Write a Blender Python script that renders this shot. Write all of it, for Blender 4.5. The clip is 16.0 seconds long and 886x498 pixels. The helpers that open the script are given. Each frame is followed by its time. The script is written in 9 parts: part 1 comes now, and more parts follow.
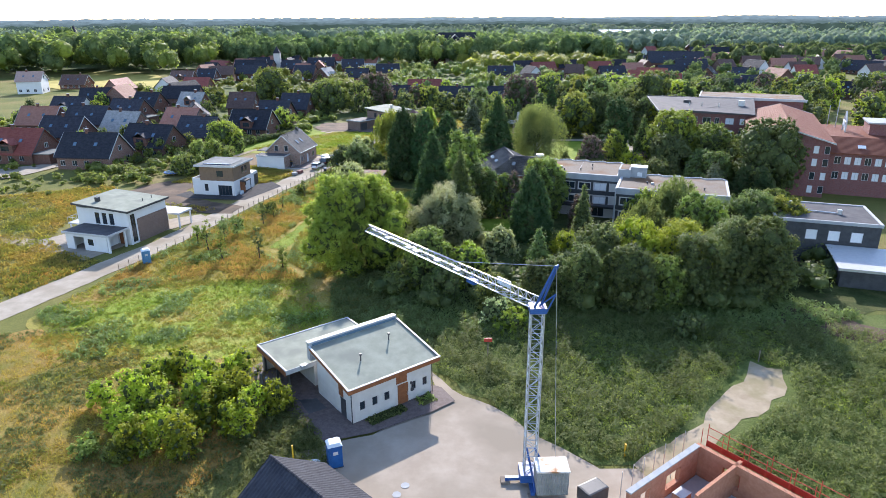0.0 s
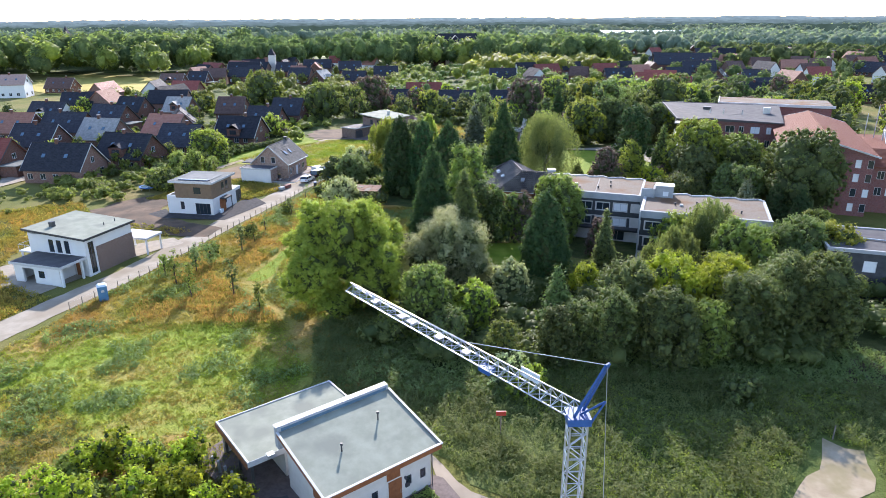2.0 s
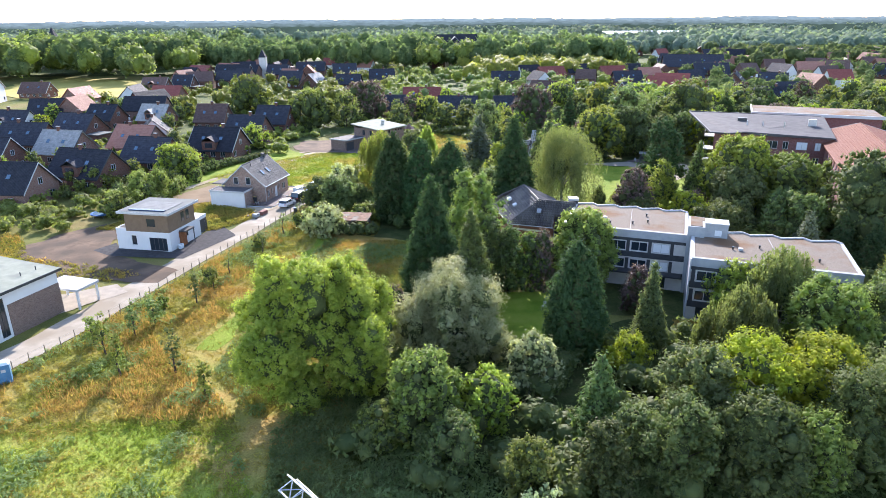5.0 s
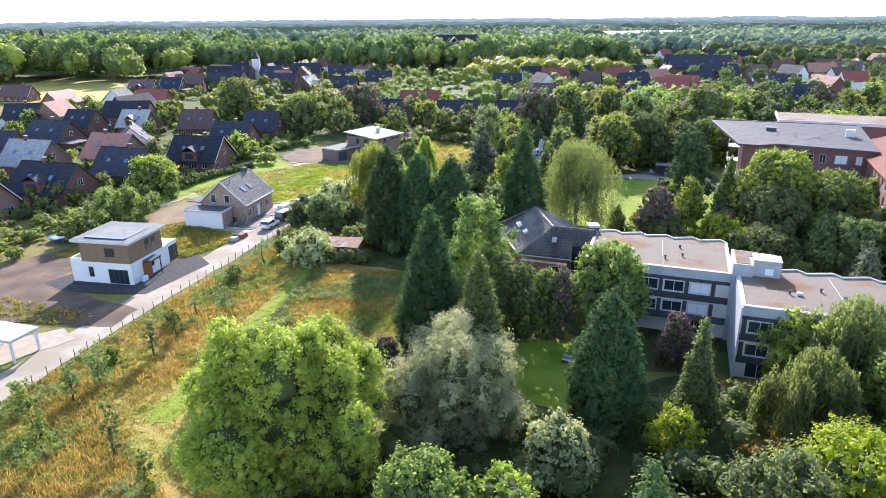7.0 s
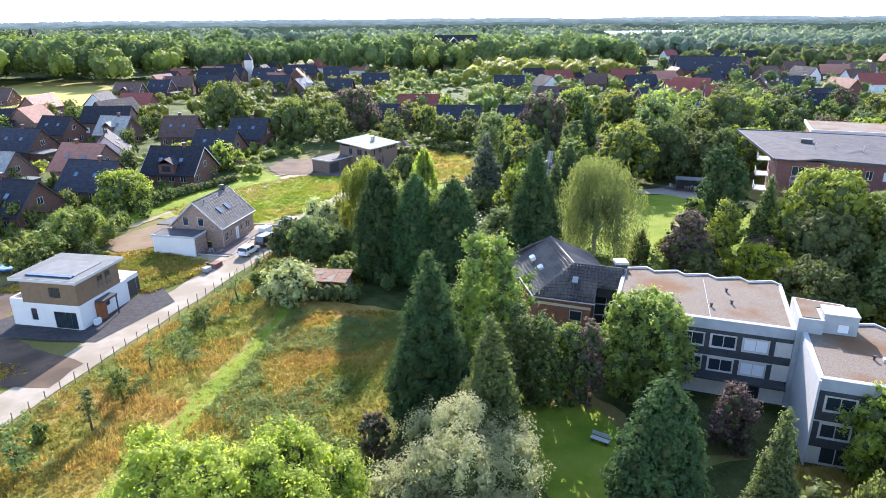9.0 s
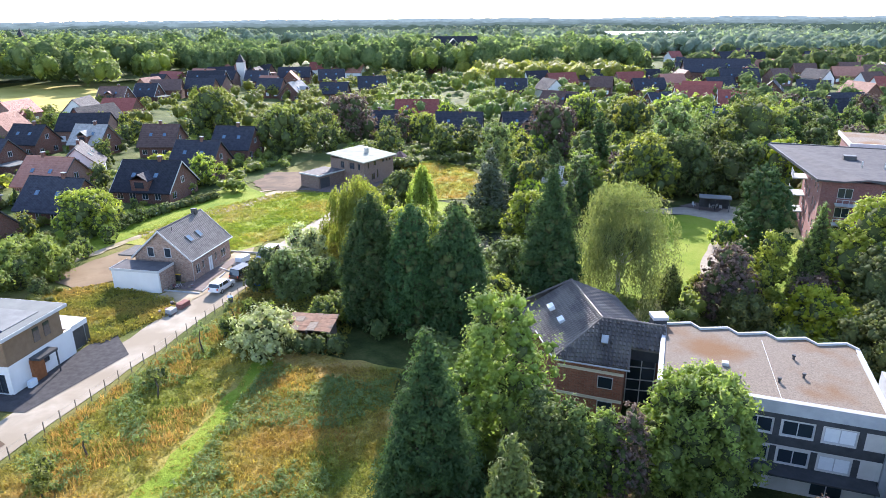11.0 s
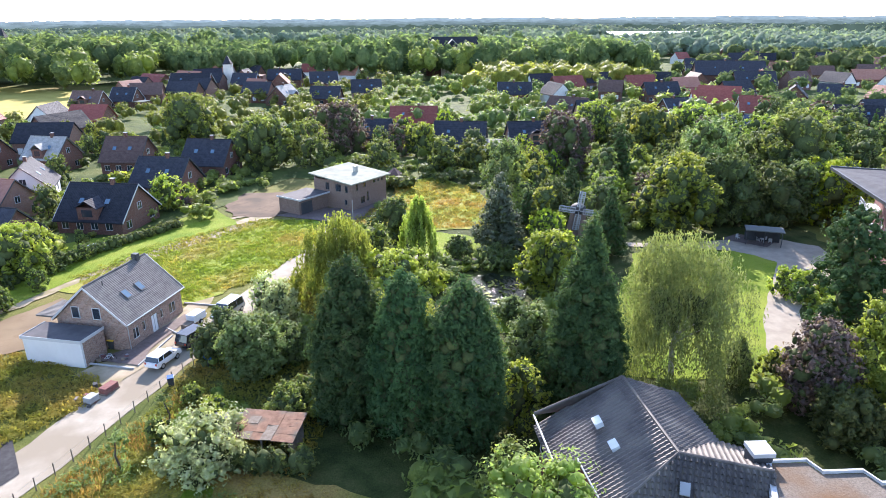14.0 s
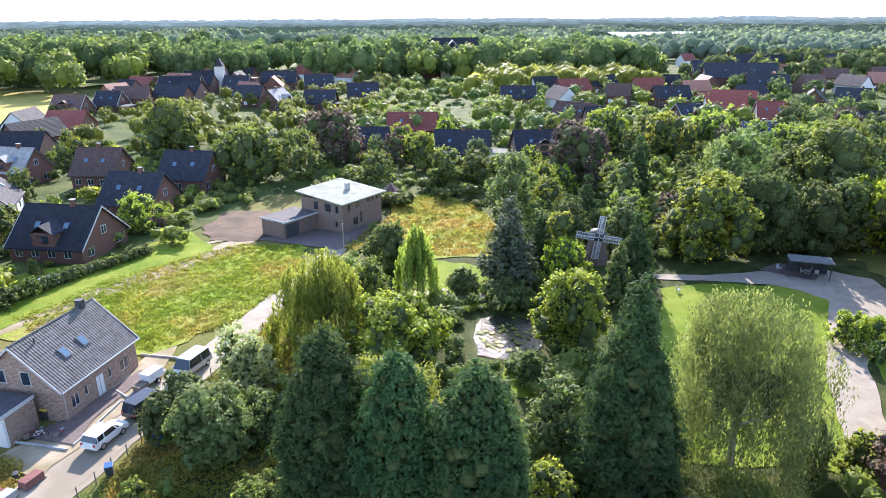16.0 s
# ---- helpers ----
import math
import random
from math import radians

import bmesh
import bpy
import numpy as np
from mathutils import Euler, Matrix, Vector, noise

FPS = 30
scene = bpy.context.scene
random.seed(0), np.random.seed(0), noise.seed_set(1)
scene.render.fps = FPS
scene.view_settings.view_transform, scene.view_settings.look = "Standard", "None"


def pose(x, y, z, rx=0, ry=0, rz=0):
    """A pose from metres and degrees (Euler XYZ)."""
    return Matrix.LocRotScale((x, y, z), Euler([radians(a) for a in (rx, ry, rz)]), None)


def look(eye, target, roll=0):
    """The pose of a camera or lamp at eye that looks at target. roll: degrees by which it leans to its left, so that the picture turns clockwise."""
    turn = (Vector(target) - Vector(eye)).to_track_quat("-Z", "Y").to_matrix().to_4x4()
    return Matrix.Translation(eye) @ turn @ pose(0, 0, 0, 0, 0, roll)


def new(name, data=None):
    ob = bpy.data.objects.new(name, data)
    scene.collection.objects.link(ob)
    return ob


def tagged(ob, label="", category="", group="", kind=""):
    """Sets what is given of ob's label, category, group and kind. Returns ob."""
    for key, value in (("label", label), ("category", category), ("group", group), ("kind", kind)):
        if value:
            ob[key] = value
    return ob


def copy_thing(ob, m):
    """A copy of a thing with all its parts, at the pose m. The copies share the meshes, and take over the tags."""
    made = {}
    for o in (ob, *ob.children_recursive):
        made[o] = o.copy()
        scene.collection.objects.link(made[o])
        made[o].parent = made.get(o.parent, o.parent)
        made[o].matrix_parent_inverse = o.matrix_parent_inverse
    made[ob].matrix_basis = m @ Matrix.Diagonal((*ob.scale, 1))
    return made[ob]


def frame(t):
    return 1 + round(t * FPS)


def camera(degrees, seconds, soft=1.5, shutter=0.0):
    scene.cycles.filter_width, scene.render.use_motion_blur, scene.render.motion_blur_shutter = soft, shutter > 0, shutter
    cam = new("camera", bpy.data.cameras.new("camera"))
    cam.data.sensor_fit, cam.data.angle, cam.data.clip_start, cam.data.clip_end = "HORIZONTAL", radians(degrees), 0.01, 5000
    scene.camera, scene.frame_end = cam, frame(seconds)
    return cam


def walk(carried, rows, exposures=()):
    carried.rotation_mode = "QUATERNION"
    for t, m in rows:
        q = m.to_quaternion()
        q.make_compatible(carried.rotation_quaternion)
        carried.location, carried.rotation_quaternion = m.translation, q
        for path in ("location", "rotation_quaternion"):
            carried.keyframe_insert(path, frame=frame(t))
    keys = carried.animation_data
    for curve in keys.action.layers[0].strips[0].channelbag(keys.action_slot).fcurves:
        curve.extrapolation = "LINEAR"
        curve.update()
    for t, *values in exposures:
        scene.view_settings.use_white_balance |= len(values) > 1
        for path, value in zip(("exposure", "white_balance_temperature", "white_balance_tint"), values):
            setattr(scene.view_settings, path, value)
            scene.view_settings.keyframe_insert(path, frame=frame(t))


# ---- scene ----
cam = camera(68.5, 16.0, soft=0.75)
METRES, EYE, TILT, LEAN, TURN = 106.4, 34.4, 2.0, -2.5, 0.0
ROWS = [
    (0.0, 0.0, 0.0, 0.0, -1.09, -21.72, 2.75),
    (0.5, -0.0001, 0.0315, -0.001, -1.11, -21.7, 2.76),
    (1.0, -0.0001, 0.063, -0.0021, -1.11, -21.69, 2.77),
    (1.5, -0.0002, 0.0945, -0.0039, -1.12, -21.67, 2.77),
    (2.0, 0.0, 0.1259, -0.0056, -1.13, -21.66, 2.79),
    (2.5, 0.0003, 0.1574, -0.0072, -1.14, -21.65, 2.8),
    (3.0, 0.0006, 0.1889, -0.009, -1.15, -21.64, 2.81),
    (3.5, 0.0007, 0.2202, -0.0106, -1.16, -21.62, 2.82),
    (4.0, 0.0009, 0.2515, -0.012, -1.18, -21.62, 2.83),
    (6.5, 0.0012, 0.4081, -0.0175, -1.32, -21.62, 2.85),
    (7.0, 0.0014, 0.4393, -0.0185, -1.34, -21.63, 2.86),
    (7.5, 0.0014, 0.4706, -0.0193, -1.37, -21.65, 2.86),
    (8.0, 0.0016, 0.5021, -0.0203, -1.39, -21.64, 2.89),
    (8.5, 0.0017, 0.5334, -0.0214, -1.42, -21.65, 2.87),
    (9.0, 0.0018, 0.5646, -0.0223, -1.44, -21.65, 2.87),
    (11.5, 0.0028, 0.7203, -0.0243, -1.58, -21.65, 2.84),
    (12.0, 0.0029, 0.7511, -0.0251, -1.62, -21.67, 2.83),
    (12.5, 0.0029, 0.7816, -0.0262, -1.65, -21.67, 2.83),
    (13.0, 0.0031, 0.8125, -0.0276, -1.68, -21.69, 2.81),
    (13.5, 0.0032, 0.8434, -0.0288, -1.71, -21.69, 2.81),
    (14.0, 0.0035, 0.8747, -0.0304, -1.72, -21.69, 2.79),
    (14.5, 0.0038, 0.9061, -0.0317, -1.72, -21.69, 2.79),
    (15.0, 0.0038, 0.9371, -0.0324, -1.74, -21.69, 2.76),
    (15.5, 0.0036, 0.9682, -0.0328, -1.77, -21.7, 2.77),
    (16.0, 0.0035, 0.9993, -0.0336, -1.78, -21.68, 2.75),
]
walk(cam, [(t, pose(0, 0, EYE, TILT, LEAN, TURN) @ pose(METRES * x, METRES * y, METRES * z, 90 + pitch, roll, yaw)) for t, x, y, z, yaw, pitch, roll in ROWS],
     [(0.0, 1.45, 6250, 17), (3.5, 1.72, 6350, 20), (8.0, 1.96, 6350, 20), (16.0, 1.96, 6350, 20)])

# ---- light: low summer sun ahead of the flight, clear sky ----
SUN_EL, SUN_AZ = 27.0, 2.0        # degrees above the horizon, degrees to the right of +y
sky_world = bpy.data.worlds.new("sky_world")
scene.world = sky_world
sky_world.use_nodes = True
_n = sky_world.node_tree.nodes
_sky = _n.new("ShaderNodeTexSky")
_sky.sky_type, _sky.sun_disc = "NISHITA", False
_sky.sun_elevation, _sky.sun_rotation = radians(SUN_EL), radians(SUN_AZ)
_sky.air_density, _sky.dust_density, _sky.ozone_density = 1.0, 0.4, 1.5
_n["Background"].inputs["Strength"].default_value = 0.15
sky_world.node_tree.links.new(_sky.outputs["Color"], _n["Background"].inputs["Color"])
sun_data = bpy.data.lights.new("sun", "SUN")
sun_data.energy, sun_data.angle, sun_data.color = 3.5, radians(0.6), (1.0, 0.95, 0.86)
sun = new("sun", sun_data)
_se, _sa = radians(SUN_EL), radians(SUN_AZ)
SUN_DIR = Vector((math.sin(_sa) * math.cos(_se), math.cos(_sa) * math.cos(_se), math.sin(_se)))
sun.matrix_world = look(SUN_DIR * 300, (0, 0, 0))


# ---- materials ----
def mat(name, c1, c2=None, scale=4.0, rough=0.8, bump=0.0, metal=0.0, rnd=0.0, c3=None, scale3=0.3, spec=0.35, detail=6.0):
    """Two-tone noise paint with a larger third tone, object-random value and bump."""
    m = bpy.data.materials.new(name)
    m.use_nodes = True
    nt = m.node_tree
    b = nt.nodes["Principled BSDF"]
    b.inputs["Roughness"].default_value, b.inputs["Metallic"].default_value = rough, metal
    b.inputs["Specular IOR Level"].default_value = spec
    tc = nt.nodes.new("ShaderNodeTexCoord")
    nz = nt.nodes.new("ShaderNodeTexNoise")
    nz.inputs["Scale"].default_value, nz.inputs["Detail"].default_value = scale, detail
    nz.inputs["Roughness"].default_value = 0.65
    nt.links.new(tc.outputs["Object"], nz.inputs["Vector"])
    rp = nt.nodes.new("ShaderNodeValToRGB")
    rp.color_ramp.elements[0].position, rp.color_ramp.elements[1].position = 0.36, 0.66
    rp.color_ramp.elements[0].color = (*c1, 1)
    rp.color_ramp.elements[1].color = (*(c2 or c1), 1)
    nt.links.new(nz.outputs["Fac"], rp.inputs["Fac"])
    out = rp.outputs["Color"]
    if c3:
        nz3 = nt.nodes.new("ShaderNodeTexNoise")
        nz3.inputs["Scale"].default_value, nz3.inputs["Detail"].default_value = scale3, 4.0
        nt.links.new(tc.outputs["Object"], nz3.inputs["Vector"])
        r3 = nt.nodes.new("ShaderNodeValToRGB")
        r3.color_ramp.elements[0].position, r3.color_ramp.elements[1].position = 0.45, 0.62
        nt.links.new(nz3.outputs["Fac"], r3.inputs["Fac"])
        mx = nt.nodes.new("ShaderNodeMix")
        mx.data_type = "RGBA"
        nt.links.new(r3.outputs["Color"], mx.inputs["Factor"])
        nt.links.new(out, mx.inputs["A"])
        mx.inputs["B"].default_value = (*c3, 1)
        out = mx.outputs["Result"]
    if rnd:
        oi = nt.nodes.new("ShaderNodeObjectInfo")
        mr = nt.nodes.new("ShaderNodeMapRange")
        mr.inputs["To Min"].default_value, mr.inputs["To Max"].default_value = 1 - rnd, 1 + rnd
        nt.links.new(oi.outputs["Random"], mr.inputs["Value"])
        hs = nt.nodes.new("ShaderNodeHueSaturation")
        nt.links.new(mr.outputs["Result"], hs.inputs["Value"])
        nt.links.new(out, hs.inputs["Color"])
        out = hs.outputs["Color"]
    nt.links.new(out, b.inputs["Base Color"])
    if bump:
        bp = nt.nodes.new("ShaderNodeBump")
        bp.inputs["Strength"].default_value, bp.inputs["Distance"].default_value = bump, 0.05
        nt.links.new(nz.outputs["Fac"], bp.inputs["Height"])
        nt.links.new(bp.outputs["Normal"], b.inputs["Normal"])
    return m


def leaf_mat(name, c1, c2, rnd=0.25, trans=0.35, rough=0.6, spec=0.16, sat=0.98):
    """Leaves: tone by leaf, by tree and by patch; part of the light passes through."""
    m = bpy.data.materials.new(name)
    m.use_nodes = True
    nt = m.node_tree
    b = nt.nodes["Principled BSDF"]
    b.inputs["Roughness"].default_value = rough
    b.inputs["Specular IOR Level"].default_value = spec
    geo, oi = nt.nodes.new("ShaderNodeNewGeometry"), nt.nodes.new("ShaderNodeObjectInfo")
    tc = nt.nodes.new("ShaderNodeTexCoord")
    nz = nt.nodes.new("ShaderNodeTexNoise")
    nz.inputs["Scale"].default_value, nz.inputs["Detail"].default_value = 0.55, 3.0
    nt.links.new(tc.outputs["Object"], nz.inputs["Vector"])
    ad = nt.nodes.new("ShaderNodeMath")
    ad.operation = "MULTIPLY_ADD"
    ad.inputs[1].default_value = 0.55
    nt.links.new(geo.outputs["Random Per Island"], ad.inputs[0])
    mu = nt.nodes.new("ShaderNodeMath")
    mu.operation = "MULTIPLY_ADD"
    mu.inputs[1].default_value, mu.inputs[2].default_value = 1.6, -0.58
    nt.links.new(nz.outputs["Fac"], mu.inputs[0])
    nt.links.new(mu.outputs["Value"], ad.inputs[2])
    mx = nt.nodes.new("ShaderNodeMix")
    mx.data_type = "RGBA"
    mx.clamp_factor = True
    nt.links.new(ad.outputs["Value"], mx.inputs["Factor"])
    mx.inputs["A"].default_value, mx.inputs["B"].default_value = (*c1, 1), (*c2, 1)
    mr = nt.nodes.new("ShaderNodeMapRange")
    mr.inputs["To Min"].default_value, mr.inputs["To Max"].default_value = 1 - rnd, 1 + rnd
    nt.links.new(oi.outputs["Random"], mr.inputs["Value"])
    hs = nt.nodes.new("ShaderNodeHueSaturation")
    nt.links.new(mr.outputs["Result"], hs.inputs["Value"])
    hr = nt.nodes.new("ShaderNodeMapRange")
    hr.inputs["To Min"].default_value, hr.inputs["To Max"].default_value = 0.5 - 0.08 * rnd, 0.5 + 0.08 * rnd
    nt.links.new(oi.outputs["Random"], hr.inputs["Value"])
    nt.links.new(hr.outputs["Result"], hs.inputs["Hue"])
    hs.inputs["Saturation"].default_value = sat
    nt.links.new(mx.outputs["Result"], hs.inputs["Color"])
    nt.links.new(hs.outputs["Color"], b.inputs["Base Color"])
    tr = nt.nodes.new("ShaderNodeBsdfTranslucent")
    warm = nt.nodes.new("ShaderNodeMix")
    warm.data_type, warm.blend_type = "RGBA", "MULTIPLY"
    warm.inputs["Factor"].default_value = 1.0
    warm.inputs["B"].default_value = (1.85, 1.95, 1.15, 1)
    nt.links.new(hs.outputs["Color"], warm.inputs["A"])
    nt.links.new(warm.outputs["Result"], tr.inputs["Color"])
    ms = nt.nodes.new("ShaderNodeMixShader")
    ms.inputs["Fac"].default_value = trans
    nt.links.new(b.outputs["BSDF"], ms.inputs[1])
    nt.links.new(tr.outputs["BSDF"], ms.inputs[2])
    nt.links.new(ms.outputs["Shader"], nt.nodes["Material Output"].inputs["Surface"])
    return m


def meadow_mat(name, green, olive, gold, scale=0.11, blade=False, grain=5.0):
    """Grass sheet: soft drifts of three tones with a fine grain; blades share the drifts of the ground below."""
    m = bpy.data.materials.new(name)
    m.use_nodes = True
    nt = m.node_tree
    b = nt.nodes["Principled BSDF"]
    b.inputs["Roughness"].default_value, b.inputs["Specular IOR Level"].default_value = 0.9, 0.1
    tc = nt.nodes.new("ShaderNodeTexCoord")
    big, fine = nt.nodes.new("ShaderNodeTexNoise"), nt.nodes.new("ShaderNodeTexNoise")
    big.inputs["Scale"].default_value, big.inputs["Detail"].default_value, big.inputs["Roughness"].default_value = scale, 8.0, 0.62
    fine.inputs["Scale"].default_value, fine.inputs["Detail"].default_value, fine.inputs["Roughness"].default_value = grain, 5.0, 0.7
    nt.links.new(tc.outputs["Object"], big.inputs["Vector"])
    nt.links.new(tc.outputs["Object"], fine.inputs["Vector"])
    rp = nt.nodes.new("ShaderNodeValToRGB")
    rp.color_ramp.elements[0].position, rp.color_ramp.elements[1].position = 0.36, 0.64
    rp.color_ramp.elements[0].color, rp.color_ramp.elements[1].color = (*green, 1), (*gold, 1)
    rp.color_ramp.elements.new(0.50).color = (*olive, 1)
    nt.links.new(big.outputs["Fac"], rp.inputs["Fac"])
    val = nt.nodes.new("ShaderNodeMapRange")
    val.inputs["From Min"].default_value, val.inputs["From Max"].default_value = 0.25, 0.75
    val.inputs["To Min"].default_value, val.inputs["To Max"].default_value = 0.62, 1.34
    hs = nt.nodes.new("ShaderNodeHueSaturation")
    nt.links.new(rp.outputs["Color"], hs.inputs["Color"])
    nt.links.new(val.outputs["Result"], hs.inputs["Value"])
    nt.links.new(hs.outputs["Color"], b.inputs["Base Color"])
    if blade:
        geo = nt.nodes.new("ShaderNodeNewGeometry")
        nt.links.new(geo.outputs["Random Per Island"], val.inputs["Value"])
        val.inputs["From Min"].default_value, val.inputs["From Max"].default_value = 0.0, 1.0
        val.inputs["To Min"].default_value, val.inputs["To Max"].default_value = 0.82, 1.18
        tr, ms = nt.nodes.new("ShaderNodeBsdfTranslucent"), nt.nodes.new("ShaderNodeMixShader")
        warm = nt.nodes.new("ShaderNodeMix")
        warm.data_type, warm.blend_type = "RGBA", "MULTIPLY"
        warm.inputs["Factor"].default_value = 1.0
        warm.inputs["B"].default_value = (1.6, 1.6, 1.0, 1)
        nt.links.new(hs.outputs["Color"], warm.inputs["A"])
        nt.links.new(warm.outputs["Result"], tr.inputs["Color"])
        ms.inputs["Fac"].default_value = 0.5
        nt.links.new(b.outputs["BSDF"], ms.inputs[1])
        nt.links.new(tr.outputs["BSDF"], ms.inputs[2])
        nt.links.new(ms.outputs["Shader"], nt.nodes["Material Output"].inputs["Surface"])
    else:
        nt.links.new(fine.outputs["Fac"], val.inputs["Value"])
        bp = nt.nodes.new("ShaderNodeBump")
        bp.inputs["Strength"].default_value, bp.inputs["Distance"].default_value = 0.9, 0.12
        nt.links.new(fine.outputs["Fac"], bp.inputs["Height"])
        nt.links.new(bp.outputs["Normal"], b.inputs["Normal"])
    return m


def ribbed(name, c1, c2, pitch, rough=0.7, depth=0.6, axis="X", rnd=0.0):
    """Tile or board courses: ribs along one object axis over a mottled tone."""
    m = mat(name, c1, c2, 1.3, rough, 0.0, rnd=rnd, spec=0.12)
    nt = m.node_tree
    b = nt.nodes["Principled BSDF"]
    tc = nt.nodes.new("ShaderNodeTexCoord")
    w = nt.nodes.new("ShaderNodeTexWave")
    w.wave_type, w.bands_direction, w.wave_profile = "BANDS", axis, "SIN"
    w.inputs["Scale"].default_value = 0.314 / pitch
    w.inputs["Distortion"].default_value = 0.15
    nt.links.new(tc.outputs["Object"], w.inputs["Vector"])
    bp = nt.nodes.new("ShaderNodeBump")
    bp.inputs["Strength"].default_value, bp.inputs["Distance"].default_value = depth, 0.06
    nt.links.new(w.outputs["Fac"], bp.inputs["Height"])
    nt.links.new(bp.outputs["Normal"], b.inputs["Normal"])
    return m


def brick_mat(name, c1, c2, mortar, scale=1.0, rnd=0.0):
    m = mat(name, c1, c2, 3.0, 0.85, 0.1, rnd=rnd)
    nt = m.node_tree
    b = nt.nodes["Principled BSDF"]
    old = b.inputs["Base Color"].links[0].from_socket
    tc = nt.nodes.new("ShaderNodeTexCoord")
    mp = nt.nodes.new("ShaderNodeVectorMath")
    mp.operation = "DOT_PRODUCT"
    mp.inputs[1].default_value = (1, 1, 0)
    sep, com = nt.nodes.new("ShaderNodeSeparateXYZ"), nt.nodes.new("ShaderNodeCombineXYZ")
    nt.links.new(tc.outputs["Object"], mp.inputs[0])
    nt.links.new(tc.outputs["Object"], sep.inputs[0])
    nt.links.new(mp.outputs["Value"], com.inputs["X"])
    nt.links.new(sep.outputs["Z"], com.inputs["Y"])
    bt = nt.nodes.new("ShaderNodeTexBrick")
    bt.inputs["Scale"].default_value = 1.0
    bt.inputs["Brick Width"].default_value, bt.inputs["Row Height"].default_value = 0.25 * scale, 0.083 * scale
    bt.inputs["Mortar Size"].default_value = 0.008 * scale
    bt.inputs["Mortar"].default_value = (*mortar, 1)
    nt.links.new(com.outputs["Vector"], bt.inputs["Vector"])
    dk = nt.nodes.new("ShaderNodeHueSaturation")
    dk.inputs["Value"].default_value = 0.62
    nt.links.new(old, dk.inputs["Color"])
    nt.links.new(old, bt.inputs["Color1"])
    nt.links.new(dk.outputs["Color"], bt.inputs["Color2"])
    nt.links.new(bt.outputs["Color"], b.inputs["Base Color"])
    return m


def glass_mat(name, tint=(0.02, 0.03, 0.04), rough=0.04):
    m = mat(name, tint, None, 1.0, rough, spec=0.9)
    return m


M = {}
M["ground"] = meadow_mat("rough_meadow", (0.085, 0.105, 0.024), (0.15, 0.15, 0.04), (0.20, 0.16, 0.06), 0.05)
M["dry"] = meadow_mat("dry_meadow", (0.12, 0.15, 0.03), (0.27, 0.195, 0.055), (0.36, 0.205, 0.065), 0.075)
M["meadow"] = meadow_mat("green_meadow", (0.15, 0.18, 0.032), (0.27, 0.235, 0.055), (0.36, 0.24, 0.075), 0.10)
M["fresh"] = meadow_mat("fresh_meadow", (0.18, 0.25, 0.03), (0.235, 0.275, 0.042), (0.30, 0.26, 0.07), 0.10)
M["g_fresh"] = meadow_mat("fresh_grass_blades", (0.18, 0.25, 0.03), (0.235, 0.275, 0.042), (0.30, 0.26, 0.07), 0.10, True)
M["lawn"] = meadow_mat("mown_lawn", (0.13, 0.20, 0.018), (0.185, 0.245, 0.025), (0.23, 0.27, 0.04), 0.2, False, 9.0)
M["weeds"] = meadow_mat("weedy_ground", (0.055, 0.085, 0.018), (0.095, 0.125, 0.032), (0.14, 0.16, 0.055), 0.15)
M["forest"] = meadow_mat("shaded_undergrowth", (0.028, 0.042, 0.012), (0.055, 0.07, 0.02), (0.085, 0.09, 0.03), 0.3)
M["road"] = mat("sandy_road", (0.27, 0.235, 0.18), (0.36, 0.315, 0.25), 0.5, 0.95, 0.3, c3=(0.24, 0.20, 0.145), scale3=0.16)
M["yard"] = mat("gravel_yard", (0.285, 0.235, 0.18), (0.36, 0.305, 0.24), 0.4, 0.95, 0.2, c3=(0.24, 0.20, 0.15), scale3=0.12)
M["sand"] = mat("bare_sand", (0.269, 0.211, 0.139), (0.384, 0.317, 0.221), 0.5, 0.95, 0.4, c3=(0.23, 0.192, 0.106), scale3=0.3)
M["soil"] = mat("dug_soil", (0.085, 0.054, 0.033), (0.16, 0.105, 0.066), 0.5, 0.95, 1.0, c3=(0.062, 0.042, 0.027), scale3=0.25)
M["plot"] = mat("levelled_tan_earth", (0.195, 0.14, 0.088), (0.265, 0.20, 0.13), 0.4, 0.95, 0.3, c3=(0.17, 0.125, 0.08), scale3=0.2, spec=0.1)
M["paving"] = mat("brown_block_paving", (0.10, 0.075, 0.068), (0.16, 0.125, 0.115), 2.5, 0.85, 0.2)
M["darkpaving"] = mat("anthracite_paving", (0.045, 0.044, 0.046), (0.072, 0.07, 0.072), 1.6, 0.95, 0.2, spec=0.1)
M["path"] = mat("pale_park_path", (0.26, 0.22, 0.175), (0.333, 0.292, 0.23), 0.7, 0.95, 0.2)
M["field"] = mat("ripe_field", (0.33, 0.27, 0.05), (0.40, 0.33, 0.075), 0.06, 0.95, 0.2)
M["greenfield"] = mat("far_pasture", (0.20, 0.27, 0.05), (0.30, 0.33, 0.09), 0.01, 0.95)
M["water"] = mat("dark_pond_water", (0.010, 0.014, 0.010), (0.03, 0.04, 0.02), 5.0, 0.04, 0.8, spec=0.1)
M["white"] = mat("white_render", (0.602, 0.602, 0.594), (0.649, 0.649, 0.642), 0.6, 0.85, 0.05)
M["offwhite"] = mat("weathered_white_wall", (0.501, 0.476, 0.436), (0.581, 0.556, 0.512), 0.8, 0.85, 0.1)
M["cream"] = mat("cream_render", (0.58, 0.52, 0.40), (0.66, 0.60, 0.48), 0.6, 0.85, 0.05)
M["brick"] = brick_mat("red_brown_brick", (0.125, 0.05, 0.036), (0.185, 0.078, 0.055), (0.15, 0.11, 0.09), rnd=0.15)
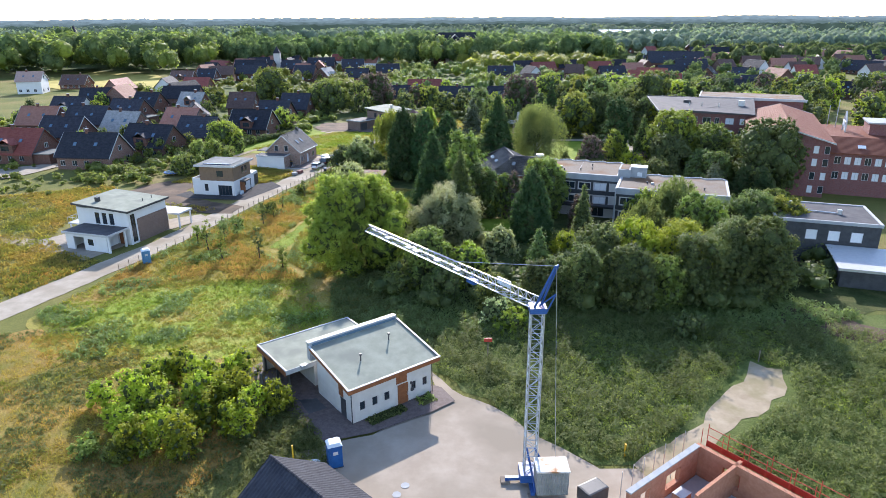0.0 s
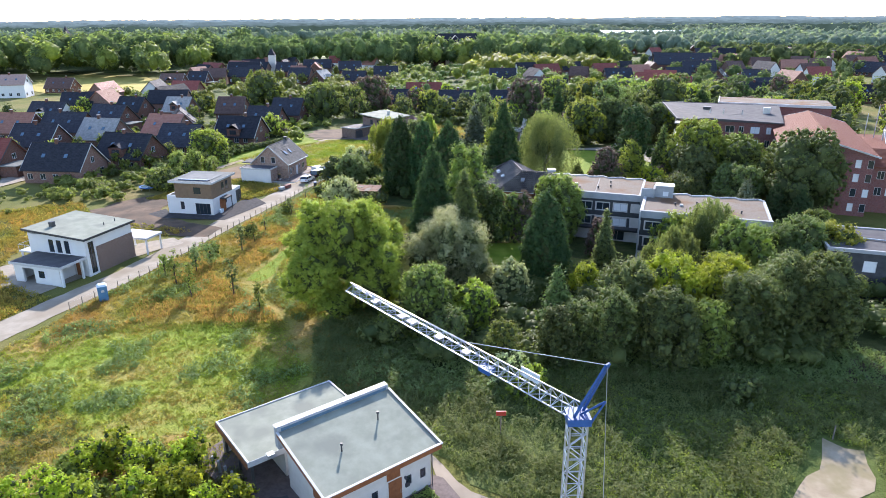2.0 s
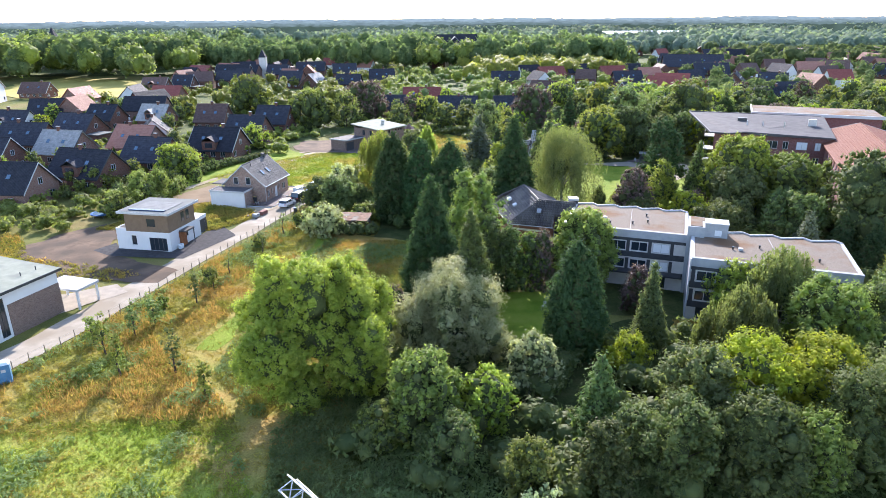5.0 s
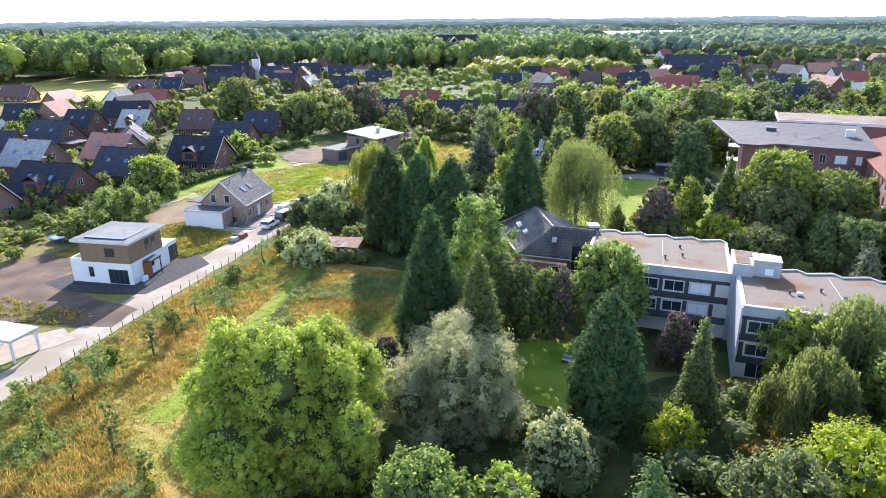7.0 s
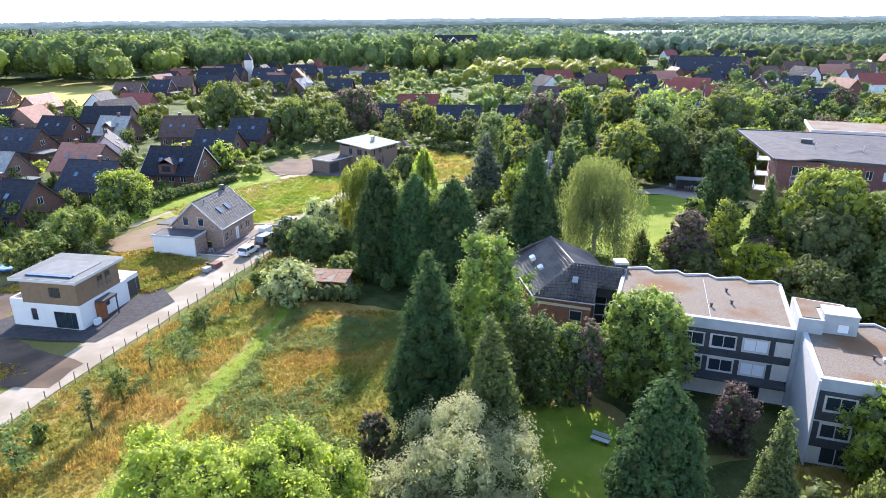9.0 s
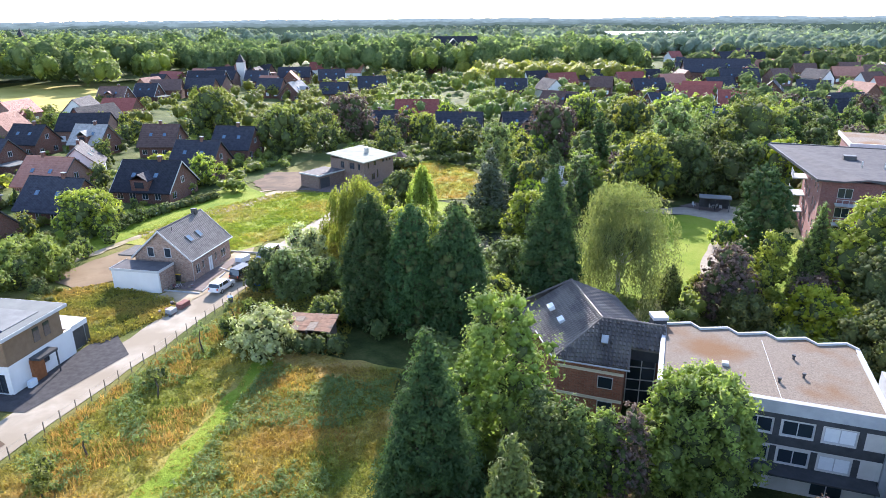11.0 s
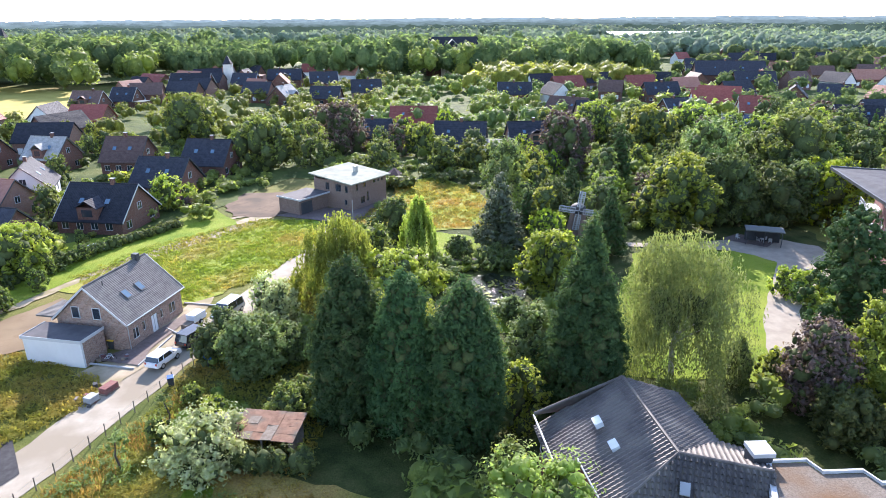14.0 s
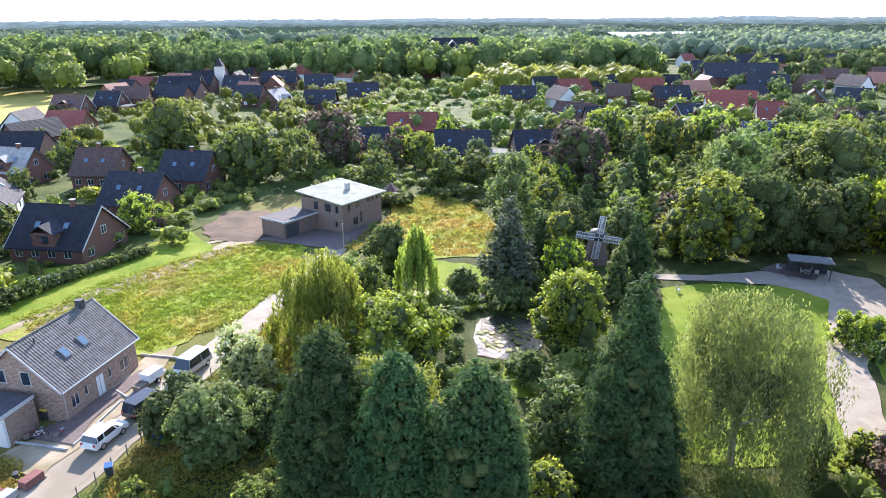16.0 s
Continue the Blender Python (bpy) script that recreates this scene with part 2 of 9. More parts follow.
M["pinkbrick"] = brick_mat("rose_brick", (0.21, 0.105, 0.08), (0.27, 0.145, 0.11), (0.22, 0.17, 0.145), rnd=0.15)
M["mixbrick"] = brick_mat("mottled_pink_brown_brick", (0.23, 0.13, 0.095), (0.42, 0.28, 0.215), (0.34, 0.29, 0.25), 1.6)
M["clinicbrick"] = brick_mat("dark_red_brick", (0.209, 0.0768, 0.0665), (0.257, 0.101, 0.0868), (0.196, 0.13, 0.133))
M["brownbrick"] = brick_mat("grey_brown_brick", (0.182, 0.119, 0.0952), (0.25, 0.169, 0.134), (0.23, 0.175, 0.146))
M["darkwall"] = mat("dark_slate_cladding", (0.035, 0.038, 0.042), (0.06, 0.062, 0.066), 1.0, 0.7, 0.1)
M["r_dark"] = ribbed("anthracite_roof_tiles", (0.026, 0.028, 0.036), (0.045, 0.047, 0.058), 0.30, 0.75, rnd=0.3)
M["r_brown"] = ribbed("brown_roof_tiles", (0.10, 0.062, 0.052), (0.15, 0.095, 0.08), 0.30, 0.65, rnd=0.2)
M["r_red"] = ribbed("faded_red_roof_tiles", (0.27, 0.125, 0.09), (0.34, 0.17, 0.125), 0.30, 0.7, rnd=0.15)
M["r_redd"] = ribbed("deep_red_roof_tiles", (0.20, 0.055, 0.045), (0.26, 0.085, 0.065), 0.30, 0.6, rnd=0.15)
M["r_pink"] = ribbed("pale_pink_roof_tiles", (0.36, 0.24, 0.20), (0.43, 0.30, 0.25), 0.30, 0.7)
M["r_grey"] = ribbed("light_grey_roof_tiles", (0.24, 0.235, 0.225), (0.36, 0.35, 0.33), 0.30, 0.7, rnd=0.1)
M["r_solar"] = mat("solar_roof", (0.015, 0.025, 0.06), (0.03, 0.05, 0.10), 0.8, 0.2, spec=0.7)
M["membrane"] = mat("pale_roof_membrane", (0.157, 0.165, 0.157), (0.202, 0.21, 0.196), 0.5, 0.9, 0.05, c3=(0.147, 0.154, 0.15), scale3=0.25, spec=0.06)
M["yardroof"] = mat("chalky_green_grey_roof_sheet", (0.235, 0.25, 0.198), (0.295, 0.31, 0.25), 0.8, 0.85, 0.05, c3=(0.21, 0.22, 0.182), scale3=0.35, spec=0.08)
M["moss"] = mat("mossy_gravel_roof", (0.125, 0.10, 0.078), (0.205, 0.17, 0.135), 7.0, 0.95, 0.8, c3=(0.145, 0.075, 0.032), scale3=0.17, detail=8.0)
M["greyroof"] = mat("grey_felt_roof", (0.0727, 0.0697, 0.0748), (0.106, 0.102, 0.104), 0.7, 0.8, 0.1, spec=0.12)
M["redroof"] = ribbed("orange_red_roof", (0.152, 0.0528, 0.0327), (0.187, 0.072, 0.0458), 0.35, 0.75, 0.4)
M["concrete"] = mat("pale_concrete", (0.289, 0.303, 0.311), (0.361, 0.371, 0.375), 0.8, 0.85, 0.1)
M["trimwhite"] = mat("white_trim", (0.419, 0.426, 0.433), (0.476, 0.476, 0.476), 2.0, 0.5)
M["trimdark"] = mat("anthracite_metal", (0.045, 0.047, 0.05), (0.06, 0.062, 0.066), 3.0, 0.45)
M["metal"] = mat("galvanised_steel", (0.40, 0.42, 0.44), (0.52, 0.54, 0.56), 3.0, 0.4, metal=0.75)
M["blue"] = mat("blue_paint", (0.02, 0.075, 0.24), (0.03, 0.10, 0.30), 2.0, 0.4)
M["bluebox"] = mat("blue_plastic", (0.0072, 0.07, 0.24), (0.012, 0.091, 0.288), 2.0, 0.45)
M["palebox"] = mat("pale_grey_plastic", (0.55, 0.62, 0.68), (0.62, 0.68, 0.72), 2.0, 0.5)
M["red"] = mat("red_paint", (0.40, 0.04, 0.025), (0.46, 0.06, 0.035), 2.0, 0.5)
M["yellow"] = mat("yellow_paint", (0.70, 0.42, 0.02), (0.75, 0.48, 0.05), 2.0, 0.5)
M["wood"] = mat("oiled_wood", (0.188, 0.065, 0.0228), (0.255, 0.0975, 0.039), 2.5, 0.6, 0.1)
M["oldwood"] = mat("weathered_wood", (0.14, 0.11, 0.085), (0.24, 0.20, 0.16), 3.0, 0.85, 0.2)
M["bark"] = mat("bark", (0.055, 0.042, 0.03), (0.11, 0.09, 0.065), 3.0, 0.95, 0.5)
M["palebark"] = mat("pale_birch_bark", (0.30, 0.27, 0.23), (0.50, 0.47, 0.42), 2.0, 0.9, 0.3)
M["glass"] = glass_mat("window_glass")
M["screen"] = mat("white_roller_blind", (0.66, 0.67, 0.68), (0.72, 0.73, 0.73), 3.0, 0.6)
M["orange"] = mat("orange_hollow_brick", (0.36, 0.15, 0.085), (0.45, 0.21, 0.13), 2.0, 0.85, 0.2)
M["carwhite"] = mat("white_car_paint", (0.70, 0.71, 0.72), (0.74, 0.75, 0.76), 2.0, 0.2, spec=0.6)
M["carblack"] = mat("black_car_paint", (0.012, 0.012, 0.015), (0.02, 0.02, 0.024), 2.0, 0.15, spec=0.7)
M["carsilver"] = mat("silver_car_paint", (0.36, 0.38, 0.40), (0.42, 0.44, 0.46), 2.0, 0.25, metal=0.5)
M["tyre"] = mat("tyre_rubber", (0.015, 0.015, 0.016), (0.03, 0.03, 0.03), 4.0, 0.9)
M["greysheet"] = ribbed("weathered_corrugated_sheet", (0.20, 0.205, 0.19), (0.30, 0.30, 0.28), 0.16, 0.7, 0.8)
M["rustroof"] = mat("rusty_felt_roof", (0.16, 0.085, 0.055), (0.26, 0.15, 0.10), 1.8, 0.9, 0.4, c3=(0.12, 0.10, 0.08), scale3=0.6)
M["glasshouse"] = mat("whitewashed_glass", (0.62, 0.66, 0.70), (0.72, 0.75, 0.78), 0.05, 0.3)
# Inner twig masses: the crown's inner shade is put into their dark colour.
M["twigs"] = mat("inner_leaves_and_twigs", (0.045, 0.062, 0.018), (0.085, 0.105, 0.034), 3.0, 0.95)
M["l_green"] = leaf_mat("broad_leaves", (0.108, 0.145, 0.036), (0.245, 0.275, 0.070), trans=0.48, sat=0.97)
M["l_bright"] = leaf_mat("bright_leaves", (0.158, 0.200, 0.032), (0.325, 0.345, 0.066), trans=0.5, sat=0.98)
M["l_dark"] = leaf_mat("deep_green_leaves", (0.066, 0.099, 0.034), (0.160, 0.190, 0.062), trans=0.44, sat=0.97)
M["l_conifer"] = leaf_mat("conifer_needles", (0.030, 0.062, 0.026), (0.075, 0.125, 0.044), trans=0.32, rough=0.8, spec=0.08)
M["l_conlight"] = leaf_mat("light_conifer_needles", (0.068, 0.108, 0.032), (0.165, 0.20, 0.062), trans=0.38, rough=0.6)
M["l_silver"] = leaf_mat("silver_willow_leaves", (0.22, 0.248, 0.112), (0.54, 0.55, 0.33), trans=0.45, sat=0.95)
M["l_cedar"] = leaf_mat("grey_green_cedar_needles", (0.085, 0.112, 0.07), (0.17, 0.20, 0.135), trans=0.3, rough=0.7)
M["l_purple"] = leaf_mat("purple_beech_leaves", (0.085, 0.058, 0.055), (0.19, 0.135, 0.125), trans=0.35)
M["l_birch"] = leaf_mat("birch_leaves", (0.098, 0.142, 0.046), (0.20, 0.235, 0.095), trans=0.45, sat=0.95)
M["l_willow"] = leaf_mat("weeping_willow_leaves", (0.118, 0.165, 0.034), (0.25, 0.285, 0.072), trans=0.5, sat=1.0)
M["l_yellow"] = leaf_mat("yellow_green_leaves", (0.18, 0.225, 0.022), (0.33, 0.35, 0.045), trans=0.52, sat=1.0)
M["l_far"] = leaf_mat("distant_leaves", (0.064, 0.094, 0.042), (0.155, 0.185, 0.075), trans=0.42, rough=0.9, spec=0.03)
# Leaves far away: air haze is put into the paler, bluer base colour.
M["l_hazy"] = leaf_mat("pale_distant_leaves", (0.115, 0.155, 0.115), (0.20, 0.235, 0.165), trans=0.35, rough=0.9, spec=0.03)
M["g_dry"] = meadow_mat("dry_grass_blades", (0.13, 0.16, 0.035), (0.28, 0.20, 0.055), (0.37, 0.21, 0.07), 0.075, True)
M["g_green"] = meadow_mat("green_grass_blades", (0.155, 0.185, 0.034), (0.275, 0.24, 0.057), (0.36, 0.24, 0.075), 0.10, True)
M["g_weed"] = leaf_mat("grey_green_weeds", (0.098, 0.130, 0.042), (0.205, 0.235, 0.095), trans=0.48, rough=0.7, sat=1.0)
M["g_rust"] = leaf_mat("rusty_dock_stems", (0.25, 0.13, 0.05), (0.31, 0.20, 0.075), trans=0.45, rough=0.8)


# ---- building helpers ----
def thing(name, m, label, category, group="", kind=""):
    ob = new(name)
    ob.empty_display_size = 0.3
    ob.matrix_basis = m
    return tagged(ob, label, category, group, kind)


def mesh_of(bm, name, material, smooth=False):
    me = bpy.data.meshes.new(name)
    bmesh.ops.recalc_face_normals(bm, faces=bm.faces)
    bm.to_mesh(me)
    bm.free()
    me.materials.append(material)
    if smooth:
        me.shade_smooth()
    return me


def part(name, bm, material, parent, label="", smooth=False, m=None):
    """Links a bmesh (or a ready mesh) as one mesh object under a thing or a part."""
    me = mesh_of(bm, name, material, smooth) if isinstance(bm, bmesh.types.BMesh) else bm
    ob = new(name, me)
    ob.parent = parent
    if m is not None:
        ob.matrix_basis = m
    return tagged(ob, label)


def solo(name, bm, material, label, category, group="", kind="", smooth=False, m=None):
    """A thing that is one single mesh."""
    me = mesh_of(bm, name, material, smooth) if isinstance(bm, bmesh.types.BMesh) else bm
    ob = new(name, me)
    if m is not None:
        ob.matrix_basis = m
    return tagged(ob, label, category, group, kind)


def box(bm, x0, y0, z0, x1, y1, z1, m=None):
    vs = [bm.verts.new((x, y, z)) for z in (z0, z1) for x, y in ((x0, y0), (x1, y0), (x1, y1), (x0, y1))]
    for f in ((3, 2, 1, 0), (4, 5, 6, 7), (0, 1, 5, 4), (1, 2, 6, 5), (2, 3, 7, 6), (3, 0, 4, 7)):
        bm.faces.new([vs[i] for i in f])
    if m is not None:
        bmesh.ops.transform(bm, matrix=m, verts=vs)
    return vs


def bx(*a):
    bm = bmesh.new()
    for i in range(0, len(a), 6):
        box(bm, *a[i:i + 6])
    return bm


def bbox_bevel(x0, y0, z0, x1, y1, z1, r=0.05, seg=2):
    bm = bx(x0, y0, z0, x1, y1, z1)
    bmesh.ops.bevel(bm, geom=list(bm.edges), offset=r, segments=seg, affect="EDGES", profile=0.6)
    return bm


def rod(bm, a, b, r, n=6, r2=None):
    """A tapered rod between two points."""
    a, b = Vector(a), Vector(b)
    q = (b - a).to_track_quat("Z", "Y").to_matrix()
    r2 = r if r2 is None else r2
    lo = [bm.verts.new(a + q @ Vector((r * math.cos(k * math.tau / n), r * math.sin(k * math.tau / n), 0))) for k in range(n)]
    hi = [bm.verts.new(b + q @ Vector((r2 * math.cos(k * math.tau / n), r2 * math.sin(k * math.tau / n), 0))) for k in range(n)]
    for k in range(n):
        bm.faces.new((lo[k], lo[(k + 1) % n], hi[(k + 1) % n], hi[k]))
    bm.faces.new(lo[::-1])
    bm.faces.new(hi)


def rods(segs, r, n=6):
    bm = bmesh.new()
    for a, b in segs:
        rod(bm, a, b, r, n)
    return bm


def prism(bm, pts, z0, z1):
    """An upright prism over a plan polygon; z1 may be a height for each corner."""
    tops = z1 if isinstance(z1, (list, tuple)) else [z1] * len(pts)
    lo = [bm.verts.new((x, y, z0)) for x, y in pts]
    hi = [bm.verts.new((p[0], p[1], z)) for p, z in zip(pts, tops)]
    n = len(pts)
    for k in range(n):
        bm.faces.new((lo[k], lo[(k + 1) % n], hi[(k + 1) % n], hi[k]))
    bm.faces.new(lo[::-1])
    bm.faces.new(hi)


def slab(bm, corners, thick):
    """A slab of a thickness below the given 3D corners."""
    hi = [bm.verts.new(c) for c in corners]
    lo = [bm.verts.new((c[0], c[1], c[2] - thick)) for c in corners]
    n = len(hi)
    for k in range(n):
        bm.faces.new((lo[k], lo[(k + 1) % n], hi[(k + 1) % n], hi[k]))
    bm.faces.new(lo[::-1])
    bm.faces.new(hi)


def wall_bm(length, height, thick, holes=(), top=None, y0=0.0):
    """A wall along +x from the origin, its outer face at y0, pierced by holes (x0, z0, x1, z1); one connected skin."""
    bm = bmesh.new()
    xs = sorted({0.0, round(length, 4), *[round(v, 4) for h in holes for v in (h[0], h[2])]} | ({round(top[0], 4)} if top else set()))
    zs = sorted({0.0, round(height, 4), *[round(v, 4) for h in holes for v in (h[1], h[3])]})
    full = [[not any(h[0] < (xa + xb) / 2 < h[2] and h[1] < (za + zb) / 2 < h[3] for h in holes) for za, zb in zip(zs, zs[1:])] for xa, xb in zip(xs, xs[1:])]
    made = {}

    def v(i, k, back):
        key = (i, k, back)
        if key not in made:
            made[key] = bm.verts.new((xs[i], y0 + (thick if back else 0.0), zs[k]))
        return made[key]

    nx, nz = len(xs) - 1, len(zs) - 1
    for i in range(nx):
        for k in range(nz):
            if not full[i][k]:
                continue
            bm.faces.new((v(i, k, 0), v(i + 1, k, 0), v(i + 1, k + 1, 0), v(i, k + 1, 0)))
            bm.faces.new((v(i, k + 1, 1), v(i + 1, k + 1, 1), v(i + 1, k, 1), v(i, k, 1)))
            if i == 0 or not full[i - 1][k]:
                bm.faces.new((v(i, k, 1), v(i, k, 0), v(i, k + 1, 0), v(i, k + 1, 1)))
            if i == nx - 1 or not full[i + 1][k]:
                bm.faces.new((v(i + 1, k, 0), v(i + 1, k, 1), v(i + 1, k + 1, 1), v(i + 1, k + 1, 0)))
            if k == 0 or not full[i][k - 1]:
                bm.faces.new((v(i, k, 1), v(i + 1, k, 1), v(i + 1, k, 0), v(i, k, 0)))
            if (k == nz - 1 and not top) or (k < nz - 1 and not full[i][k + 1]):
                bm.faces.new((v(i, k + 1, 0), v(i + 1, k + 1, 0), v(i + 1, k + 1, 1), v(i, k + 1, 1)))
    if top:
        ap = [bm.verts.new((top[0], y0, top[1])), bm.verts.new((top[0], y0 + thick, top[1]))]
        for i in range(nx):
            bm.faces.new((v(i, nz, 0), v(i + 1, nz, 0), ap[0]))
            bm.faces.new((v(i + 1, nz, 1), v(i, nz, 1), ap[1]))
        bm.faces.new((v(0, nz, 1), v(0, nz, 0), ap[0], ap[1]))
        bm.faces.new((v(nx, nz, 0), v(nx, nz, 1), ap[1], ap[0]))
    return bm


FRAMES = {}


def window(parent, m, w, h, frame_mat, mullions=1, pane_mat=None, name="window"):
    """A window unit: frame with mullions and a pane behind; its origin is the opening's lower left outer corner."""
    key = (round(w, 2), round(h, 2), frame_mat.name, mullions)
    if key not in FRAMES:
        f, n = 0.07, mullions + 1
        cell = (w - f * (n + 1)) / n
        bm = wall_bm(w, h, 0.08, [(f + k * (cell + f), f, f + k * (cell + f) + cell, h - f) for k in range(n)], y0=0.05)
        FRAMES[key] = (mesh_of(bm, name, frame_mat), {})
    me, panes = FRAMES[key]
    ob = part(name, me, frame_mat, parent, m=m)
    pm = pane_mat or M["glass"]
    if pm.name not in panes:
        panes[pm.name] = mesh_of(bx(0.05, 0.085, 0.05, w - 0.05, 0.105, h - 0.05), "pane", pm)
    part("pane", panes[pm.name], pm, ob)
    return ob


def walls(parent, w, d, h, material, t=0.3, openings=(), frame_mat=None, gables=None, name="wall", z=0.0):
    """Four walls of a w by d block with its corner at the origin. openings: side (s, e, n, w), along, sill, width, height, mullions, pane."""
    frame_mat = frame_mat or M["trimwhite"]
    sides = {"s": (w, pose(0, 0, z)), "e": (d, pose(w, 0, z, 0, 0, 90)), "n": (w, pose(w, d, z, 0, 0, 180)), "w": (d, pose(0, d, z, 0, 0, 270))}
    for key, (ln, m) in sides.items():
        hs = [(o[1], o[2], o[1] + o[3], o[2] + o[4]) for o in openings if o[0] == key]
        bm = wall_bm(ln, h, t, hs, gables.get(key) if gables else None)
        if key in "sn":
            for q in bm.verts:      # butt against the side walls
                if q.co.x < 1e-5:
                    q.co.x = t
                elif q.co.x > ln - 1e-5:
                    q.co.x = ln - t
        part(name, bm, material, parent, m=m)
        for o in openings:
            if o[0] == key:
                kind = o[6] if len(o) > 6 else None
                window(parent, m @ pose(o[1], 0, o[2]), o[3], o[4], frame_mat, o[5] if len(o) > 5 else 1, M[kind] if kind else None)


def gable_roof(parent, w, d, eave, ridge, material, over=0.5, along="x", thick=0.18, trim=None):
    """Two roof slopes with tile courses over a block w by d; the ridge runs along x or y."""
    L, W = (w, d) if along == "x" else (d, w)
    half = W / 2
    slope = (ridge - eave) / half
    for sgn in (-1, 1):
        bm = bmesh.new()
        n = max(4, int((half + over) / 0.42))
        prof = []
        for k in range(n):
            a, b = k / n * (half + over), (k + 1) / n * (half + over)
            prof += [(a, ridge - slope * a + thick), (b, ridge - slope * b + thick + 0.035)]
        prof += [(half + over, ridge - slope * (half + over)), (0.0, ridge)]
        va = [bm.verts.new((-over, sgn * y, z)) for y, z in prof]
        vb = [bm.verts.new((L + over, sgn * y, z)) for y, z in prof]
        for k in range(len(prof)):
            j = (k + 1) % len(prof)
            bm.faces.new((va[k], va[j], vb[j], vb[k]))
        bm.faces.new(va)
        bm.faces.new(vb[::-1])
        m = pose(0, half, 0) if along == "x" else pose(half, 0, 0, 0, 0, 90)
        part("roof", bm, material, parent, m=m)
    if trim:
        for x in (-over - 0.06, L + over):
            bm = bmesh.new()
            for sgn in (-1, 1):
                b = half + over
                z = ridge - slope * b
                slab(bm, [(x, 0, ridge + thick + 0.06), (x + 0.06, 0, ridge + thick + 0.06), (x + 0.06, sgn * b, z + thick + 0.1), (x, sgn * b, z + thick + 0.1)], 0.28)
            part("verge_board", bm, trim, parent, m=pose(0, half, 0) if along == "x" else pose(half, 0, 0, 0, 0, 90))
    bm = bmesh.new()
    rod(bm, (-over, 0, ridge + thick), (L + over, 0, ridge + thick), 0.11, 8)
    part("ridge_cap", bm, material, parent, m=pose(0, half, 0) if along == "x" else pose(half, 0, 0, 0, 0, 90))


# ---- numpy mesh helpers for foliage ----
def np_mesh(name, verts, faces, material, second=None, split=0):
    """A mesh from arrays; faces from index split on take the second material."""
    me = bpy.data.meshes.new(name)
    verts, faces = np.asarray(verts, np.float32), np.asarray(faces, np.int32)
    k = faces.shape[1]
    me.vertices.add(len(verts))
    me.vertices.foreach_set("co", verts.ravel())
    me.loops.add(faces.size)
    me.loops.foreach_set("vertex_index", faces.ravel())
    me.polygons.add(len(faces))
    me.polygons.foreach_set("loop_start", np.arange(0, faces.size, k, dtype=np.int32))
    me.polygons.foreach_set("use_smooth", np.ones(len(faces), dtype=bool))
    me.materials.append(material)
    if second is not None:
        me.materials.append(second)
        idx = np.zeros(len(faces), np.int32)
        idx[split:] = 1
        me.polygons.foreach_set("material_index", idx)
    me.update(calc_edges=True)
    return me


def ico(level):
    bm = bmesh.new()
    bmesh.ops.create_icosphere(bm, subdivisions=level, radius=1.0)
    v = np.array([p.co[:] for p in bm.verts])
    bm.verts.index_update()
    f = np.array([[q.index for q in p.verts] for p in bm.faces])
    bm.free()
    return v, f


ICO1, ICO2 = ico(1), ico(2)


def unit(v):
    return v / (np.linalg.norm(v, axis=-1, keepdims=True) + 1e-9)


def leaf_tris(p, nrm, size, rng, aspect=1.6, droop=None):
    """One pointed leaf spray at each point."""
    n = len(p)
    up = rng.normal(size=(n, 3)) if droop is None else droop + 0.25 * rng.normal(size=(n, 3))
    t = unit(np.cross(nrm, np.cross(up, nrm)))
    b = np.cross(nrm, t)
    s = size * rng.uniform(0.6, 1.35, (n, 1))
    v = np.stack([p - t * s * aspect * 0.45 + b * s * 0.5, p + t * s * aspect * 0.6, p - t * s * aspect * 0.45 - b * s * 0.5], 1).reshape(-1, 3)
    return v, np.arange(3 * n).reshape(-1, 3)


OCT_V = np.array(((1, 0, 0), (-1, 0, 0), (0, 1, 0), (0, -1, 0), (0, 0, 1), (0, 0, -1)), float)
OCT_F = np.array(((0, 2, 4), (2, 1, 4), (1, 3, 4), (3, 0, 4), (2, 0, 5), (1, 2, 5), (3, 1, 5), (0, 3, 5)))


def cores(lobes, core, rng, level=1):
    """Uneven inner twig masses, one for each lobe, with shade in their dark colour."""
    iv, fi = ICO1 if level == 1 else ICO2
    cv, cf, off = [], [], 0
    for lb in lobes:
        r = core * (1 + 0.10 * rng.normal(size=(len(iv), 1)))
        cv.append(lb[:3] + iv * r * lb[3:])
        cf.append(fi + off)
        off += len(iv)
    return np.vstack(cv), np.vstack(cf)


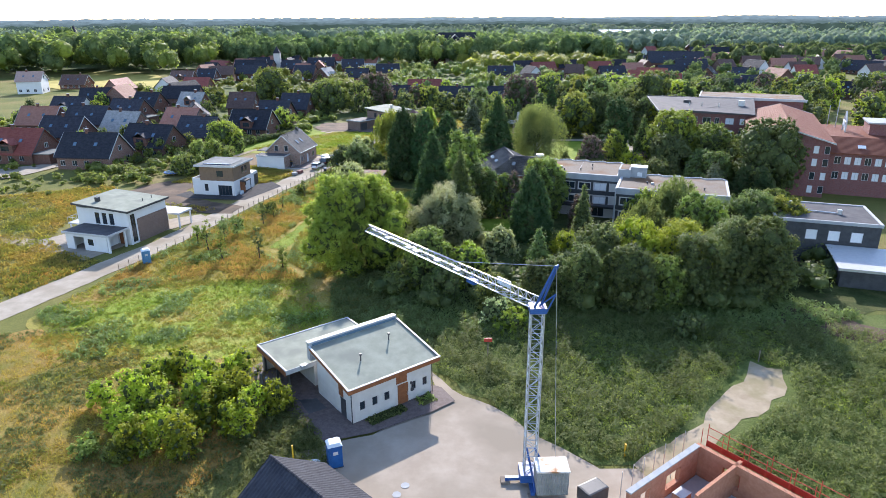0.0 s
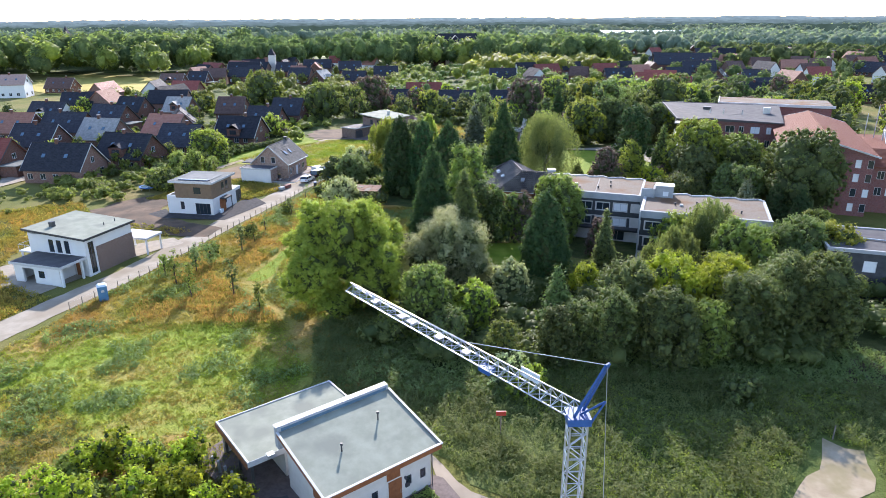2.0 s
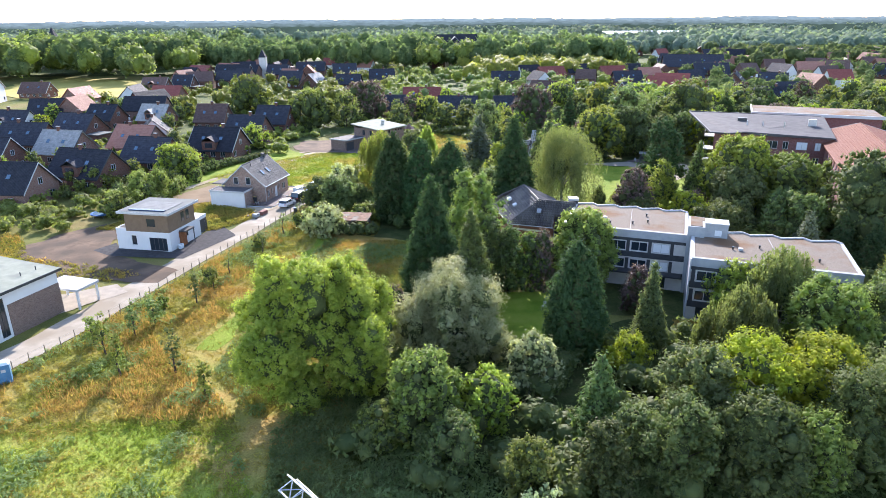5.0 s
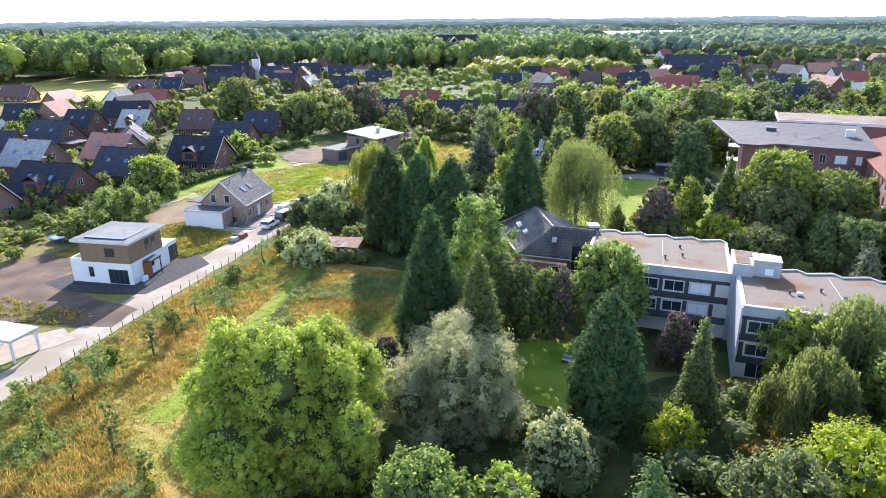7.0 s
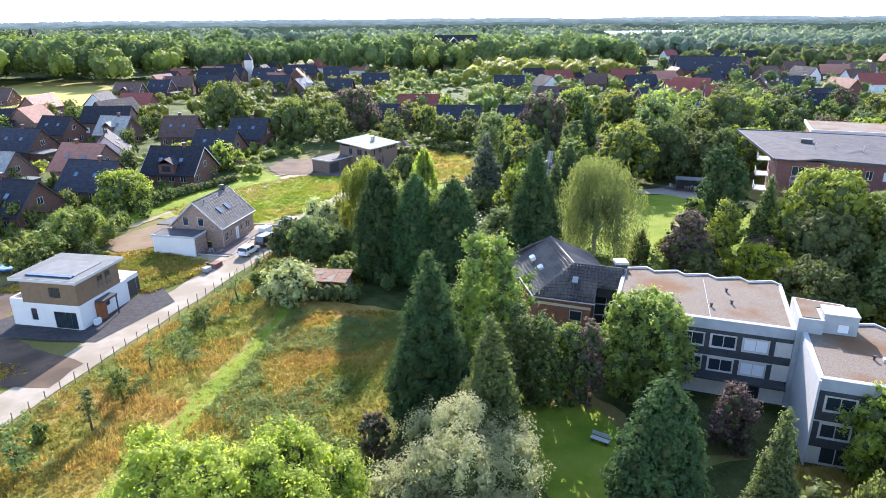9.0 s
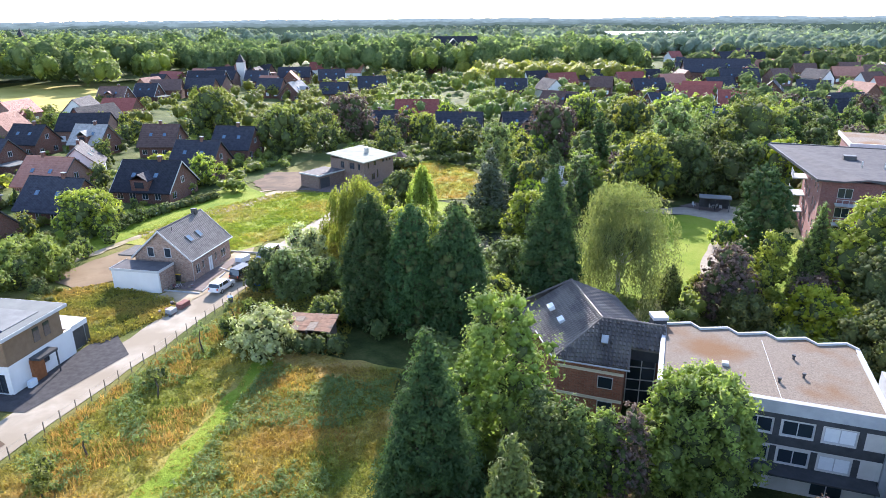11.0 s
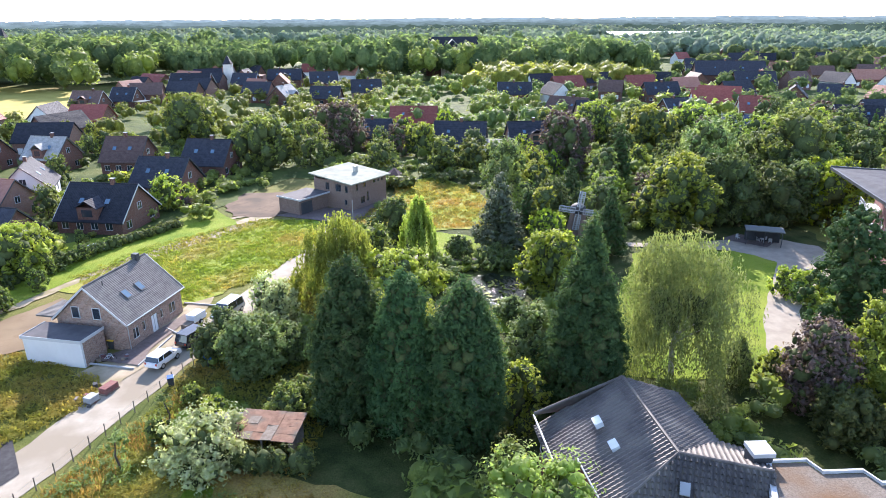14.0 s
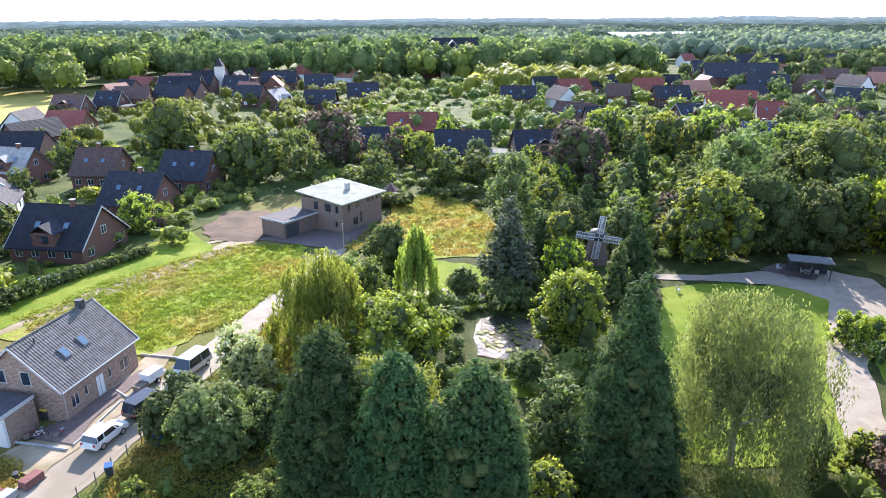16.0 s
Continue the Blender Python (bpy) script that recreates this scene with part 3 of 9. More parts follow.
def crown_mesh(name, lobes, n, size, material, rng, jitter=0.5, core=0.78, aspect=1.5, depth=0.12, up_bias=0.35, core_level=1, ragged=0.35, clump=0.115, lift=0.45, stretch=1.25):
    """A crown from overlapping lobes (cx, cy, cz, rx, ry, rz): rounded leaf clumps over their outer faces, with gaps
    between, round dark inner twig masses.
    """
    lobes = np.asarray(lobes, float)
    span = 0.5 * max((lobes[:, 0] + lobes[:, 3]).max() - (lobes[:, 0] - lobes[:, 3]).min(), 0.6)
    tall = max(1.0, 0.5 * (lobes[:, 2] + lobes[:, 5]).max() / span)
    cr = min(max(clump * span, 0.20), 0.55)
    nt = int(max(24, min(n // 15, 7.2 * tall * (span / cr) ** 2)))
    per = max(5, (n - 8 * nt) // nt)
    area = lobes[:, 3] * lobes[:, 5]
    pick = rng.choice(len(lobes), int(nt * 12), p=area / area.sum())
    d = unit(rng.normal(size=(len(pick), 3)))
    d[:, 2] = np.where(rng.random(len(pick)) < 0.35, np.abs(d[:, 2]), d[:, 2])
    L = lobes[pick]
    rad = 0.92 - depth * rng.random(len(pick)) ** 1.5 + ragged * 0.55 * rng.random(len(pick)) ** 3
    p = L[:, :3] + d * L[:, 3:] * rad[:, None]
    keep = p[:, 2] > 0.02
    for k, lb in enumerate(lobes):
        q = (p - lb[:3]) / lb[3:]
        keep &= ~(((q * q).sum(1) < 0.70) & (pick != k))
    p, d = p[keep][:nt], d[keep][:nt]
    m = len(p)
    rr = cr * rng.uniform(0.55, 1.35, (m, 1, 1))
    axis = unit(d + 0.35 * rng.normal(size=d.shape) + (0, 0, lift))[:, None]
    e = unit(rng.normal(size=(m, per, 3)) + 0.75 * axis)
    e = e + axis * ((e * axis).sum(2, keepdims=True) * (stretch - 1))
    pos = p[:, None] + e * rr * (1.08 - 0.45 * rng.random((m, per, 1)) ** 2) + rng.normal(size=e.shape) * 0.10 * rr
    nrm = unit(0.8 * e + 0.25 * d[:, None] + 0.6 * jitter * rng.normal(size=e.shape) + (0, 0, up_bias))
    v, f = leaf_tris(pos.reshape(-1, 3), nrm.reshape(-1, 3), size * 0.85, rng, aspect, np.repeat(axis[:, 0], per, 0) * 0.4)
    body = (p[:, None] + (OCT_V[None] + 0.22 * rng.normal(size=(m, 6, 3))) * rr * 0.62).reshape(-1, 3)
    f = np.vstack([f, (OCT_F[None] + 6 * np.arange(m)[:, None, None]).reshape(-1, 3) + len(v)])
    v = np.vstack([v, body])
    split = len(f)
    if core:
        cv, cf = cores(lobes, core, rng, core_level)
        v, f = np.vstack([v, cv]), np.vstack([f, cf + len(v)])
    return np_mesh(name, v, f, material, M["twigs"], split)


def weeping_mesh(name, r, z0, z1, n, size, material, rng, hang=0.6, boughs=22, per=24, arch=2.0, sag=0.5, loose=0.10, core=0.34, fill=0.3):
    """A domed crown of hanging leafy strands, gathered into separate curtains below arching boughs."""
    H = z1 - z0
    k = np.arange(boughs)
    ba = k * 2.39996 + rng.normal(size=boughs) * 0.35
    bq = r * np.sqrt((k + 0.5) / boughs) * rng.uniform(0.65, 1.15, boughs)
    bv = rng.uniform(0.6, 1.45, boughs)
    m = max(20, n // per)
    pick = rng.integers(0, boughs, m)
    x = bq[pick] * np.cos(ba[pick]) + rng.normal(size=m) * 0.12 * r
    y = bq[pick] * np.sin(ba[pick]) + rng.normal(size=m) * 0.12 * r
    q = np.minimum(np.hypot(x, y) / r, 1.15)
    top = z1 - H * sag * q ** arch * bv[pick] - rng.random(m) ** 1.6 * fill * H
    top = np.maximum(top, z0 + 0.15 * H)
    ln = np.minimum(H * hang * rng.uniform(0.35, 1.1, m) * (0.35 + 0.75 * q) * bv[pick], top - z0)
    s = rng.random((m, per))
    out = np.stack([x, y], 1) / (np.hypot(x, y)[:, None] + 0.1)
    bend = 0.06 * r * np.sin(s * 2.2)
    pos = np.stack([x[:, None] + out[:, :1] * bend, y[:, None] + out[:, 1:] * bend, top[:, None] - ln[:, None] * s], 2)
    pos = (pos + rng.normal(size=pos.shape) * loose).reshape(-1, 3)
    nrm = unit(rng.normal(size=pos.shape) * (1, 1, 0.5) + (0, 0, 0.25))
    v, f = leaf_tris(pos, nrm, size, rng, 2.6, np.array((0, 0, -1.0)))
    split = len(f)
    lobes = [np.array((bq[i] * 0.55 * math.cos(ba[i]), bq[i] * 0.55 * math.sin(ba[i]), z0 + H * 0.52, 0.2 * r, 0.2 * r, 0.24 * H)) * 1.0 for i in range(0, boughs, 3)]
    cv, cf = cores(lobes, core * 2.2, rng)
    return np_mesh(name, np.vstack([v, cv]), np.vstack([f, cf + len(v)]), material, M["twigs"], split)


def lobes_round(r, z0, z1, rng, k=26, lump=0.36):
    """Broad crown: upright, unequal boughs round a middle mass, widest below the middle."""
    zc, c = z0 + (z1 - z0) * 0.47, (z1 - z0) / 2
    out = [(0, 0, zc, r * 0.60, r * 0.60, c * 0.72)]
    lop = rng.normal(size=3) * 0.16
    for i in range(k):
        z = 1.0 - 1.92 * (i + 0.5) / k
        a = i * 2.39996 + rng.normal() * 0.45
        s = math.sqrt(max(0.0, 1 - z * z)) * (1.15 if z < 0.1 else 0.96)
        rho = lump * min(r, c) * rng.uniform(0.5, 1.3)
        q = rng.uniform(0.62, 1.14) + lop[0] * math.cos(a) + lop[1] * math.sin(a)
        rz = rho * rng.uniform(0.85, 1.65)
        out.append((s * math.cos(a) * (r - rho) * q, s * math.sin(a) * (r - rho) * q, min(zc + z * (z1 - zc) * rng.uniform(0.82, 1.06), z1 - rz * 0.8), rho, rho, rz))
    for i in range(k // 2):
        u = unit(rng.normal(size=3))
        rho = lump * 0.40 * min(r, c) * rng.uniform(0.6, 1.3)
        out.append((u[0] * r * 0.92, u[1] * r * 0.92, zc + u[2] * c * 0.92, rho, rho, rho * rng.uniform(1.0, 1.8)))
    return [q for q in out if q[2] + q[5] > 0.2]


def lobes_cone(r, z0, z1, rng, rings=13, power=0.75, lump=0.34, belly=0.12):
    """Conifer: rings of clumps that shrink to a pointed tip."""
    out = []
    H = z1 - z0
    for i in range(rings):
        s = i / (rings - 1)
        f = r * (1 - s) ** power * min(1.0, 0.72 + s / belly * 0.28 if belly else 1)
        f = max(f, 0.10 * r * (1 - s) + 0.06 * r)
        z = z0 + H * (0.06 + 0.86 * s)
        rho = max(lump * f, 0.055 * r + 0.10)
        m = max(3, int(2.4 * f / rho))
        for j in range(m):
            a = (j + 0.5 * (i % 2)) * math.tau / m + rng.normal() * 0.2
            q = max(f - rho, 0.0) * rng.uniform(0.86, 1.1)
            out.append((q * math.cos(a), q * math.sin(a), z + rng.normal() * H * 0.012, rho, rho, max(rho * 1.05, H / rings * 0.75)))
        if f > rho * 1.5:
            out.append((0, 0, z, f - rho * 0.8, f - rho * 0.8, H / rings))
    out.append((0, 0, z1 - 0.09 * H, 0.05 * r + 0.12, 0.05 * r + 0.12, 0.07 * H))
    return out


def lobes_tiers(r, z0, z1, rng, tiers=8):
    out = []
    for i in range(tiers):
        s = i / (tiers - 1)
        f = r * (1 - s * 0.88)
        z = z0 + (z1 - z0) * (0.08 + 0.86 * s)
        for j in range(6):
            a = j * math.tau / 6 + i * 0.9 + rng.normal() * 0.2
            q = f * rng.uniform(0.5, 0.75)
            out.append((q * math.cos(a), q * math.sin(a), z + rng.normal() * 0.3, f * 0.42, f * 0.42, (z1 - z0) * 0.045 + 0.15))
        out.append((0, 0, z, f * 0.4, f * 0.4, (z1 - z0) * 0.07))
    return out


def trunk_bm(h, r, rng, limbs=5, spread=1.0, lean=0.0):
    bm = bmesh.new()
    top = Vector((lean * h, rng.normal() * 0.03 * h, h))
    mid = top * 0.5 + Vector((rng.normal() * r, rng.normal() * r, 0))
    rod(bm, (0, 0, -0.1), mid, r, 8, r * 0.75)
    rod(bm, mid, top, r * 0.75, 8, r * 0.35)
    for k in range(limbs):
        a = k * 2.4 + rng.random()
        s = rng.uniform(0.5, 0.9)
        b = mid.lerp(top, (s - 0.5) * 2 * 0.9)
        rod(bm, b, b + Vector((math.cos(a) * spread, math.sin(a) * spread, spread * 0.9)), r * 0.4, 6, r * 0.12)
    return bm


def tree(x, y, h, r, kind="round", leaf="l_green", base=None, n=5000, size=0.36, seed=0, label="", name="tree", category="tree", bark="bark", group="", k=None, **kw):
    """One tree of its own: trunk and crown as parts."""
    rng = np.random.default_rng(seed + int(abs(x) * 31 + abs(y) * 17))
    base = 0.04 * h if base is None else base
    ob = thing(name, pose(x, y, 0, 0, 0, rng.uniform(0, 360)), label, category, group)
    mt = M[leaf]
    opts = dict(jitter=1.0, core=0.70, depth=0.22, ragged=0.32, up_bias=0.35)
    if kind == "round":
        lb = lobes_round(r, base, h, rng, k or 30, 0.34)
    elif kind == "tall":
        lb = lobes_round(r, base, h, rng, k or 38, 0.42)
    elif kind == "cone":
        lb = lobes_cone(r, base, h, rng, k or 14)
        opts = dict(jitter=0.7, core=0.70, depth=0.2, ragged=0.25, up_bias=0.35, aspect=2.2, lift=0.0, clump=0.13, stretch=1.7)
    elif kind == "column":
        lb = lobes_cone(r, base, h, rng, k or 14, power=0.45, belly=0.3)
        opts = dict(jitter=0.7, core=0.70, depth=0.2, ragged=0.25, up_bias=0.35, aspect=2.0, lift=0.5, clump=0.12, stretch=1.7)
    elif kind == "cedar":
        lb = lobes_tiers(r, base, h, rng, k or 9)
        opts = dict(jitter=0.5, core=0.5, depth=0.4, up_bias=0.7, ragged=0.5, lift=0.1, clump=0.16, stretch=1.5)
    elif kind == "loose":
        lb = lobes_round(r, base, h, rng, k or 34, 0.30)
        opts = dict(jitter=1.0, core=0.5, depth=0.36, ragged=0.5, up_bias=0.4, clump=0.15, lift=0.8, stretch=1.7)
    opts.update(kw)
    if kind == "weeping":
        me = weeping_mesh("crown", r, base, h, n, size, mt, rng, **kw)
    elif kind == "birch":
        me = weeping_mesh("crown", r, base, h, n, size, mt, rng, **{**dict(hang=0.30, boughs=44, per=16, arch=3.0, sag=0.34, loose=0.17, core=0.22, fill=0.72), **kw})
    else:
        me = crown_mesh("crown", lb, n, size, mt, rng, **opts)
    part("trunk", trunk_bm(base + (h - base) * 0.55, 0.018 * h + 0.03, rng, 0 if n < 1000 else 6, r * 0.45), M[bark], ob)
    part("crown", me, mt, ob)
    return ob


M["farground"] = meadow_mat("garden_and_wood_ground", (0.04, 0.06, 0.018), (0.07, 0.095, 0.025), (0.115, 0.13, 0.042), 0.12)


# ---- the ground: one sheet to the horizon, with patches laid on it ----
bm = bmesh.new()
for gx in range(-12, 12):
    for gy in range(-2, 16):
        q = [bm.verts.new((x * 340.0, y * 340.0, 0)) for x, y in ((gx, gy), (gx + 1, gy), (gx + 1, gy + 1), (gx, gy + 1))]
        bm.faces.new(q)
bmesh.ops.remove_doubles(bm, verts=bm.verts, dist=0.01)
solo("ground", bm, M["ground"], "rough green and straw-coloured meadow ground", "ground", kind="structure")


LAID = []


def patch(name, pts, z, material, label, wob=0.5, step=1.5, category="ground", kind="structure", seed=1):
    """A flat patch with a soft uneven outline, a few centimetres proud of the ground."""
    rng = np.random.default_rng(seed)
    z += 0.003 * len(LAID)
    LAID.append(name)
    out = []
    for (ax, ay), (bx_, by_) in zip(pts, pts[1:] + pts[:1]):
        d = math.hypot(bx_ - ax, by_ - ay)
        n = max(1, int(d / step))
        nx, ny = -(by_ - ay) / d, (bx_ - ax) / d
        for k in range(n):
            s = k / n
            w = wob * (noise.noise(Vector((ax + (bx_ - ax) * s, ay + (by_ - ay) * s, seed)) * 0.35) + 0.5 * rng.normal() * 0.6)
            out.append((ax + (bx_ - ax) * s + nx * w, ay + (by_ - ay) * s + ny * w))
    bm = bmesh.new()
    f = bm.faces.new([bm.verts.new((x, y, z)) for x, y in out])
    if f.normal.z < 0:
        f.normal_flip()
    bm.normal_update()
    bmesh.ops.triangulate(bm, faces=bm.faces)
    me = bpy.data.meshes.new(name)
    bm.to_mesh(me)
    bm.free()
    me.materials.append(material)
    return tagged(new(name, me), label, category, kind=kind)


def road_x(y):
    """The site road's right edge."""
    return float(np.interp(y, (60, 72, 100, 125, 150, 180, 210), (-56.5, -52.3, -41.0, -33.9, -26.2, -18.2, -10.5)))


road_pts = [(road_x(y), y) for y in (55, 72, 86, 100, 112, 125, 138, 150, 165, 180, 204)]
road_w = (5.5, 5.0, 4.9, 4.6, 4.6, 4.8, 5.0, 5.2, 4.2, 3.6, 3.4)
patch("road", road_pts + [(x - w, y + 1.2) for (x, y), w in zip(road_pts[::-1], road_w[::-1])], 0.06, M["road"], "pale sandy unpaved site road", 0.25, 2.0, "road")
patch("yard", [(-0.6, 59.1), (1.7, 55.3), (5.3, 52.3), (9.2, 47), (13.2, 43.2), (17.2, 43.1), (21, 40), (20, 24), (-11, 24), (-11, 38), (-11.8, 45.8), (-5.6, 48.2), (0.3, 52.9)], 0.05, M["yard"], "pale gravel yard in front of the white house", 0.35, category="yard")
patch("sand_track", [(16, 43.5), (21.3, 47.2), (28.2, 54.0), (31.7, 57.0), (33.2, 60), (36, 58), (34.6, 54.5), (30.8, 51.2), (25, 47.2), (21, 42), (18, 40)], 0.07, M["sand"], "bare sandy track between weeds", 0.9, category="track")
patch("sandy_clearing", [(41, 69), (44, 75), (48, 74), (50, 68), (54, 66), (53, 63), (47, 64)], 0.05, M["soil"], "bare earth at the wood's edge", 0.6, category="ground")
patch("weed_ground", [(-1, 60), (1.4, 70), (12, 74), (30, 74), (60, 70), (70, 40), (40, 24), (22, 24), (21, 40), (17, 43.5), (13, 43.6), (9, 47.5), (5, 52.8)], 0.03, M["weeds"], "dense grey-green weeds beside the yard", 0.8, category="weeds")
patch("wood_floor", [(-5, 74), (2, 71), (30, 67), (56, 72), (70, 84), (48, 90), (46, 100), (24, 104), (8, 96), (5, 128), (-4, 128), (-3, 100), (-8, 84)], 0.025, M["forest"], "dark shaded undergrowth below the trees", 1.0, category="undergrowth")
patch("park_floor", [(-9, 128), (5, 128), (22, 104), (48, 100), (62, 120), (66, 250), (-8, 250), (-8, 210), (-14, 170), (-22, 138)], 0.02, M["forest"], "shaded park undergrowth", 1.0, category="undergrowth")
patch("meadow_strip", [(-49, 72), (-33, 122), (-25, 146), (-21, 141), (-10, 136), (-3, 133), (-4, 112), (-7, 96), (-7, 86), (-4, 72), (-1, 62), (-16, 60), (-30, 62), (-40, 60)], 0.03, M["meadow"], "overgrown meadow along the road", 1.0, category="meadow")
patch("dry_meadow", [(-60, 40), (-52, 68), (-40, 70), (-30, 62), (-16, 58), (-14.5, 50), (-20, 40), (-30, 30)], 0.032, M["dry"], "straw-coloured dry meadow", 1.2, category="meadow")
patch("fresh_grass", [(-45, 65), (-39, 82), (-27, 85), (-17, 76), (-17, 63), (-30, 60.5)], 0.034, M["fresh"], "pale green mown drift in the meadow", 1.6, category="meadow")
patch("mown_strip", [(-26, 97), (-23.5, 97), (-20.5, 110), (-18, 124), (-16.5, 135), (-18.2, 136), (-20.5, 124), (-23, 112)], 0.045, M["lawn"], "mown green strip through the meadow", 0.6, category="grass")
patch("house_lot", [(-66.0, 101), (-63, 97), (-57, 95.5), (-52.5, 92.5), (-46, 107), (-40.6, 113.5), (-43, 116.5), (-49, 113), (-60, 108)], 0.055, M["path"], "sandy forecourt of a new house", 0.3, category="forecourt")
patch("sandy_lane", [(-72.8, 105.0), (-66.1, 103.0), (-59.5, 99.5), (-56.2, 98.3), (-52.5, 95.0), (-57.8, 96.2), (-64.7, 99.1), (-70.7, 101.5)], 0.05, M["sand"], "narrow sandy lane across the plots", 0.3, category="lane")
patch("dug_earth", [(-62, 126), (-53, 127), (-48, 127.5), (-36.5, 121.5), (-37.5, 117), (-48, 118), (-60, 120)], 0.045, M["soil"], "bare brown earth beside the new house", 0.7, category="earth")
patch("earth_field", [(-66, 130.7), (-62.7, 139.0), (-55.7, 146), (-52, 142), (-51.5, 131.8), (-47.5, 126.4), (-49.4, 118.8), (-59.1, 125.0)], 0.05, M["soil"], "heaped dug-over brown soil", 0.7, category="earth")
patch("terrace", [(-53, 130.5), (-49.5, 128), (-43.9, 126.9), (-37.5, 126.3), (-32.6, 137.2), (-36, 142), (-38.1, 139.5), (-40.6, 129.3), (-49.2, 131.5), (-51, 134)], 0.06, M["darkpaving"], "dark paved forecourt round the new house", 0.05, category="paving")
patch("soil_plot", [(-54.2, 160.5), (-47.5, 172.7), (-40.5, 167), (-42.5, 159.5), (-48.7, 156.0)], 0.05, M["plot"], "levelled sandy building plot", 0.4, category="plot")
patch("brick_house_lot", [(-36, 152.5), (-30.8, 150), (-26.8, 163), (-27.5, 172), (-30.2, 170), (-32.4, 158)], 0.062, M["sand"], "sandy forecourt with pallets and cars", 0.4, category="forecourt")
patch("rear_meadow", [(-30, 170), (-23, 178), (-17, 196), (-20, 206), (-30, 207), (-47, 193), (-55, 176), (-46, 174)], 0.035, M["fresh"], "yellow-green meadow behind the brick house", 1.0, category="meadow")
patch("dirt_lane", [(-53, 166), (-47, 180), (-36, 195), (-28, 208), (-30, 211), (-39, 198), (-50, 182), (-55, 168)], 0.05, M["sand"], "narrow dirt lane along the gardens", 0.5, category="lane")
patch("worn_track", [(-46.4, 177.0), (-46.2, 182.6), (-44.4, 188.0), (-43.1, 193.4), (-41.8, 198.3), (-39.6, 202.7), (-37.0, 207.2), (-31.6, 211.3), (-30.6, 210.2), (-35.9, 206.2), (-38.3, 201.9), (-40.5, 197.7), (-41.8, 192.8), (-43.1, 187.2), (-44.9, 182.0), (-45.1, 177.4)], 0.05, M["sand"], "worn earth track along the meadow", 0.35, 1.0, "track")
patch("new_house_lot", [(-27, 209), (-13.5, 203.5), (-8, 209), (-9, 216), (-13, 218), (-13.5, 213), (-27, 216), (-30, 213)], 0.05, M["paving"], "grey paved forecourt of the brown house", 0.3, category="forecourt")
patch("park_lawn", [(46, 186.5), (38, 187.5), (32, 186), (28, 176), (20, 160), (20, 150), (36, 148.5), (40, 160), (45, 166.5), (54, 178), (58, 184), (52, 188)], 0.04, M["lawn"], "bright mown park lawn", 0.5, category="lawn")
patch("park_lawn_small", [(-2, 188), (2, 182), (12, 182), (14, 190), (6, 197), (-2, 198)], 0.04, M["lawn"], "bright mown lawn among shrubs", 0.5, category="lawn")
patch("pond_lawn", [(7, 160), (11, 160), (12.5, 167), (9, 168)], 0.045, M["lawn"], "sunlit patch of lawn beside the pond", 0.4, category="lawn")
patch("rear_park_lawn", [(54, 173), (60, 176), (60, 150), (42, 146), (45, 160), (48, 167)], 0.04, M["lawn"], "lawn beside the park path", 0.5, category="lawn")
patch("wood_lawn", [(6, 112), (15, 112), (18, 104), (12, 97), (9, 99)], 0.04, M["lawn"], "shaded lawn below the clinic", 0.5, category="lawn")
patch("park_path", [(34.2, 148.5), (35.5, 151.2), (41.5, 164.7), (47.5, 174), (52, 181.5), (47.5, 186.5), (40, 188.2), (30, 189.6), (30, 191.4), (40, 190.4), (48, 191.5), (57.0, 192), (62, 188), (60, 178), (54.0, 172), (50.0, 170.5), (46.2, 164.6), (39.0, 150.0)], 0.06, M["path"], "pale gravel park path", 0.3, category="path")
patch("pond_path", [(-1.5, 186.6), (3, 187.3), (8, 185), (13, 185), (12.6, 183), (8, 182.8), (2.5, 185), (-1.5, 184.5)], 0.065, M["path"], "pale path round the pond", 0.3, category="path")
patch("pond", [(5.7, 172.7), (6.7, 177.5), (9.5, 179.0), (13, 177.0), (14, 173), (12, 168.8), (8.5, 167.6), (6, 168.7)], 0.05, M["water"], "small dark pond glittering in the sun", 0.4, category="pond")
patch("earth_strip", [(-38.6, 215.8), (-37.4, 225.5), (-29.5, 226.6), (-23.5, 216), (-27, 207.7), (-35.2, 209.0)], 0.05, M["soil"], "bare brown earth beside the brown house", 0.7, category="earth")
patch("garden_meadow", [(-13, 205), (-6, 200), (0, 199), (12, 199), (14, 210), (10, 228), (2, 238), (-6, 234), (-6, 222), (-5.5, 211)], 0.05, M["fresh"], "straw-coloured garden meadow beside the brown house", 0.8, category="meadow")
patch("dry_grass_plot", [(28.5, 102.5), (32.5, 102.5), (33.5, 97), (31.5, 91), (25.5, 91), (27, 97)], 0.06, M["dry"], "dry golden grass beside the clinic wall", 0.5, category="grass")
patch("village_street", [(-101.0, 142.6), (-95.1, 149.5), (-91.7, 158.9), (-94.2, 164.3), (-98.8, 160.5), (-108.9, 154.7)], 0.05, M["path"], "grey village street before the brick houses", 0.3, category="road")
patch("far_ground", [(-400, 470), (420, 470), (2600, 3000), (-2600, 3000)], 0.05, M["farground"], "dark green wooded plain", 2.0, 60.0, category="plain")
patch("ripe_field", [(-154.5, 325.9), (-139, 352), (-142, 372), (-177.2, 435), (-230, 460), (-230, 380), (-185, 340)], 0.1, M["field"], "ripe yellow cornfield", 1.0, 8.0, category="field")
patch("far_pasture", [(-240, 640), (-90, 640), (-60, 760), (-110, 980), (-330, 980)], 0.15, M["greenfield"], "pale green pasture far away", 3.0, 20.0, category="field")
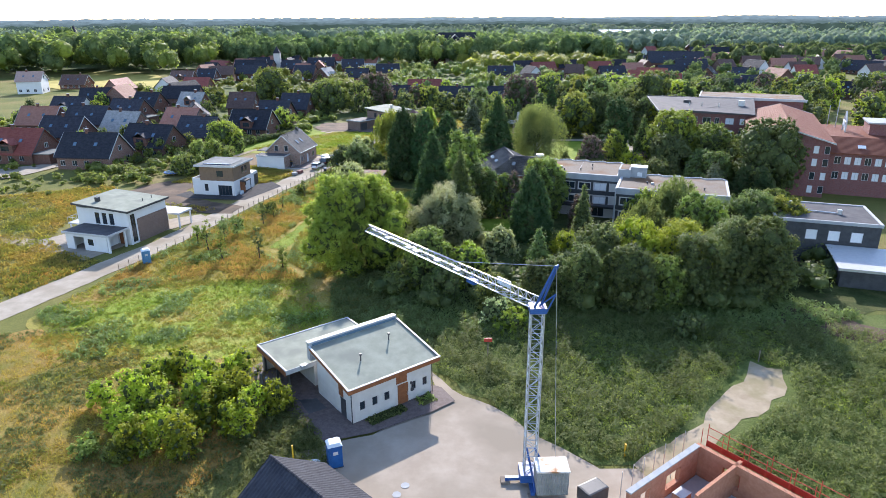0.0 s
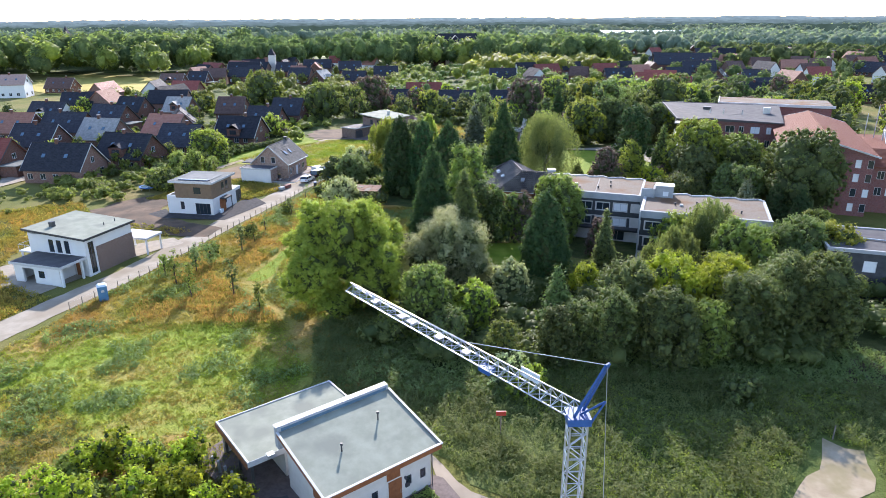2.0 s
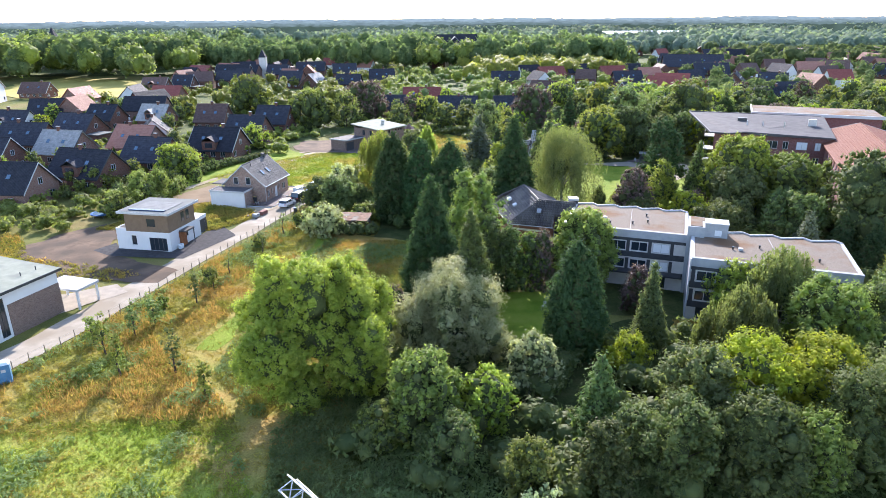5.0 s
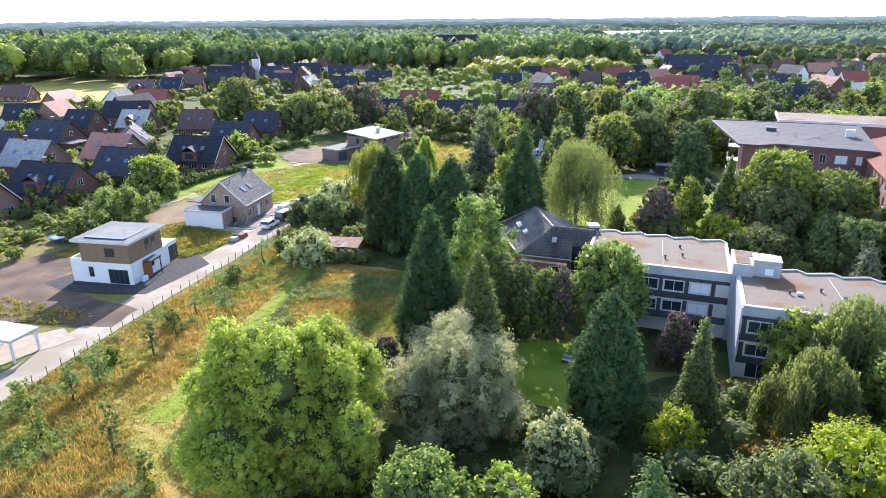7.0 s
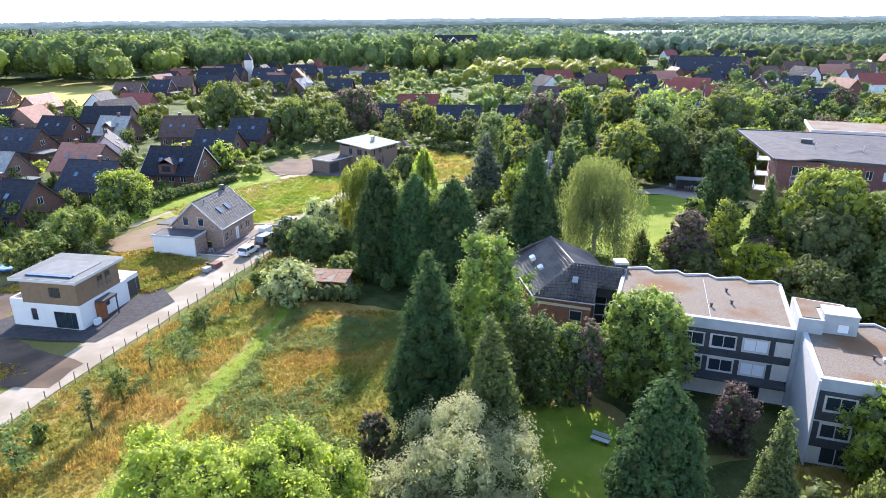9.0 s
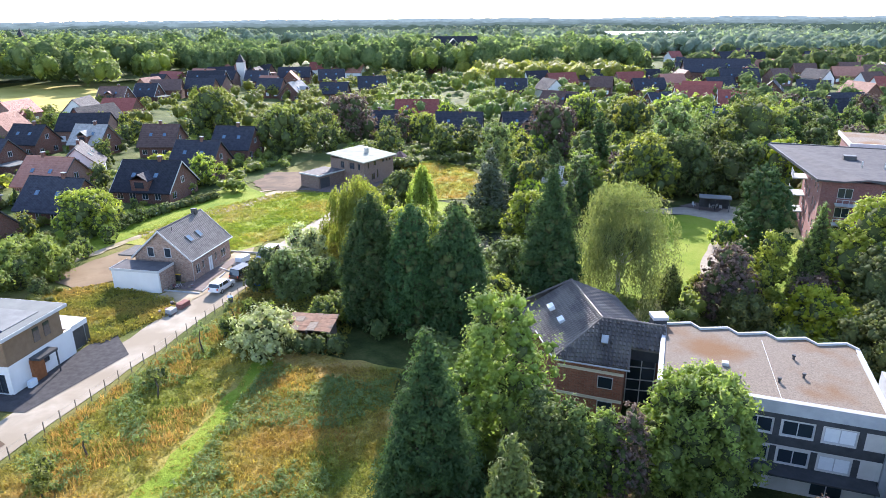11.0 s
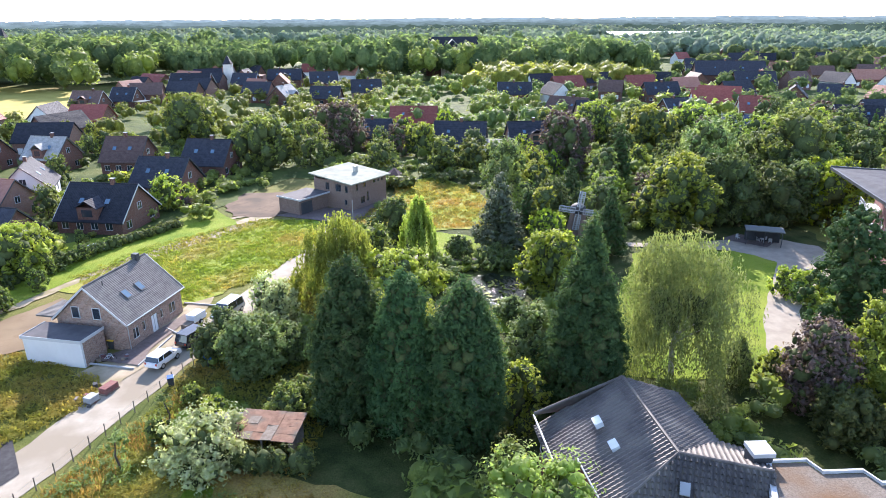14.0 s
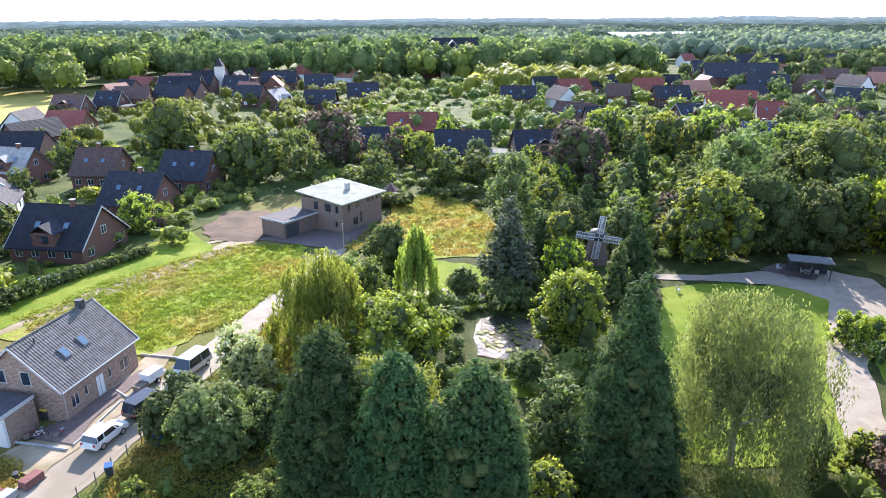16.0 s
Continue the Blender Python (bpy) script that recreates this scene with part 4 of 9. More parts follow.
patch("far_pasture", [(-60, 900), (120, 900), (120, 960), (-60, 980)], 0.15, M["greenfield"], "pale green pasture far away", 3.0, 20.0, category="field")
patch("garden_lawns", [(-66, 172), (-54, 168), (-44, 190), (-33, 204), (-40, 214), (-50, 200), (-62, 192)], 0.03, M["lawn"], "mown garden lawns behind the houses", 0.6, category="lawn")
patch("town_gardens", [(-140, 160), (-66, 172), (-40, 214), (-30, 240), (-10, 232), (66, 250), (140, 260), (260, 480), (-160, 480), (-150, 300)], 0.015, M["farground"], "mixed garden ground between the houses", 1.0, 6.0, category="gardens")


# ---- backdrop: glowing treeline sheets, haze put into their colour ----
def ridge_line(dist, half, hmin, hmax, color, label, seed):
    """A far treeline: an upright sheet with an uneven, lumpy top."""
    rng = np.random.default_rng(seed)
    bm = bmesh.new()
    n = 1400
    lo, hi = [], []
    for k in range(n + 1):
        a = -half + 2 * half * k / n
        x, y = dist * math.sin(a), dist * math.cos(a)
        roll = 0.5 + 0.5 * noise.noise(Vector((k * 0.012, seed, 0))) + 0.35 * noise.noise(Vector((k * 0.11, seed, 7)))
        h = hmin + (hmax - hmin) * roll + rng.uniform(0, 0.16) * (hmax - hmin)
        lo.append(bm.verts.new((x, y, -5)))
        hi.append(bm.verts.new((x, y, h)))
    for k in range(n):
        bm.faces.new((lo[k], lo[k + 1], hi[k + 1], hi[k]))
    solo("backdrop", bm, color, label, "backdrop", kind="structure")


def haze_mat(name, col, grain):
    """Distance seen through air: haze put into a dim bluish glow, with faint crowns in it."""
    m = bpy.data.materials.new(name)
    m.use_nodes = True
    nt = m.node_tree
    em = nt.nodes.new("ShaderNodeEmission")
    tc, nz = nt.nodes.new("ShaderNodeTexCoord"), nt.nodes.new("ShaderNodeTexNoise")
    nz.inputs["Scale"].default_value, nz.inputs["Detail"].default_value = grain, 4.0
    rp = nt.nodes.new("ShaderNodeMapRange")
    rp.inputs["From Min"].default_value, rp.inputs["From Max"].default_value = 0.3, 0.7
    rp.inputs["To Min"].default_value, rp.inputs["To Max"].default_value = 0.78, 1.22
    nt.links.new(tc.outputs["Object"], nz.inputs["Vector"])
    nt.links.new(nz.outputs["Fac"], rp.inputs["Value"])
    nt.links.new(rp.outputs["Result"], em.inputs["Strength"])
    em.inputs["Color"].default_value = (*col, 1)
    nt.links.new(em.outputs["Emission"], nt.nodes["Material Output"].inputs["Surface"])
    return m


# glow colours of the sheets, bluer and paler with distance for haze
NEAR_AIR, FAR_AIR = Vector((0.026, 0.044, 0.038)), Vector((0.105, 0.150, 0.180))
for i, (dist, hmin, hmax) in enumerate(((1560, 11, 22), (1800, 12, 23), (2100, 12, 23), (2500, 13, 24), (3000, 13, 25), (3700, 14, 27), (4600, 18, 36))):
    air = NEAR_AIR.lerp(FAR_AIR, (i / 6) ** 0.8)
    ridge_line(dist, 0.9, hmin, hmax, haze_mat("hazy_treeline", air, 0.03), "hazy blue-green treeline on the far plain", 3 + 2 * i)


# ---- the white mono-pitch house beside the crane ----
def white_yard_house():
    h = thing("house", pose(-7.35, 49.6, 0, 0, 0, 36.7), "white house with sloping grey roof and brown fascia boards", "house")
    W, D = 8.7, 6.5
    ops = [("s", 0.8, 1.2, 0.55, 0.85, 0), ("s", 2.1, 1.2, 0.55, 0.85, 0), ("s", 3.4, 1.2, 0.55, 0.85, 0),
           ("s", 6.4, 1.2, 0.5, 0.85, 0), ("s", 7.7, 1.2, 0.5, 0.85, 0)]
    walls(h, W, D, 3.75, M["offwhite"], openings=ops, frame_mat=M["trimdark"])
    # upper wedge of the side and rear walls below the rising roof
    for x in (0.0, W - 0.3):
        bm = bmesh.new()
        slab(bm, [(x, 0.02, 3.85), (x + 0.3, 0.02, 3.85), (x + 0.3, D, 5.1), (x, D, 5.1)], 0.05)
        prism(bm, [(x, 0.3), (x + 0.3, 0.3), (x + 0.3, D), (x, D)], 3.75, [3.86, 3.86, 5.08, 5.08])
        part("wall", bm, M["offwhite"], h)
    part("wall", bx(0.3, D - 0.3, 3.75, W - 0.3, D, 5.05), M["offwhite"], h)
    o = 0.55
    bm = bmesh.new()
    slab(bm, [(-o, -o, 3.95), (W + o, -o, 3.95), (W + o, D + 0.1, 5.22), (-o, D + 0.1, 5.22)], 0.10)
    part("roof", bm, M["yardroof"], h, "pale grey membrane roof")
    for (a, b, za, zb, y0, y1) in ((-o, W + o, 3.95, 3.95, -o - 0.08, -o),):
        part("fascia", bx(a, y0, 3.58, b, y1, 4.0), M["wood"], h, "brown wooden fascia")
    for x in (-o - 0.08, W + o):
        bm = bmesh.new()
        slab(bm, [(x, -o - 0.08, 4.0), (x + 0.08, -o - 0.08, 4.0), (x + 0.08, D + 0.1, 5.28), (x, D + 0.1, 5.28)], 0.36)
        part("fascia", bm, M["wood"], h)
        bm = bmesh.new()
        slab(bm, [(x - 0.04, -o - 0.12, 4.08), (x + 0.14, -o - 0.12, 4.08), (x + 0.14, D + 0.1, 5.36), (x - 0.04, D + 0.1, 5.36)], 0.07)
        part("roof_edge", bm, M["trimwhite"], h)
    part("roof_edge", bx(-o - 0.1, -o - 0.12, 4.003, W + o + 0.1, -o + 0.05, 4.07), M["trimwhite"], h)
    # raised clerestory upstand along the high edge
    part("parapet", bx(-o, D + 0.1, 3.75, W + o, D + 0.7, 5.58), M["concrete"], h, "pale metal upstand along the roof")
    part("parapet_glazing", bx(-o + 0.3, D + 0.05, 5.27, W + o - 0.2, D + 0.099, 5.5), M["bluepane"], h)
    part("parapet_cap", bx(-o - 0.06, D + 0.2, 5.582, W + o + 0.06, D + 0.76, 5.64), M["trimwhite"], h)
    for x, y, z in ((2.6, 2.6, 4.5), (6.6, 4.0, 4.8)):
        bm = bmesh.new()
        rod(bm, (x, y, z - 0.1), (x, y, z + 0.55), 0.06, 8)
        rod(bm, (x, y, z + 0.55), (x, y, z + 0.72), 0.11, 8)
        part("vent_pipe", bm, M["trimdark"], h)
    d = part("door", bbox_bevel(4.85, -0.05, 0.05, 6.0, 0.04, 2.25, 0.015), M["wood"], h, "brown wooden front door")
    part("side_panel", bx(4.72, -0.03, 2.4, 5.9, 0.05, 3.6), M["wood"], h, "brown wooden panel above the door")
    part("handle", rods([((5.85, -0.1, 0.9), (5.85, -0.1, 1.4))], 0.02), M["metal"], d)
    part("shutter_panel", bx(-0.03, 1.5, 2.1, 0.02, 2.3, 3.7), M["wood"], h)
    part("side_door", bx(-0.04, 1.1, 0.05, 0.03, 2.0, 2.05), M["trimdark"], h)
    for x, y in ((-0.07, -0.07), (W + 0.07, -0.07)):
        part("downpipe", rods([((x, y, 0.0), (x, y, 3.6))], 0.05), M["trimdark"], h)
    part("wall_lamp", bx(6.25, -0.12, 1.9, 6.4, -0.001, 2.15), M["trimdark"], h)
    part("letter_box", bx(6.3, -0.12, 1.15, 6.65, -0.001, 1.5), M["trimdark"], h)
    # low rear wing with an open carport end
    part("wing_roof", bx(-2.6, D + 1.0, 2.75, 7.6, D + 7.6, 3.0), M["yardroof"], h)
    for a in ((-2.75, D + 0.96, 2.6, 7.75, D + 0.999, 3.08), (-2.75, D + 7.601, 2.6, 7.75, D + 7.7, 3.08), (-2.75, D + 1.0, 2.6, -2.601, D + 7.6, 3.08), (7.601, D + 1.0, 2.6, 7.75, D + 7.6, 3.08)):
        part("roof_edge", bx(*a), M["trimwhite"], h)
    part("wing_fascia", bx(-2.83, D + 0.96, 2.5, -2.752, D + 7.7, 2.95), M["wood"], h, "brown wooden fascia")
    part("wing_wall", bx(0.3, D + 1.3, 0, 7.2, D + 7.2, 2.75), M["offwhite"], h)
    for x, y in ((-2.3, D + 1.4), (-2.3, D + 7.1), (-2.3, D + 4.2)):
        part("post", bx(x - 0.09, y - 0.09, 0, x + 0.09, y + 0.09, 2.75), M["trimdark"], h)
    part("carport_wall", bx(-2.5, D + 7.2, 0, 0.3, D + 7.35, 2.6), M["offwhite"], h)
    part("skylight_box", bx(-1.3, D + 0.45, 3.003, -0.75, D + 0.94, 3.3), M["metal"], h)


M["bluepane"] = mat("blue_sky_pane", (0.08, 0.14, 0.20), (0.10, 0.17, 0.24), 1.0, 0.1, spec=0.8)
white_yard_house()
patch("house_paving", [(-20, 58.5), (-14.4, 52.6), (-9.5, 47.0), (-5.6, 48.2), (-0.5, 51.2), (1.9, 53.1), (0.6, 55.5), (-12, 62), (-16, 64)], 0.065, M["paving"], "brownish block paving round the white house", 0.05, category="paving")


# ---- the self-erecting crane ----
def truss(segs_main, a, b, half, r, panels, up=Vector((0, 0, 1))):
    """A square lattice between two points."""
    a, b = Vector(a), Vector(b)
    ax = (b - a).normalized()
    s = ax.cross(up).normalized()
    u = s.cross(ax).normalized()
    c = [s * half + u * half, -s * half + u * half, -s * half - u * half, s * half - u * half]
    for k in range(4):
        segs_main.append((a + c[k], b + c[k]))
    thin = []
    for i in range(panels):
        p, q = a.lerp(b, i / panels), a.lerp(b, (i + 1) / panels)
        for k in range(4):
            thin.append((p + c[k], q + c[(k + 1) % 4]) if (i + k) % 2 else (p + c[(k + 1) % 4], q + c[k]))
            thin.append((p + c[k], p + c[(k + 1) % 4]))
    return thin


def crane():
    h = thing("crane", pose(7.3, 41.8, 0, 0, 0, 0), "silver lattice tower crane with blue braces", "crane")
    root, tip = Vector((0, 0, 15.0)), Vector((-13.0, 12.9, 16.7))
    main = []
    thin = truss(main, (0, 0, 1.2), (0, 0, 15.0), 0.45, 0.05, 18, Vector((0, 1, 0)))
    mast = part("mast", rods(main, 0.055), M["metal"], h)
    part("lattice", rods(thin, 0.028, 4), M["metal"], mast)
    main, j = [], (tip - root).normalized()
    # triangular jib: two lower chords and one upper
    s = j.cross(Vector((0, 0, 1))).normalized()
    u = s.cross(j)
    lo1, lo2, top = s * 0.42, s * -0.42, u * 0.85
    segs = [(root + lo1, tip + lo1), (root + lo2, tip + lo2), (root + top, tip + top * 0.6)]
    jib = part("jib", rods(segs[:1], 0.042), M["metal"], h)
    for sg in segs[1:]:
        part("chord", rods([sg], 0.042), M["metal"], jib)
    th = []
    n = 26
    for i in range(n):
        p, q = root.lerp(tip, i / n), root.lerp(tip, (i + 1) / n)
        mid = root.lerp(tip, (i + 0.5) / n) + top * (1 - 0.4 * (i + 0.5) / n)
        th += [(p + lo1, mid), (mid, q + lo1), (p + lo2, mid), (mid, q + lo2), (p + lo1, p + lo2), (p + lo1, q + lo2)]
    part("lattice", rods(th, 0.024, 4), M["metal"], jib)
    for f, w in ((0.14, 0.22), (0.28, 0.25), (0.46, 0.25), (0.58, 0.25), (0.33, 0.3)):
        c = root.lerp(tip, 1 - f)
        bm = bx(-w, -0.22, -0.03, w, 0.22, 0.05)
        bmesh.ops.transform(bm, matrix=Matrix.Translation(c + u * 0.1) @ j.to_track_quat("X", "Z").to_matrix().to_4x4(), verts=bm.verts)
        part("jib_plate", bm, M["trimwhite"], jib)
    bm = bx(-0.62, -0.05, -0.27, 0.62, 0.05, 0.27)
    qm = Matrix.Translation(root.lerp(tip, 0.19) + u * 0.45 + s * 0.52) @ j.to_track_quat("X", "Z").to_matrix().to_4x4()
    bmesh.ops.transform(bm, matrix=qm, verts=bm.verts)
    sign = part("sign", bm, M["signblue"], jib, "white and blue advertising plate")
    bm = bx(-0.45, -0.075, -0.16, -0.15, -0.056, 0.16, -0.05, -0.075, -0.16, 0.15, -0.056, 0.16, 0.25, -0.075, -0.16, 0.5, -0.056, 0.16)
    bmesh.ops.transform(bm, matrix=qm, verts=bm.verts)
    part("sign_bars", bm, M["blue"], sign)
    for f in (0.33,):
        bm = bx(-0.4, -0.3, -0.4, 0.4, 0.3, -0.1)
        bmesh.ops.transform(bm, matrix=Matrix.Translation(root.lerp(tip, f)) @ j.to_track_quat("X", "Z").to_matrix().to_4x4(), verts=bm.verts)
        part("trolley", bm, M["blue"], jib)
    # rear strut and stay ropes
    peak = Vector((1.0, -1.0, 18.5))
    strut = part("strut", rods([(root + lo1, peak + lo1 * 0.4), (root + lo2, peak + lo2 * 0.4), (root + top * 0.5, peak), (peak + lo1 * 0.4, peak + lo2 * 0.4)], 0.085), M["blue"], h, "blue steel strut")
    part("short_strut", rods([(root + Vector((0.6, -0.4, -0.2)), (1.1, -0.9, 16.4)), ((1.1, -0.9, 16.4), root)], 0.06), M["blue"], strut)
    part("head", bx(-0.6, -0.6, 14.75, 0.6, 0.6, 15.15), M["blue"], h)
    part("stay_rope", rods([(peak, root.lerp(tip, 0.42) + top * 0.9), (root.lerp(tip, 0.42) + top * 0.9, root.lerp(tip, 0.6) + top * 0.8)], 0.022, 5), M["metal"], h)
    part("stay_rope", rods([(peak, (1.6, -1.9, 2.0))], 0.02, 5), M["metal"], h)
    # base frame with ballast
    base = part("base_frame", bx(-1.9, -0.15, 0.25, 1.9, 0.15, 0.5, -0.15, -1.9, 0.26, 0.15, 1.9, 0.51), M["blue"], h)
    for x, y in ((1.9, 0), (-1.9, 0), (0, 1.9), (0, -1.9)):
        part("foot", bx(x - 0.35, y - 0.35, 0.07, x + 0.35, y + 0.35, 0.249), M["oldwood"], base)
    part("base_strut", rods([((0.3, 0, 3.2), (1.7, -1.4, 0.6)), ((-0.3, 0, 3.2), (0.2, -2.0, 0.6))], 0.08), M["blue"], h)
    part("turntable", bx(-0.8, -0.8, 0.52, 0.8, 0.8, 1.2), M["blue"], h)
    bal = part("ballast", bbox_bevel(0.2, -2.3, 0.55, 2.6, -0.6, 2.6, 0.12), M["greysheet"], h, "grey ballast box with rusty cover")
    part("cover", bbox_bevel(0.15, -2.35, 2.61, 2.65, -0.55, 2.75, 0.05), M["rusty"], bal)


M["signblue"] = mat("pale_blue_plate", (0.55, 0.66, 0.75), (0.60, 0.70, 0.78), 1.0, 0.4)
M["rusty"] = mat("rusty_white_sheet", (0.62, 0.58, 0.52), (0.70, 0.68, 0.64), 1.5, 0.6, c3=(0.36, 0.17, 0.07), scale3=0.9)
crane()


# ---- the three new houses along the road ----
def white_new_house():
    h = thing("house", pose(-48.4, 99.6, 0, 0, 0, 72), "white cubic new house with flat grey roof", "house")
    # local x runs along the road, local y away from it
    L, D, H = 8.8, 10.0, 5.6
    ops = [("w", 3.5, 3.1, 0.9, 1.9, 0), ("w", 4.9, 3.1, 0.9, 1.9, 0), ("w", 6.3, 3.1, 0.9, 1.9, 0),
           ("s", 0.5, 0.3, 1.0, 4.6, 1), ("s", 2.6, 0.2, 2.0, 2.2, 1)]
    walls(h, L, D, H, M["white"], openings=ops, frame_mat=M["trimdark"])
    part("brick_panel", bx(1.8, -0.06, 0, L + 0.02, -0.003, 3.9), M["brownbrick"], h, "brown brick lower wall")
    bm = bmesh.new()
    slab(bm, [(-0.45, -0.45, H + 0.1), (L + 0.45, -0.45, H + 0.1), (L + 0.45, D + 0.45, H + 0.75), (-0.45, D + 0.45, H + 0.75)], 0.22)
    part("roof", bm, M["yardroof"], h)
    part("roof_edge", bx(-0.5, -0.5, H - 0.2, L + 0.5, -0.452, H + 0.12), M["trimdark"], h)
    bm = bmesh.new()
    slab(bm, [(-0.5, -0.5, H + 0.12), (-0.452, -0.5, H + 0.12), (-0.452, D + 0.5, H + 0.78), (-0.5, D + 0.5, H + 0.78)], 0.3)
    part("roof_edge", bm, M["trimdark"], h)
    part("wall", bx(0.0, D - 0.3, H, L, D, H + 0.45), M["white"], h)
    part("chimney", bx(1.8, 7.2, H + 0.2, 2.4, 7.8, H + 1.3), M["trimdark"], h)
    for x in (5.5, 7.6):
        part("vent_pipe", rods([((x, 1.6, H + 0.1), (x, 1.6, H + 0.7))], 0.07), M["trimdark"], h)
    # single-storey wing on the near side
    part("garage_wall", wall_bm(7.6, 2.7, 0.3, [(1.2, 0.0, 3.2, 2.2)]), M["white"], h, m=pose(-4.2, 8.4, 0, 0, 0, -90))
    part("garage_wall", bx(-4.2, 8.4, 0, 0.0, 8.7, 2.7), M["white"], h)
    part("garage_wall", bx(-3.6, 2.6, 0, 0.0, 2.9, 2.7), M["white"], h)
    part("wing_roof", bx(-4.5, 0.2, 2.702, -0.003, 9.0, 2.98), M["greyroof"], h)
    part("wing_edge", bx(-4.56, 0.14, 2.66, -4.5, 9.06, 3.02, -4.5, 0.14, 2.66, -0.003, 0.199, 3.02), M["trimwhite"], h)
    for x in (-4.3, -0.9):
        part("column", bx(x, 0.3, 0, x + 0.28, 0.58, 2.7), M["white"], h)
    part("door", bx(-0.05, 1.0, 0.02, -0.004, 2.2, 2.3), M["wood"], h, "light wooden front door")
    part("wing_window", bx(-4.23, 3.4, 1.0, -4.203, 4.4, 2.0), M["glass"], h)
    part("balcony", bx(-0.1, 10.003, 2.6, 2.8, 12.2, 2.8), M["trimwhite"], h)
    part("balcony_post", bx(0.1, 11.9, 0, 0.3, 12.1, 2.6), M["white"], h)
    part("balcony_rail", rods([((-0.05, 12.2, 3.7), (2.8, 12.2, 3.7)), ((-0.05, 10.1, 3.7), (-0.05, 12.2, 3.7))] + [((x, 12.2, 2.8), (x, 12.2, 3.7)) for x in (-0.05, 0.9, 1.8, 2.8)], 0.03), M["metal"], h)
    c = thing("carport", pose(-46.2, 108.9, 0, 0, 0, 72), "white flat-roofed carport beside the new house", "carport")
    part("carport_roof", bx(0, -2.6, 2.45, 3.6, 3.0, 2.75), M["trimwhite"], c)
    for x in (0.15, 3.2):
        for y in (-2.4, 2.6):
            part("post", bx(x, y, 0, x + 0.22, y + 0.22, 2.45), M["white"], c)


def brown_white_house():
    h = thing("house", pose(-40.3, 129.4, 0, 0, 0, 78), "new house with white ground floor and brown upper storey", "house")
    ops = [("w", 2.6, 0.9, 0.8, 1.5, 0), ("w", 5.6, 0.1, 3.0, 2.1, 3), ("s", 4.2, 1.2, 0.8, 1.3, 0)]
    walls(h, 8.6, 9.2, 3.1, M["white"], openings=ops, frame_mat=M["trimdark"])
    u = part("upper_storey", bx(0.01, 0.01, 3.102, 7.4, 7.4, 6.0), M["brownclad"], h, "brown clad upper storey")
    part("upper_window", bx(-0.04, 2.2, 4.0, 0.006, 3.6, 5.2), M["glass"], u)
    for x in (3.6, 5.0):
        part("upper_window", bx(x, -0.04, 3.9, x + 0.8, 0.006, 5.4), M["glass"], u)
    part("roof_slab", bx(-0.6, -0.6, 6.002, 8.0, 8.2, 6.35), M["trimwhite"], h)
    part("roof", bx(-0.5, -0.5, 6.352, 7.9, 8.1, 6.38), M["membrane"], h, "pale flat roof with dark solar strip")
    part("solar_strip", bx(0.3, 0.6, 6.382, 0.9, 6.6, 6.55), M["r_solar"], h)
    # plain grey sheet added on the roof behind the solar strip
    part("solar_panel", bx(0.9, 0.6, 6.384, 5.5, 6.6, 6.46), M["panelpale"], h)
    part("terrace_parapet", bx(0.0, 7.42, 3.103, 0.2, 9.2, 3.5, 0.2, 9.0, 3.103, 8.6, 9.2, 3.5), M["white"], h)
    part("door_surround", bx(2.5, -1.2, 2.5, 5.0, -0.003, 2.75), M["trimdark"], h, "dark entrance canopy")
    part("door_panel", bx(2.4, -0.35, 0.02, 3.9, -0.003, 2.5), M["wood"], h, "wood-clad entrance")
    part("canopy_post", bx(4.8, -1.15, 0, 4.92, -1.03, 2.5), M["trimdark"], h)
    part("heat_pump", bbox_bevel(1.3, -0.75, 0.06, 2.2, -0.3, 0.8, 0.04), M["palebox"], h)
    g = part("garage", bx(8.602, 0.6, 0, 11.6, 6.6, 2.9), M["white"], h)
    part("garage_door", bx(11.0, 0.55, 0.05, 11.55, 0.597, 2.3, 8.8, 0.55, 0.05, 10.9, 0.597, 2.3), M["trimdark"], g)


